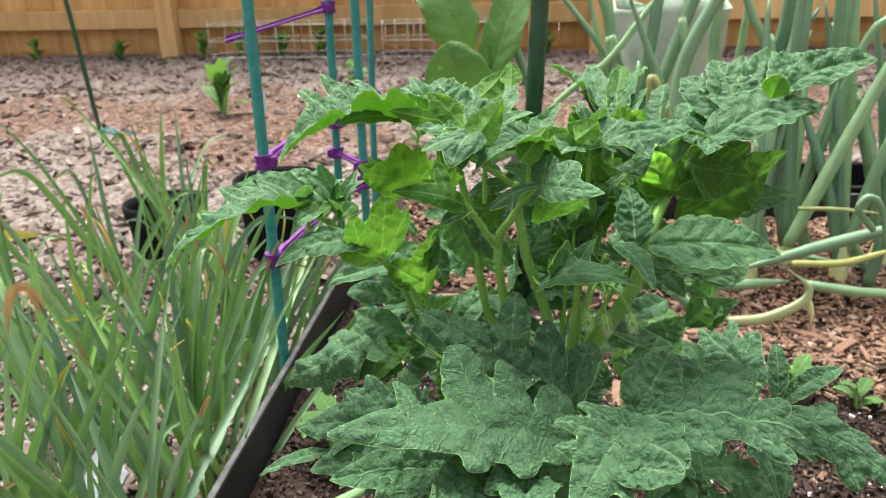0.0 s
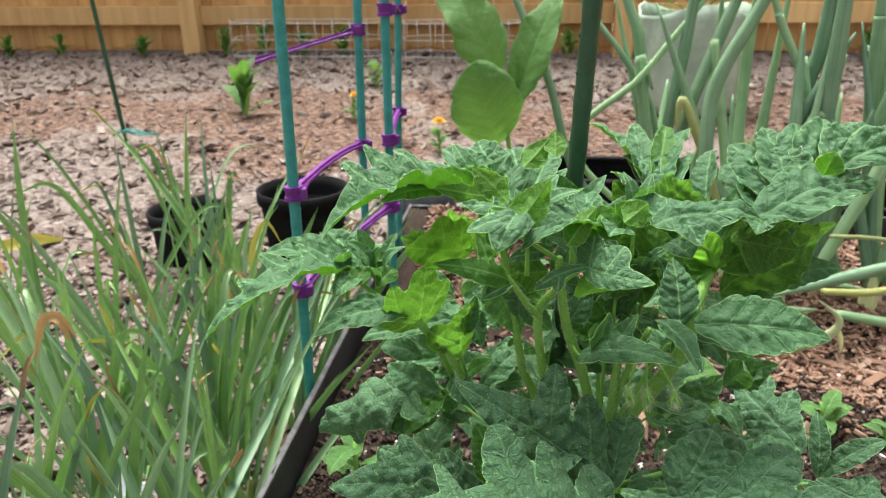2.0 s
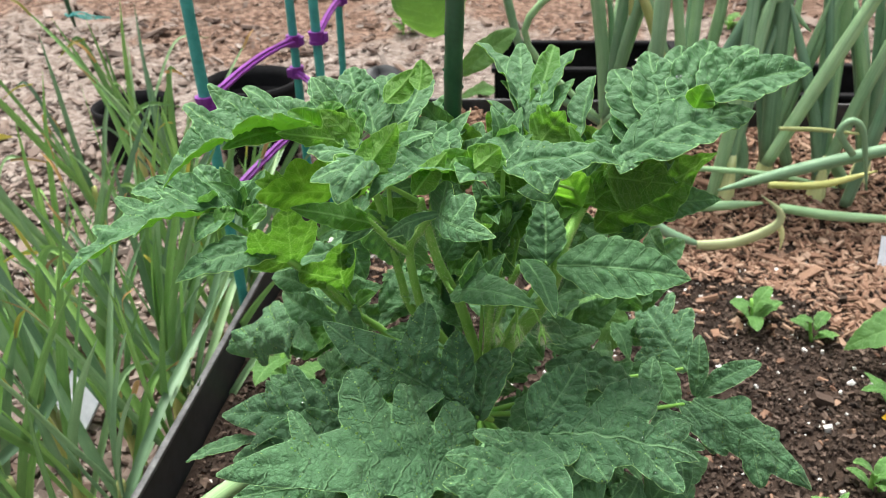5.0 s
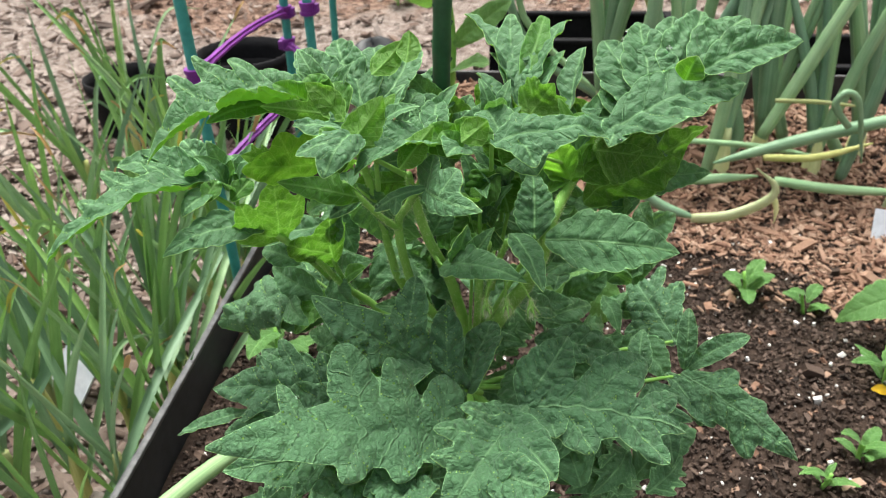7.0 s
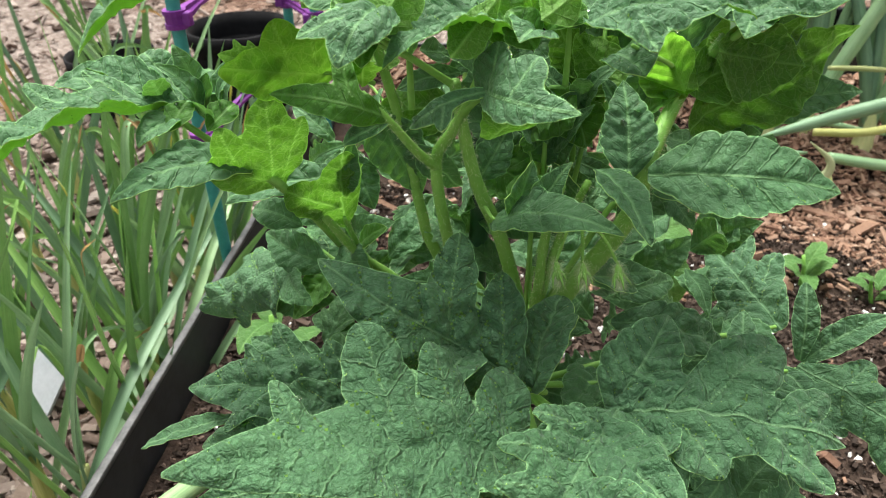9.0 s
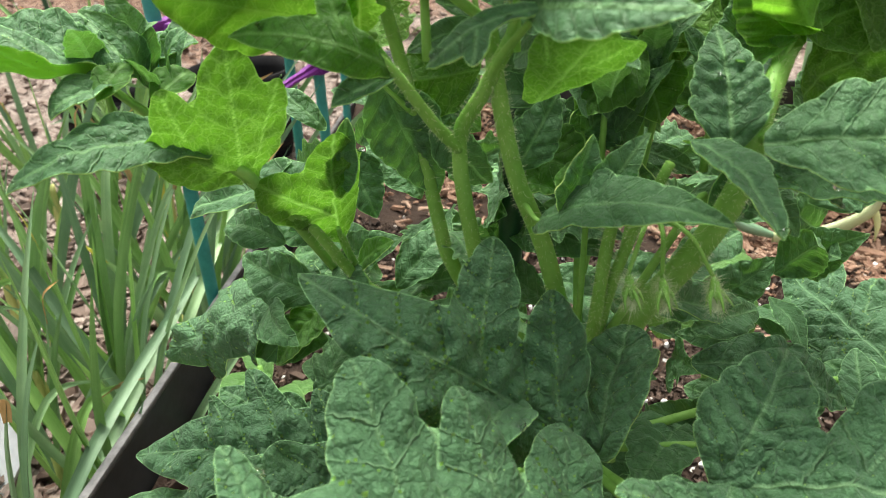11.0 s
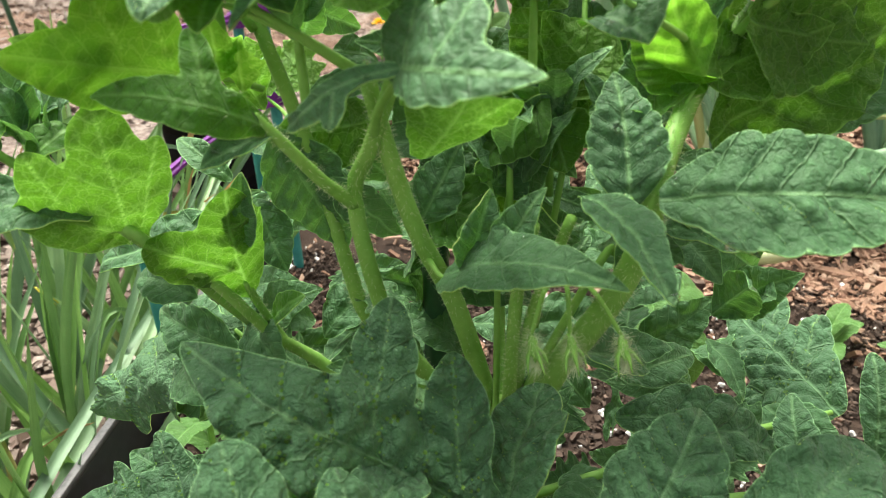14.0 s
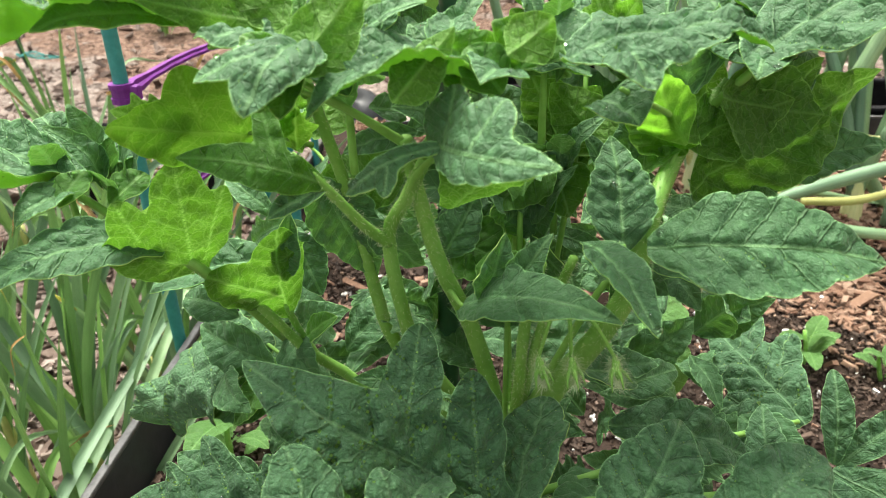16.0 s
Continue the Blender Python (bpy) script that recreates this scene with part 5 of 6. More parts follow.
b6 = stalk([(0.017, 0.000, 0.220), (-0.041, 0.030, 0.236), (-0.090, 0.055, 0.258)], 0.0025)
leaflet(b6, (-0.091, 0.056, 0.259), (-0.187, 0.081, 0.192), 0.044, (0.0, -0.45, 0.9), "lobed", droop=.14, fold=.16, curl=.6, rough=1.3, mat=old_leaf, under=True,
        lobes=((.10, (-0.118, 0.082, 0.258), .024), (.34, (-0.146, 0.092, 0.236), .022), (.20, (-0.122, 0.046, 0.222), .022), (.45, (-0.150, 0.058, 0.205), .020)))
leaflet(b6, (-0.080, 0.050, 0.252), (-0.108, 0.040, 0.222), 0.022, (0.0, -0.45, 0.9), "serrate", rough=1.6, mat=young_lit_leaf, under=True)

l9 = stalk([(-0.074, 0.010, 0.308), (-0.082, 0.000, 0.322), (-0.090, -0.008, 0.336)], 0.0030)
leaflet(l9, (-0.085, -0.004, 0.331), (-0.106, -0.024, 0.349), 0.026, (0.0, 0.93, -0.36), "blunt", droop=0, fold=.05, curl=.05, mat=pale_underside,
        lobes=((.10, (-0.080, -0.019, 0.374), .026), (.0, (-0.071, -0.008, 0.363), .015), (.55, (-0.098, -0.024, 0.364), .016)))
leaflet(l9, (-0.094, -0.012, 0.342), (-0.134, -0.044, 0.346), 0.026, (0.0, -0.45, 0.9), "ovate", droop=.12, fold=.12, curl=.2, under=True)
l10 = stalk([(-0.064, 0.026, 0.284), (-0.066, 0.022, 0.294), (-0.066, 0.018, 0.302)], 0.0022)
leaflet(l10, (-0.066, 0.021, 0.297), (-0.063, 0.004, 0.345), 0.024, (0.0, 0.93, -0.36), "blunt", droop=0, fold=.06, curl=.1, mat=pale_underside,
        lobes=((.22, (-0.080, -0.011, 0.331), .024), (.18, (-0.053, 0.010, 0.334), .014)))
leaflet(l10, (-0.062, 0.014, 0.318), (-0.056, 0.006, 0.345), 0.012, (0.2, -0.8, 0.4), "small", fold=.5, curl=.3, under=True)
leaflet(l10, (-0.062, 0.026, 0.282), (-0.048, 0.020, 0.296), 0.013, (0.0, -0.5, 0.85), "small", mat=young_lit_leaf, under=True)
l3 = stalk([(-0.045, 0.006, 0.370), (-0.054, -0.002, 0.376), (-0.062, -0.008, 0.379)], 0.0016)
leaflet(l3, (-0.059, -0.007, 0.377), (-0.090, -0.034, 0.389), 0.026, (0.0, 0.93, -0.36), "ovate", droop=0.05, fold=.05, curl=.05, mat=backlit_leaf,
        lobes=((.30, (-0.074, -0.020, 0.402), .020), (.08, (-0.063, -0.014, 0.399), .014)))
leaflet(l3, (-0.054, -0.004, 0.375), (-0.051, -0.010, 0.394), 0.012, (0.0, 0.93, -0.36), "lobed", fold=.05, curl=.05, mat=backlit_leaf)
leaflet(l3, (-0.048, -0.002, 0.372), (-0.045, -0.006, 0.386), 0.012, (0.0, 0.93, -0.36), "lobed", fold=.05, curl=.05, mat=backlit_leaf)
l8 = stalk([(-0.034, -0.020, 0.364), (-0.040, -0.021, 0.372), (-0.048, -0.023, 0.380)], 0.0020)
leaflet(l8, (-0.036, -0.020, 0.367), (-0.075, -0.028, 0.379), 0.015, (0.0, -0.25, 0.97), "ovate", droop=.26, fold=.05, curl=.2, mat=young_lit_leaf, under=True, lobes=((.32, (-0.054, -0.014, 0.390), .010),))
leaflet(l8, (-0.036, -0.021, 0.366), (-0.050, -0.032, 0.362), 0.010, (0.0, -0.45, 0.9), "small", under=True)
l7 = stalk([(-0.012, -0.014, 0.362), (-0.008, -0.028, 0.373), (0.000, -0.041, 0.385)], 0.0022)
leaflet(l7, (-0.001, -0.042, 0.386), (0.025, -0.070, 0.391), 0.016, (0.0, -0.35, 0.94), "ovate", droop=.12, fold=.10, curl=.1, rough=1.2, under=True,
        lobes=((.10, (0.002, -0.036, 0.400), .024), (.40, (0.016, -0.050, 0.401), .020)))
leaflet(l7, (0.001, -0.042, 0.386), (-0.025, -0.045, 0.375), 0.008, (0.0, -0.15, 1.0), "blunt", droop=.14, fold=.05, curl=.1, under=True, lobes=((.5, (-0.014, -0.050, 0.376), .008),))
leaflet(l7, (0.000, -0.014, 0.357), (0.014, -0.040, 0.383), 0.022, (0.0, 0.8, -0.5), "blunt", droop=.02, fold=.10, curl=.1, mat=pale_underside,
        lobes=((.25, (0.023, -0.034, 0.378), .016), (.2, (0.000, -0.035, 0.380), .012)))
l11 = stalk([(-0.038, 0.016, 0.345), (-0.042, 0.014, 0.350), (-0.046, 0.014, 0.354)], 0.0016)
leaflet(l11, (-0.046, 0.016, 0.354), (-0.030, 0.020, 0.314), 0.030, (0.1, -0.95, -0.25), "serrate", droop=.03, fold=.05, curl=.1)
leaflet(l11, (-0.030, 0.012, 0.340), (-0.012, 0.018, 0.318), 0.018, (0.0, -0.95, -0.2), "serrate", fold=.15)
r10 = stalk([(-0.002, -0.002, 0.322), (0.002, -0.006, 0.318), (0.006, -0.009, 0.320)], 0.0016)
leaflet(r10, (0.002, -0.006, 0.317), (0.046, -0.043, 0.338), 0.025, (0.1, -0.5, 0.85), "ovate", droop=.14, fold=.15, curl=.25, rough=1.0, under=True)
leaflet(r10, (0.010, -0.011, 0.322), (0.017, -0.010, 0.346), 0.015, (0.4, -0.9, 0.2), "ovate", fold=.4, under=True)
leaflet(r10, (0.018, -0.015, 0.324), (0.030, -0.016, 0.349), 0.014, (-0.4, -0.8, 0.4), "ovate", fold=.4, under=True)
leaflet(r10, (-0.004, 0.006, 0.330), (0.008, 0.012, 0.352), 0.018, (0.0, -0.9, 0.4), "serrate", fold=.2, under=True)
r8 = stalk([(0.056, -0.013, 0.330), (0.054, -0.017, 0.340), (0.051, -0.019, 0.347)], 0.0018)
leaflet(r8, (0.051, -0.019, 0.346), (0.049, 0.006, 0.373), 0.024, (0.0, -0.8, 0.55), "serrate", droop=.03, fold=.10, curl=.1, under=True)
leaflet(r8, (0.040, -0.019, 0.348), (0.056, -0.052, 0.338), 0.018, (0.35, -0.5, 0.8), "ovate", droop=.12, fold=.25, curl=.15, under=True)
r1 = stalk([(0.059, -0.012, 0.345), (0.059, -0.020, 0.349), (0.062, -0.026, 0.351)], 0.0018)
leaflet(r1, (0.058, -0.026, 0.350), (0.121, -0.032, 0.350), 0.037, (0.0, -0.62, 0.78), "serrate", droop=.10, fold=.10, curl=.15, rough=1.0, under=True)
leaflet(r1, (0.066, 0.000, 0.330), (0.114, 0.000, 0.323), 0.026, (0.0, -0.35, 0.93), "ovate", droop=.12, fold=.15, curl=.3, under=True)
leaflet(r1, (0.052, -0.010, 0.318), (0.062, -0.002, 0.340), 0.014, (0.2, -0.8, 0.5), "small", under=True)

# ---- stakes ----
def stake(name, low, high, radius, mat, label, parent=None, knobs=0, group=""):
    a, b = np.array(low, float), np.array(high, float)
    n = 90 if knobs else 24
    path = [a + (b - a) * i / (n - 1) for i in range(n)]
    rr = [radius * (1 + (0.07 if knobs and i % 3 == 0 else 0.0) + 0.012 * math.sin(i * 1.7)) for i in range(n)]
    rr[-1] *= 0.55
    rr[0] *= 0.2
    if parent is None:
        root = thing(name, tuple(a), label, "garden stake", group)
        org = a
    else:
        root, org = parent, np.array(parent.location)
    v, f, u = tube_data([p - org for p in path], rr, 14)
    ob = mesh_object("pole" if parent is None else "stake", v, f, mat, root, True, u)
    if knobs:
        verts, faces = [], []
        ax = (b - a) / np.linalg.norm(b - a)
        s = np.cross(ax, (0, 1, 0))
        s = s / np.linalg.norm(s)
        w = np.cross(ax, s)
        for i in range(knobs):
            c = a + (b - a) * (i + 0.5) / knobs - org
            ang = 3.5 + (i % 2) * math.pi + 0.2 * math.sin(i)
            d = s * math.cos(ang) + w * math.sin(ang)
            q = np.cross(ax, d)
            k = len(verts)
            verts += [c + d * radius * 0.9 + q * 0.0012 - ax * 0.002, c + d * radius * 0.9 - q * 0.0012 - ax * 0.002,
                      c + d * radius * 0.9 + ax * 0.002, c + d * (radius + 0.0011)]
            faces += [(k, k + 1, k + 3), (k + 1, k + 2, k + 3), (k + 2, k, k + 3)]
        mesh_object("grip_nubs", verts, faces, mat, ob, False)
    return root


stake("plant_stake", (-0.016, 0.062, 0.0), (0.012, 0.040, 0.78), 0.0050, green_paint, "dark green ribbed plastic stake behind the tomato", None, 80)
stake("thin_stake", (-1.31, 1.75, 0.0), (-1.38, 1.75, 1.0), 0.0070, green_paint, "thin dark green stake with a knotted green tie", None, 0)
stake("violet_stake", (0.86, 1.95, 0.0), (0.90, 1.95, 1.2), 0.0060, violet_plastic, "thin violet plastic stake in the mulch", None, 0)

tie = thing("green_tie", (-1.31, 1.74, 0.05), "green twine tied at the foot of a stake", "twine")
rng = random.Random(8)
tube("loop", [(math.cos(a * 0.9) * 0.012, math.sin(a * 0.9) * 0.012, 0.004 * math.sin(a * 2)) for a in range(8)], [0.003], teal_paint, tie, 30, 6)
for k in range(4):
    tube("strand", [(0, 0, 0), (0.03 + 0.015 * k, -0.01 * k, 0.01 * rng.uniform(-1, 1)), (0.06 + 0.02 * k, 0.01, -0.012)], [0.0022], teal_paint, tie, 10, 5)

tower = thing("stake_trellis", (-0.25, 0.3, 0.0), "teal plastic stakes joined by purple clip arms", "trellis")
TOP = 0.95
POLES = {"a": ((-0.258, 0.285, -0.03), (-0.250, 0.290, TOP)), "b": ((-0.253, 0.55, -0.03), (-0.236, 0.55, TOP)),
         "c": ((-0.200, 0.48, -0.03), (-0.192, 0.48, TOP)), "d": ((-0.242, 0.74, -0.03), (-0.214, 0.74, TOP))}
for low, high in POLES.values():
    stake("stake", low, high, 0.0054, teal_paint, "", tower)


def on_pole(k, z):
    a, b = np.array(POLES[k][0]), np.array(POLES[k][1])
    return a + (b - a) * (z - a[2]) / (b[2] - a[2])


def clip_arm(p, q, sag=0.012, collars=(True, True)):
    """A flat ribbed arm with a snap collar round the stake at each end."""
    org = np.array(tower.location)
    p, q = np.array(p), np.array(q)
    d = (q - p) / np.linalg.norm(q - p)
    s = np.cross(d, (0, 0, 1))
    s = s / np.linalg.norm(s)
    verts, faces, n = [], [], 14
    for i in range(n):
        t = i / (n - 1)
        c = p + (q - p) * t + np.array((0, 0, sag * 4 * t * (1 - t))) - org
        wide = 0.0035 if 0.12 < t < 0.88 else 0.0046
        tall = 0.0030 if 0.12 < t < 0.88 else 0.0046
        rib = 0.0007 if i % 2 else 0.0
        for x, z in ((-1, -1), (1, -1), (1, -0.2), (0.55, 0.2), (0.55, 1), (-0.55, 1), (-0.55, 0.2), (-1, -0.2)):
            verts.append(c + s * x * (wide + rib) + np.array((0, 0, z * tall)))
    for i in range(n - 1):
        for k in range(8):
            a, b = i * 8 + k, i * 8 + (k + 1) % 8
            faces.append((a, b, b + 8, a + 8))
    faces += [tuple(range(7, -1, -1)), tuple(range((n - 1) * 8, n * 8))]
    arm = mesh_object("clip_arm", verts, faces, purple_plastic, tower, False, None, "purple plastic arm")
    for c, there in ((p, collars[0]), (q, collars[1])):
        if there:
            v, f, _ = tube_data([c - org + np.array((0, 0, z)) for z in (-0.0072, -0.0071, -0.0033, -0.0032, 0.0032, 0.0033, 0.0071, 0.0072)], [0.0062, 0.0092, 0.0092, 0.0082, 0.0082, 0.0092, 0.0092, 0.0062], 14)
            mesh_object("collar", v, f, purple_plastic, arm, False)
            bm = bmesh.new()
            box(bm, Vector(c - org - d * 0.0 + s * 0.0085), (0.009, 0.008, 0.011), None, 0.0015)
            part("latch", bm, purple_plastic, arm)


clip_arm(on_pole("a", 0.315), on_pole("b", 0.302), 0.008)
clip_arm(on_pole("c", 0.325), on_pole("d", 0.310), 0.004)
clip_arm(on_pole("a", 0.212), on_pole("c", 0.240), 0.006)
clip_arm(on_pole("b", 0.262), on_pole("c", 0.262), 0.0)
clip_arm((-0.375, 0.53, 0.412), on_pole("b", 0.448), 0.0, (False, True))
clip_arm(on_pole("c", 0.475), on_pole("d", 0.462), 0.004)


# ---- strap and tube leaves: garlic and onions ----
def blade(parent, points, width, mat, origin, keel=0.35, twist=0.0, n=18):
    """A garlic leaf: a keeled ribbon that tapers to a point."""
    path = [p - np.array(origin) for p in smooth_path(points, n)]
    verts, uvs, faces = [], [], []
    for i in range(n):
        d = path[min(i + 1, n - 1)] - path[max(i - 1, 0)]
        d = d / (np.linalg.norm(d) + 1e-9)
        s = np.cross(d, (math.sin(twist), -math.cos(twist), 0.25))
        s = s / (np.linalg.norm(s) + 1e-9)
        w = np.cross(s, d)
        t = i / (n - 1)
        half = width / 2 * (0.75 + 0.25 * min(1, t * 3)) * max(0.03, 1 - t ** 2.6)
        for k, (x, z) in enumerate(((-1, 1), (-0.5, 0.4), (0, 0), (0.5, 0.4), (1, 1))):
            verts.append(path[i] + s * x * half + w * z * half * keel)
            uvs.append((k / 4, t))
    for i in range(n - 1):
        for k in range(4):
            a = i * 5 + k
            faces.append((a, a + 1, a + 6, a + 5))
    return mesh_object("blade", verts, faces, mat, parent, True, uvs)


def garlic(x, y, blades, height, lean, seed, spread=1.0):
    r = random.Random(seed)
    z = rolling(x, y)
    plant = thing("garlic_plant", (x, y, z), "garlic plant with grey green strap leaves and browned tips", "garlic plant", "garlic plants beside the bed")
    org = (x, y, z)
    top = (x + lean[0] * 0.08, y + lean[1] * 0.08, z + 0.10)
    tube("sheath", [(x, y, z - 0.02), (x + lean[0] * 0.03, y + lean[1] * 0.03, z + 0.05), top], [0.0075, 0.0065, 0.004], onion_yellow, plant, 10, 10, origin=org)
    for k in range(blades + 1):
        a = r.uniform(0, 6.28)
        h = height * r.uniform(0.6, 1.15)
        out = spread * h * r.uniform(0.10, 0.72)
        z0 = z + 0.02 + 0.08 * k / blades
        dx, dy = math.cos(a) * out + lean[0] * h, math.sin(a) * out * 0.7 + lean[1] * h
        tip_drop = r.choice((0, 0, 0, 0, 0.04, 0.3)) * h
        wide = r.uniform(0.0065, 0.0128)
        pts = [(x + lean[0] * 0.05, y + lean[1] * 0.05, z0), (x + dx * 0.31, y + dy * 0.31, z0 + h * 0.37), (x + dx * 0.66, y + dy * 0.66, z0 + h * 0.72), (x + dx * 1.02, y + dy * 1.02, z0 + h - tip_drop)]
        b = blade(plant, pts, wide, r.choice((garlic_green, garlic_green, garlic_grey, garlic_grey)), org, 0.55, r.uniform(-0.9, 0.9))
        if r.random() < 0.22:
            tipv = np.array(pts[-1])
            d = tipv - np.array(pts[-2])
            d = d / np.linalg.norm(d)
            blade(b, [tipv - d * 0.030, tipv - d * 0.006 + np.array((0, -0.001, 0.001)), tipv + d * 0.022 + np.array((r.uniform(-0.01, 0.01), 0, -0.012))], wide * 0.42, r.choice((garlic_dry, garlic_dry, garlic_yellow)), org, 0.4, r.uniform(-1, 1), 8)["label"] = "dried brown leaf tip"
    return plant


GARLIC_SPOTS = """-0.4 0.12 7 0.26 0.05 0.05|-0.47 0.2 7 0.28 -0.1 0|-0.36 0.26 6 0.28 0.15 0.1|-0.55 0.3 7 0.28 -0.05 0.1|-0.44 0.4 7 0.29 0.1 0.1|-0.62 0.48 6 0.29 0 0.1|-0.34 0.46 7 0.28 0.2 0.15|-0.66 0.66 7 0.28 0.05 0.05|-0.55 0.74 7 0.27 0 0.1|-0.68 0.86 6 0.27 0 0.1|-0.56 0.06 6 0.22 -0.1 0|-0.7 0.22 5 0.26 -0.1 0.1|-0.33 0.02 6 0.22 -0.1 0|-0.31 0.16 6 0.24 0.1 0.1|-0.3 0.34 7 0.26 0.12 0.1|-0.31 0.55 7 0.22 0.15 0.1|-0.4 0.52 6 0.26 0.1 0|-0.62 0.36 6 0.26 -0.1 0|-0.74 0.5 6 0.28 -0.1 0|-0.5 0.68 7 0.25 0.1 0|-0.6 0.8 6 0.25 0 0|-0.42 -0.06 5 0.19 0 0|-0.84 0.58 5 0.22 -0.1 0|-0.45 0.10 6 0.25 0.05 0|-0.38 0.20 7 0.27 0 0|-0.40 0.34 7 0.28 0.05 0|-0.50 0.24 7 0.26 0 0|-0.36 0.40 7 0.28 0.1 0|-0.53 0.42 6 0.28 0 0|-0.42 0.46 6 0.28 0 0.1|-0.34 0.10 7 0.25 0.1 0.05|-0.33 0.24 7 0.27 0.12 0.1|-0.38 0.30 7 0.28 0.05 0|-0.46 0.30 7 0.28 0 0|-0.50 0.14 7 0.26 0 0|-0.44 0.00 6 0.22 0 0"""
for i, spec in enumerate(GARLIC_SPOTS.replace("\n", "|").split("|")):
    gx, gy, gb, gh, lx, ly = (float(w) for w in spec.split())
    row = garlic(gx, gy, int(gb), gh, (lx, ly), 100 + i)
    if i == 2:  # long blades leaning along the bed wall
        for p, q, w in (((-0.30, 0.13, 0.05), (-0.272, 0.60, 0.15), 0.010), ((-0.285, 0.24, 0.05), (-0.266, 0.55, 0.20), 0.010), ((-0.33, 0.18, 0.0), (-0.28, 0.62, 0.17), 0.011)):
            base = (p[0] - 0.03, p[1] - 0.10, -0.07)
            mid = tuple((u + v) / 2 for u, v in zip(p, q))
            blade(row, [base, p, mid, q], w, garlic_grey, row.location, 0.45, 0.3)
    if i == 10:
        blade(row, [(gx, gy, -0.06), (-0.435, 0.17, 0.03), (-0.448, 0.195, 0.155), (-0.461, 0.2, 0.203)], 0.013, garlic_grey, row.location, 0.4, 0.2)
        blade(row, [(-0.458, 0.2, 0.190), (-0.466, 0.199, 0.212), (-0.482, 0.199, 0.211), (-0.495, 0.2, 0.186), (-0.506, 0.2, 0.145)], 0.011, garlic_dry, row.location, 0.6, 0.5)["label"] = "curled brown dry leaf end"
    if i == 16:
        blade(row, [(gx, gy, -0.06), (-0.41, 0.51, 0.05), (-0.398, 0.5, 0.13), (-0.394, 0.5, 0.172), (-0.372, 0.5, 0.207), (-0.352, 0.5, 0.172)], 0.011, garlic_yellow, row.location, 0.4, 0.2)["label"] = "yellowed bent leaf"


def onion_base(x, y):
    z = soil_height(x, y)
    plant = thing("onion_plant", (x, y, z), "large onion plant with thick hollow blue green leaves", "onion plant", "onions in the bed")
    tube("neck", [(x, y, z - 0.02), (x, y, z + 0.02), (x, y, z + 0.075)], [0.016, 0.013, 0.005], onion_pale, plant, 8, 14, origin=(x, y, z))
    return plant


def onion_leaf(plant, points, radius, mat, root=True):
    """A hollow leaf, round and tapering, from the neck of its plant."""
    org = np.array(plant.location)
    pts = [np.array(p, float) for p in points]
    if root and pts[0][2] > org[2] + 0.05:
        pts = [org + np.array((0, 0, 0.03))] + pts
    if root and pts[-1][2] > 0.25:
        d = pts[-1] - pts[-2]
        pts.append(pts[-1] + d / np.linalg.norm(d) * 0.22)
    n = 24
    path = smooth_path([p - org for p in pts], n)
    rr = [radius * (0.85 + 0.3 * math.sin(math.pi * min(1, 0.15 + i / n * 0.8))) * (1 - (i / (n - 1)) ** 6 * 0.8) for i in range(n)]
    withered = mat is onion_pale
    if withered:
        rr = [q * (1.05 - 0.75 * (i / (n - 1)) ** 2) for i, q in enumerate(rr)]
    v, f, u = tube_data(path, rr, 12, 0.5 if withered else 0.85)
    return mesh_object("onion_leaf", v, f, mat, plant, True, u)


onion_a = onion_base(0.300, 0.760)
onion_b = onion_base(0.365, 0.700)
onion_d = onion_base(0.430, 0.740)
onion_e = onion_base(0.500, 0.700)
onion_f = onion_base(0.575, 0.740)
onion_g = onion_base(0.185, 0.820)
onion_leaf(onion_g, [(0.231, 0.720, 0.206), (0.236, 0.720, 0.349), (0.288, 0.720, 0.473)], 0.0095, onion_green)
onion_leaf(onion_g, [(0.206, 0.780, 0.271), (0.252, 0.780, 0.426), (0.272, 0.780, 0.486)], 0.0085, onion_green)
onion_leaf(onion_g, [(0.191, 0.800, 0.273), (0.203, 0.800, 0.384), (0.211, 0.800, 0.470)], 0.0085, onion_green)
onion_leaf(onion_d, [(0.406, 0.740, 0.289), (0.403, 0.740, 0.391), (0.402, 0.740, 0.465)], 0.0112, onion_green)
onion_leaf(onion_d, [(0.395, 0.760, 0.297), (0.328, 0.760, 0.439), (0.314, 0.760, 0.471)], 0.0055, onion_green)
onion_leaf(onion_e, [(0.478, 0.760, 0.298), (0.464, 0.760, 0.438), (0.460, 0.760, 0.470)], 0.0112, onion_green)
onion_leaf(onion_g, [(0.045, 0.800, 0.245), (0.141, 0.800, 0.354), (0.193, 0.800, 0.425)], 0.0050, onion_green)
onion_leaf(onion_g, [(0.178, 0.840, 0.278), (0.126, 0.840, 0.373), (0.067, 0.840, 0.446)], 0.0045, onion_green)
onion_leaf(onion_g, [(0.059, 0.800, 0.185), (-0.000, 0.800, 0.353), (-0.054, 0.800, 0.472)], 0.0060, onion_green)
onion_leaf(onion_g, [(0.162, 0.840, 0.271), (0.141, 0.840, 0.410), (0.118, 0.840, 0.469)], 0.0085, onion_green)
onion_leaf(onion_a, [(0.300, 0.800, 0.318), (0.298, 0.800, 0.413), (0.302, 0.800, 0.470)], 0.0079, onion_green)
onion_leaf(onion_d, [(0.393, 0.800, 0.282), (0.402, 0.800, 0.402), (0.404, 0.800, 0.469)], 0.0095, onion_green)
onion_leaf(onion_d, [(0.416, 0.700, 0.078), (0.458, 0.700, 0.194), (0.495, 0.700, 0.295)], 0.0095, onion_green)
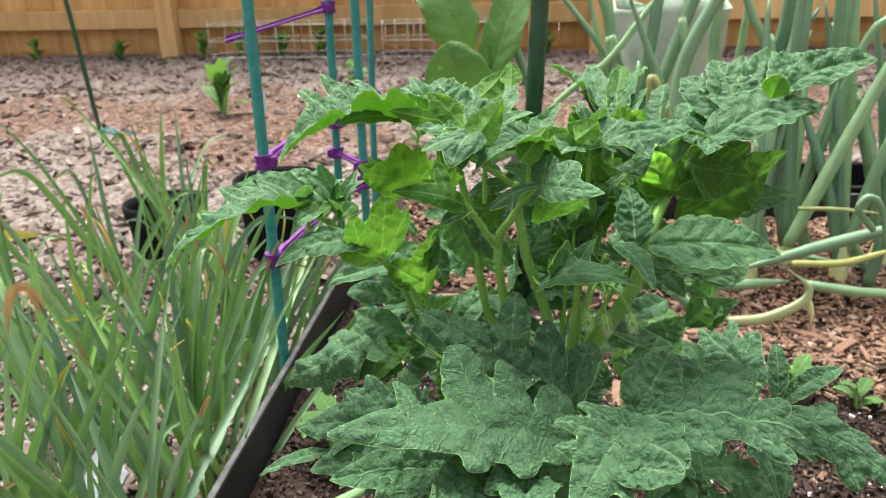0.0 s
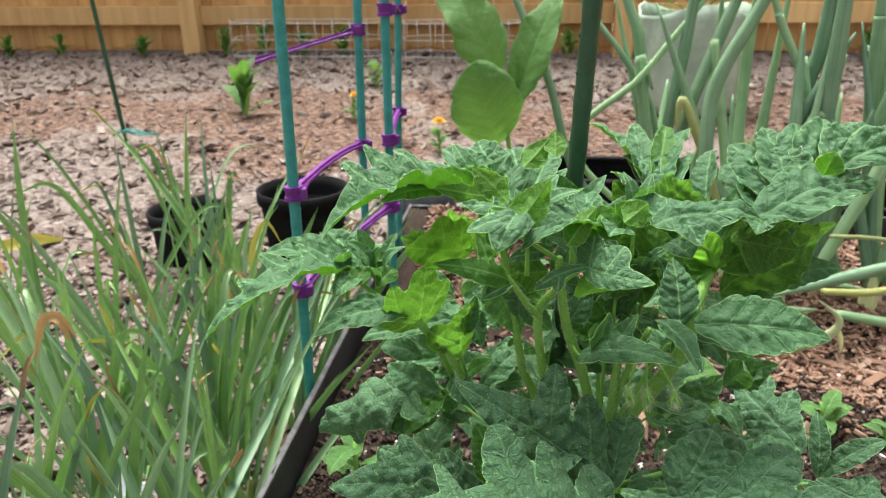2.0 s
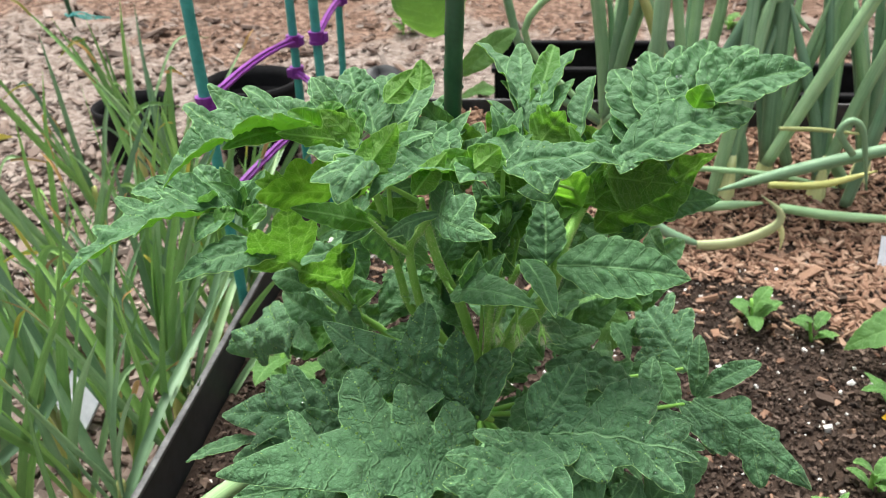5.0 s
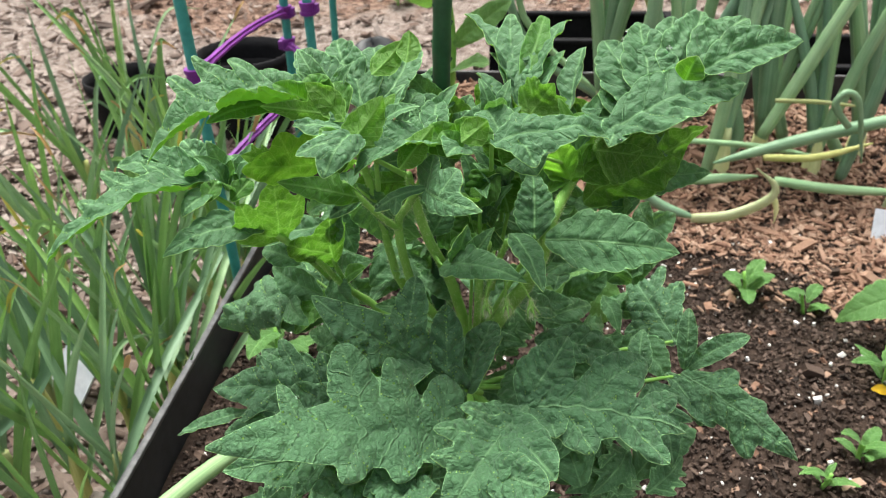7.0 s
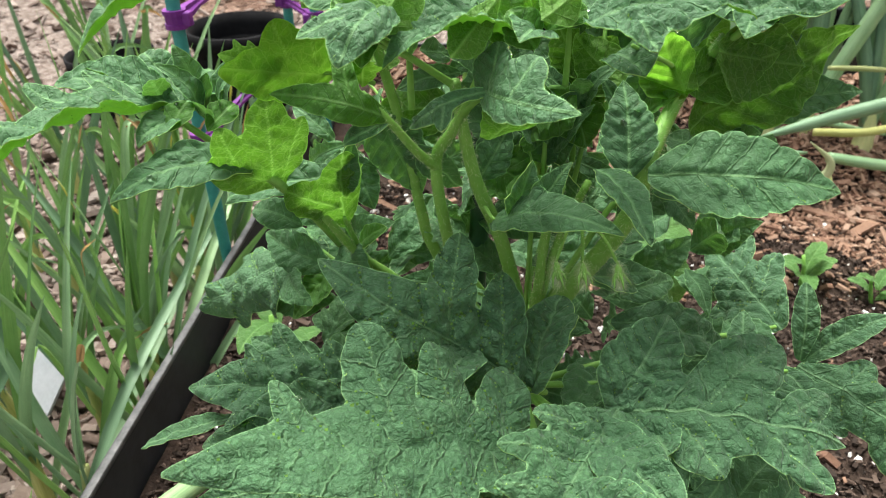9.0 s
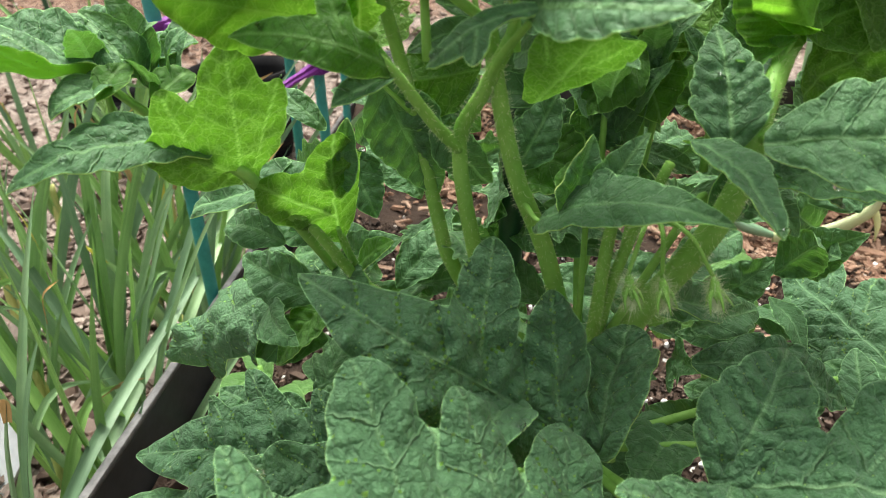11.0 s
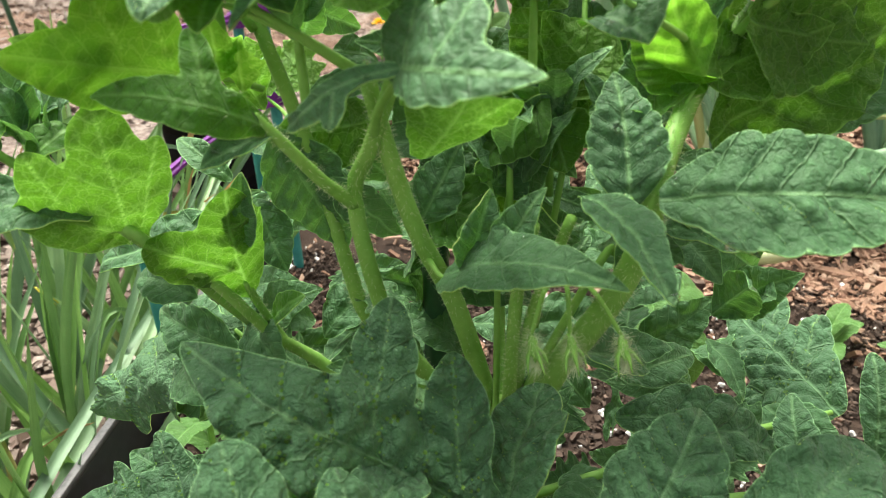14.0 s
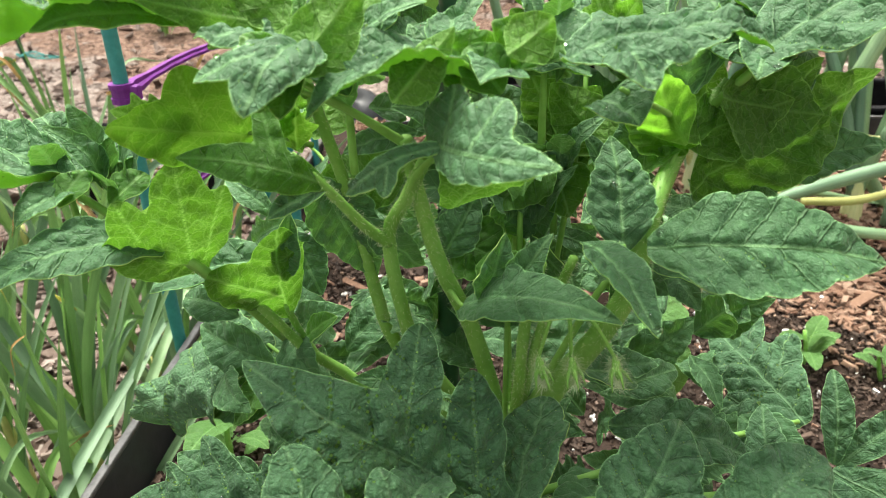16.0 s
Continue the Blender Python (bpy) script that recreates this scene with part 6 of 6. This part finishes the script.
onion_leaf(onion_e, [(0.502, 0.760, 0.218), (0.492, 0.760, 0.314), (0.489, 0.760, 0.344)], 0.0112, onion_green)
onion_leaf(onion_d, [(0.425, 0.800, 0.187), (0.422, 0.800, 0.256), (0.420, 0.800, 0.313)], 0.0112, onion_green)
onion_leaf(onion_a, [(0.328, 0.800, 0.194), (0.335, 0.800, 0.272), (0.337, 0.800, 0.313)], 0.0083, onion_green)
onion_leaf(onion_a, [(0.254, 0.840, 0.181), (0.261, 0.840, 0.253), (0.261, 0.840, 0.313)], 0.0075, onion_green)
onion_leaf(onion_b, [(0.388, 0.720, 0.069), (0.361, 0.720, 0.160), (0.358, 0.720, 0.236)], 0.0090, onion_green)
onion_leaf(onion_d, [(0.462, 0.740, 0.062), (0.423, 0.740, 0.162), (0.400, 0.740, 0.231)], 0.0090, onion_green)
onion_leaf(onion_b, [(0.344, 0.700, 0.005), (0.353, 0.700, 0.137), (0.347, 0.700, 0.245)], 0.0090, onion_green)
onion_leaf(onion_e, [(0.538, 0.680, 0.022), (0.549, 0.680, 0.150), (0.552, 0.680, 0.231)], 0.0090, onion_green)
onion_leaf(onion_f, [(0.589, 0.720, -0.018), (0.507, 0.720, 0.096), (0.454, 0.720, 0.175)], 0.0080, onion_green)
onion_leaf(onion_a, [(0.320, 0.760, 0.078), (0.267, 0.760, 0.198), (0.237, 0.760, 0.267)], 0.0075, onion_green)

rng = random.Random(52)
for plant in (onion_a, onion_b, onion_d, onion_e, onion_f, onion_f, onion_g):
    for k in range(4):
        px, py, pz = plant.location
        lean, back = rng.uniform(-0.10, 0.13), rng.uniform(-0.02, 0.08)
        tall = rng.uniform(0.26, 0.44)
        pts = [(px, py, pz + 0.03), (px + lean * 0.35, py + back * 0.4, pz + tall * 0.5), (px + lean, py + back, pz + tall)]
        if rng.random() < 0.3:
            pts.append((px + lean * 1.6 + 0.05, py + back, pz + tall * 0.86))
        onion_leaf(plant, pts, rng.uniform(0.005, 0.0095), rng.choice((onion_green, onion_green, onion_green, onion_yellow)) if k == 3 else onion_green, False)
onion_c = onion_base(0.595, 0.620)
onion_leaf(onion_c, [(0.595, 0.620, 0.156), (0.444, 0.620, 0.112), (0.328, 0.620, 0.072)], 0.0080, onion_green, False)
onion_leaf(onion_c, [(0.217, 0.620, 0.057), (0.300, 0.620, 0.046), (0.395, 0.620, 0.053)], 0.0075, onion_green, False)
onion_leaf(onion_c, [(0.200, 0.560, 0.073), (0.251, 0.560, 0.035), (0.306, 0.560, 0.014)], 0.0065, onion_green, False)
onion_leaf(onion_c, [(0.296, 0.560, 0.014), (0.347, 0.560, 0.021), (0.392, 0.560, 0.046), (0.398, 0.560, 0.070), (0.368, 0.560, 0.096)], 0.0075, onion_pale, False)
onion_leaf(onion_c, [(0.400, 0.565, 0.054), (0.410, 0.565, 0.031), (0.412, 0.565, 0.008)], 0.0040, onion_pale, False)
onion_leaf(onion_c, [(0.412, 0.600, 0.057), (0.493, 0.600, 0.046), (0.609, 0.600, 0.043)], 0.0065, onion_green, False)
onion_leaf(onion_c, [(0.268, 0.660, 0.090), (0.400, 0.660, 0.081), (0.510, 0.660, 0.061)], 0.0040, onion_green, False)
onion_leaf(onion_c, [(0.488, 0.600, 0.140), (0.463, 0.600, 0.170), (0.473, 0.600, 0.188), (0.493, 0.600, 0.170), (0.520, 0.600, 0.087)], 0.0045, onion_green, False)
onion_leaf(onion_c, [(0.408, 0.660, 0.152), (0.463, 0.660, 0.151), (0.526, 0.660, 0.145)], 0.0030, onion_yellow, False)
onion_leaf(onion_c, [(0.404, 0.640, 0.073), (0.475, 0.640, 0.075), (0.547, 0.640, 0.099)], 0.0050, onion_yellow, False)


# ---- pots behind the bed ----
def pot(x, y, radius, height, mat, label, name="plant_pot"):
    z = rolling(x, y)
    p = thing(name, (x, y, z), label, "plant pot", "pots behind the bed")
    prof = ((0.80, 0.0), (0.84, 0.02), (0.97, height - 0.025), (1.04, height - 0.024), (1.05, height), (1.00, height + 0.001), (0.97, height - 0.02), (0.87, height - 0.14))
    verts = [(radius * r * math.cos(k / 18 * math.pi), radius * r * math.sin(k / 18 * math.pi), h) for r, h in prof for k in range(36)]
    faces = [(j * 36 + k, j * 36 + (k + 1) % 36, (j + 1) * 36 + (k + 1) % 36, (j + 1) * 36 + k) for j in range(len(prof) - 1) for k in range(36)]
    mesh_object("wall", verts, faces, mat, p, True)
    soil = [(0, 0, height - 0.125)] + [(math.cos(k / 18 * math.pi) * radius * 0.91, math.sin(k / 18 * math.pi) * radius * 0.88, height - 0.13) for k in range(36)]
    mesh_object("soil", soil, [(0, i, i % 36 + 1) for i in range(1, 37)], bed_soil, p, True)
    return p


pot(-0.48, 0.98, 0.088, 0.165, black_plastic, "black plastic nursery pot on the mulch")
pot(-0.73, 0.97, 0.075, 0.12, black_plastic, "black plastic nursery pot on the mulch")


def trough(x, y, long, deep, top, label):
    """An open black planter with a rolled rim, ribbed walls and soil low inside."""
    z = rolling(x, y)
    t = thing("planter_trough", (x, y, z), label, "planter", "pots behind the bed")
    high = top - z
    for w, c, size in (("front_wall", (0, -deep / 2, high / 2), (long, 0.006, high)), ("back_wall", (0, deep / 2, high / 2), (long, 0.006, high)),
                       ("end_wall", (-long / 2 - 0.003, 0, high / 2), (0.006, deep + 0.006, high)), ("end_wall", (long / 2 + 0.003, 0, high / 2), (0.006, deep + 0.006, high))):
        bm = bmesh.new()
        box(bm, c, size, None, 0.002)
        wall = part(w, bm, black_plastic, t)
        bm = bmesh.new()
        box(bm, (c[0], c[1], high + 0.004), (size[0] + 0.012, size[1] + 0.012, 0.010), None, 0.004)
        part("rim", bm, black_plastic, wall)
    bm = bmesh.new()
    box(bm, (0, 0, high * 0.2), (long - 0.008, deep - 0.008, high * 0.4 - 0.01), None, 0.004)
    part("soil", bm, bed_soil, t, "dark soil")
    return t


trough(0.17, 1.06, 0.34, 0.18, 0.132, "black plastic planter trough standing behind the bed")
trough(0.74, 1.05, 0.40, 0.18, 0.092, "black plastic planter trough standing behind the bed")

heap = thing("fabric_heap", (-0.235, 1.02, rolling(-0.235, 1.02)), "dark grey crumpled heap of landscape fabric", "fabric")
rng = random.Random(4)
hv, hf, ring = [], [], 28
for j in range(12):
    t = j / 11 * math.pi / 2
    for i in range(ring):
        a = 2 * math.pi * i / ring
        k = 1 + 0.10 * math.sin(a * 3 + 1) + 0.05 * math.sin(a * 7 + j * 0.6) + rng.uniform(-0.02, 0.02)
        hv.append((0.072 * math.cos(a) * math.cos(t) ** 0.6 * k, 0.07 * math.sin(a) * math.cos(t) ** 0.6 * k, 0.165 * math.sin(t) * (1 + 0.06 * math.sin(a * 2))))
hf = [(j * ring + i, j * ring + (i + 1) % ring, (j + 1) * ring + (i + 1) % ring, (j + 1) * ring + i) for j in range(11) for i in range(ring)]
mesh_object("cloth", hv, hf, grey_wall, heap)

# pale cloth bag with a leafy pepper plant in it
bag = thing("cloth_grow_bag", (0.53, 2.28, rolling(0.53, 2.28)), "pale green cloth grow bag with a folded top", "grow bag")
verts, faces, ring, rows = [], [], 40, 12
rng = random.Random(3)
for j in range(rows):
    t = j / (rows - 1)
    for i in range(ring):
        a = 2 * math.pi * i / ring
        r = 0.165 + 0.03 * t + 0.010 * math.sin(a * 5 + t * 3) + 0.006 * math.sin(a * 11 - t * 6)
        verts.append((r * math.cos(a), r * math.sin(a), 0.34 * t + (0.02 * math.sin(a * 3) if j == rows - 1 else 0)))
for j in range(rows - 1):
    for i in range(ring):
        a, b = j * ring + i, j * ring + (i + 1) % ring
        faces.append((a, b, b + ring, a + ring))
cloth = mesh_object("cloth", verts, faces, bag_cloth, bag)
cloth.modifiers.new("thickness", "SOLIDIFY").thickness = 0.006
mesh_object("soil", [(0, 0, 0.29)] + [(0.18 * math.cos(a / 10 * math.pi), 0.18 * math.sin(a / 10 * math.pi), 0.28) for a in range(20)], [(0, i, i % 20 + 1) for i in range(1, 21)], bed_soil, bag)


def leafy(name, x, y, z, height, count, size, mat, label, category, seed, kind="ovate", upright=0.5, wide=0.5):
    """A small plant: stems with leaves set round them."""
    r = random.Random(seed)
    p = thing(name, (x, y, z), label, category)
    for k in range(max(1, count // 7)):
        top = (x + r.uniform(-0.3, 0.3) * height, y + r.uniform(-0.3, 0.3) * height, z + height * 0.8)
        tube("stem", [(x, y, z - 0.005), ((x + top[0]) / 2, (y + top[1]) / 2 + 0.1 * height * r.uniform(-1, 1), z + height * 0.4), top], [0.05 * size + 0.001, 0.03 * size + 0.0008], stem_skin, p, 8, 7, origin=(x, y, z))
    for k in range(count):
        a = k * 2.4 + r.uniform(-0.4, 0.4)
        t = (k + 0.5) / count
        q = np.array((x + 0.12 * height * math.cos(a) * (1 - t), y + 0.12 * height * math.sin(a) * (1 - t), z + height * 0.75 * t))
        el = r.uniform(0.2, 0.9) * upright * 2
        d = np.array((math.cos(a) * math.cos(el), math.sin(a) * math.cos(el), math.sin(el)))
        s = size * r.uniform(0.7, 1.2)
        nrm = np.array((-math.cos(a) * math.sin(el), -math.sin(a) * math.sin(el), math.cos(el)))
        leaflet(p, q, q + d * s, s * wide, nrm, kind, 0.12, 0.2, 0.2, mat, (x, y, z), "leaf", 0.6)
    return p


leafy("pepper_plant", 0.53, 2.28, rolling(0.53, 2.28) + 0.28, 0.42, 26, 0.11, dark_leaf, "leafy dark green pepper plant in a cloth bag", "pepper plant", 21)
leafy("lettuce_seedling", -1.03, 2.07, rolling(-1.03, 2.07), 0.11, 12, 0.13, weed_leaf, "young upright lettuce in the wood chips", "lettuce", 22, "blunt", 0.75, 0.42)
leafy("seedling", -0.66, 2.55, rolling(-0.66, 2.55), 0.10, 8, 0.08, weed_leaf, "small pale seedling in the wood chips", "seedling", 23, "ovate", 0.4)
leafy("seedling", 0.62, 1.75, rolling(0.62, 1.75), 0.04, 6, 0.05, weed_leaf, "small pale seedling in the wood chips", "seedling", 24, "ovate", 0.2)
for i, (x, h) in enumerate(((-3.3, 0.12), (-2.75, 0.10), (-2.45, 0.12), (-2.0, 0.10), (-1.55, 0.16), (-1.35, 0.18), (-1.15, 0.15), (-0.95, 0.14), (-0.3, 0.12), (0.15, 0.14), (0.9, 0.16), (1.5, 0.14))):
    leafy("fence_weed", x, FENCE_Y - 0.12, rolling(x, FENCE_Y - 0.12), h, 14, 0.07, dark_leaf, "low green weed at the foot of the fence", "weed", 40 + i, "ovate", 0.6)
for i, (x, y, h) in enumerate(((-0.625, 2.05, 0.08), (-0.29, 1.70, 0.09))):
    z = rolling(x, y)
    p = leafy("marigold", x, y, z, h, 10, 0.05, weed_leaf, "small marigold with one yellow flower", "marigold", 60 + i, "lobed", 0.4)
    petals, pf = [], []
    for k in range(3):
        for j in range(11):
            a, rr = j / 11 * 6.283 + k * 0.3, 0.019 - 0.005 * k
            b = len(petals)
            c, s = math.cos(a), math.sin(a)
            petals += [(0.002 * c, 0.002 * s, h + 0.004), (rr * c - 0.004 * s, rr * s + 0.004 * c, h + 0.006 + 0.005 * k), (rr * c + 0.004 * s, rr * s - 0.004 * c, h + 0.006 + 0.005 * k), ((rr + 0.002) * c, (rr + 0.002) * s, h + 0.004 + 0.005 * k)]
            pf += [(b, b + 2, b + 3, b + 1)]
    mesh_object("flower", petals, pf, yellow_petal, p, False, None, "yellow flower head")

# eggplant with broad bright leaves
egg = thing("eggplant_seedling", (-0.06, 0.77, 0.0), "young eggplant with broad bright green leaves", "eggplant")
EO = (-0.06, 0.77, 0.0)
tube("stem", [(-0.06, 0.77, -0.01), (-0.058, 0.765, 0.12), (-0.055, 0.755, 0.22), (-0.07, 0.75, 0.33)], [0.006, 0.005, 0.003], stem_skin, egg, 12, 8, origin=EO)
for base, tip, w, nrm, k in (((-0.080, 0.745, 0.262), (-0.112, 0.725, 0.388), 0.125, (0.1, -0.9, 0.3), "blunt"), ((-0.082, 0.765, 0.365), (-0.180, 0.79, 0.52), 0.115, (0.5, -0.7, 0.3), "ovate"),
                             ((-0.050, 0.765, 0.320), (0.015, 0.79, 0.50), 0.090, (-0.5, -0.7, 0.3), "ovate"), ((-0.062, 0.77, 0.30), (-0.045, 0.79, 0.42), 0.036, (0.9, -0.4, 0.2), "ovate"),
                             ((-0.05, 0.75, 0.20), (0.03, 0.73, 0.27), 0.05, (0.1, -0.6, 0.6), "blunt"), ((-0.06, 0.76, 0.15), (0.0, 0.70, 0.19), 0.05, (0, -0.3, 0.9), "blunt")):
    leaflet(egg, base, tip, w, nrm, k, 0.08, 0.15, 0.2, weed_leaf, EO, "leaf", 0.5)

# wire cages by the fence
for cx, w in ((-1.05, 0.62), (-0.35, 0.45)):
    zc = rolling(cx, 2.95)
    cage = thing("wire_cage", (cx, 2.95, zc), "low galvanised wire cage by the fence", "wire cage")
    for h in (0.06, 0.13, 0.20):
        tube("hoop", [(-w / 2, -0.15, h), (w / 2, -0.15, h), (w / 2, 0.1, h), (-w / 2, 0.1, h), (-w / 2, -0.15, h)], [0.002], wire_metal, cage, 40, 5)
    for k in range(9):
        xx = -w / 2 + w * k / 8
        tube("upright", [(xx, -0.15, -0.02), (xx, -0.15, 0.22)], [0.0018], wire_metal, cage, 3, 5)

# weeds and seedlings in the bed
leafy("weed_seedling", 0.33, 0.40, 0.0, 0.045, 6, 0.034, weed_leaf, "bright green weed seedling in the soil", "weed", 71, "blunt", 0.4, 0.6)
leafy("weed_seedling", 0.395, 0.375, 0.0, 0.03, 5, 0.028, weed_leaf, "bright green weed seedling in the soil", "weed", 72, "blunt", 0.3, 0.6)
leafy("weed_seedling", 0.372, 0.15, 0.0, 0.03, 6, 0.03, weed_leaf, "bright green weed seedling in the soil", "weed", 73, "blunt", 0.5, 0.5)
leafy("weed_seedling", 0.33, 0.12, 0.0, 0.02, 5, 0.025, weed_leaf, "bright green weed seedling in the soil", "weed", 74, "ovate", 0.5, 0.4)
leafy("basil_seedling", -0.180, 0.19, 0.03, 0.09, 8, 0.042, weed_leaf, "small bright basil seedling by the bed wall", "basil", 75, "small", 0.25, 0.6)
leafy("weed_seedling", 0.437, 0.252, 0.0, 0.055, 8, 0.045, dark_leaf, "dark green weed seedling with narrow stems in the soil", "weed", 76, "ovate", 0.35, 0.42)
shed = thing("yellow_leaf", (0.422, 0.232, 0.006), "small round yellow leaf lying on the soil", "leaf")
leaflet(shed, (0.414, 0.234, 0.014), (0.430, 0.230, 0.014), 0.013, (0, -0.4, 0.9), "small", 0.1, 0.1, 0.1, yellow_petal, (0.422, 0.232, 0.006), "leaf", 0.3)
bean = thing("bean_seedling", (0.125, 0.21, 0.0), "bean seedling with two smooth bright leaves", "bean")
BO = (0.125, 0.21, 0.0)
tube("stem", [(0.125, 0.21, -0.01), (0.128, 0.20, 0.10), (0.098, 0.155, 0.208)], [0.0025, 0.002], stem_skin, bean, 8, 7, origin=BO)
for base, tip in (((0.097, 0.153, 0.210), (0.076, 0.130, 0.178)), ((0.100, 0.153, 0.210), (0.120, 0.128, 0.172)), ((0.098, 0.157, 0.208), (0.132, 0.175, 0.208))):
    leaflet(bean, base, tip, 0.036, (0, -0.5, 0.85), "blunt", 0.15, 0.1, 0.1, weed_leaf, BO, "leaf", 0.3)
big = thing("squash_seedling", (0.50, 0.32, 0.0), "squash seedling with a large serrated bright leaf", "squash")
BG = (0.50, 0.32, 0.0)
tube("stem", [(0.50, 0.32, -0.01), (0.495, 0.33, 0.04), (0.48, 0.335, 0.06)], [0.003, 0.002], stem_skin, big, 8, 7, origin=BG)
for base, tip in (((0.49, 0.335, 0.065), (0.405, 0.325, 0.03)), ((0.50, 0.33, 0.06), (0.56, 0.30, 0.05))):
    leaflet(big, base, tip, 0.055, (0, -0.35, 0.95), "serrate", 0.15, 0.12, 0.1, weed_leaf, BG, "leaf", 0.4)


# ---- tags and small litter ----
def tag(name, centre, rot, size, label, bars=2):
    t = thing(name, centre, label, "plant tag")
    bm = bmesh.new()
    box(bm, (0, 0, 0), size, None, 0.0006)
    p = part("plate", bm, white_plastic, t)
    t.rotation_euler = rot
    for k in range(bars):
        bm = bmesh.new()
        box(bm, (-size[0] * 0.08 * k, -size[1] * 0.5 - 0.0004, size[2] * (0.2 - 0.25 * k)), (size[0] * 0.6, 0.0006, size[2] * 0.06))
        part("mark", bm, ink, p, "faded writing bar")
    return t


tag("plant_tag", (0.545, 0.545, 0.022), (radians(-30), radians(12), radians(8)), (0.027, 0.0015, 0.042), "blank white plastic plant tag leaning in mulch", 0)
tag("plant_tag", (-0.90, 2.12, 0.07), (radians(-10), 0, radians(10)), (0.018, 0.0015, 0.09), "white plastic tag beside the lettuce", 0)
tag("paper_packet", (-0.50, 0.26, -0.085), (radians(-38), radians(6), radians(-35)), (0.07, 0.003, 0.10), "white seed packet lying under the garlic", 0)
fallen = thing("fallen_leaf", (-1.08, 0.96, rolling(-1.08, 0.96)), "yellowed fallen leaf on the wood chips", "leaf")
blade(fallen, [(-1.14, 0.93, rolling(-1.08, 0.96) + 0.02), (-1.08, 0.96, rolling(-1.08, 0.96) + 0.028), (-1.03, 0.99, rolling(-1.08, 0.96) + 0.018)], 0.03, garlic_yellow, tuple(fallen.location))

# onion leaf lying by the plant foot
lying = thing("fallen_onion_leaf", (-0.10, -0.05, 0.10), "thick onion leaf lying against the bed wall", "onion leaf")
tube("onion_leaf", [(-0.135, 0.125, 0.062), (-0.160, 0.065, 0.085), (-0.184, 0.006, 0.108), (-0.215, -0.075, 0.125), (-0.245, -0.14, 0.128)], [0.004, 0.0062, 0.0068, 0.007, 0.006], garlic_grey, lying, 14, 12, origin=(-0.10, -0.05, 0.10))

# rain drops resting on the tomato leaves
water, wnt, wb = material("water", (1.0, 1.0, 1.0), 0.02, 0.5)
wb.inputs["Transmission Weight"].default_value, wb.inputs["IOR"].default_value = 1.0, 1.33
rng = random.Random(91)
dv, df = [], []
for _ in range(150):
    P, N, F = SKIN[rng.randrange(len(SKIN))]
    rows = np.flatnonzero(F < 0.0025) if rng.random() < 0.6 else np.arange(len(P))
    i = int(rows[rng.randrange(len(rows))])
    c, n = P[i], N[i]
    if n[2] < 0.2:
        continue
    s = np.cross(n, (0.3, 0.9, 0.1))
    s = s / np.linalg.norm(s)
    w = np.cross(n, s)
    r = 0.0005 + 0.0010 * rng.random() ** 2
    b = len(dv)
    for ring, (q, h) in enumerate(((0.8, -0.15), (1.0, 0.15), (0.86, 0.55), (0.5, 0.85))):
        dv += [c + (s * math.cos(a * 0.6283) + w * math.sin(a * 0.6283)) * r * q + n * r * h for a in range(10)]
        if ring:
            df += [(b + (ring - 1) * 10 + a, b + (ring - 1) * 10 + (a + 1) % 10, b + ring * 10 + (a + 1) % 10, b + ring * 10 + a) for a in range(10)]
    dv += [c + n * r * 0.95, c - n * r * 0.15]
    df += [(b + 30 + a, b + 30 + (a + 1) % 10, b + 40) for a in range(10)] + [(b + (a + 1) % 10, b + a, b + 41) for a in range(10)]
drops = mesh_object("water_drops", dv, df, water, None, True)
tagged(drops, "clear rain drops beaded on the tomato leaves", "water drops", kind="stuff")
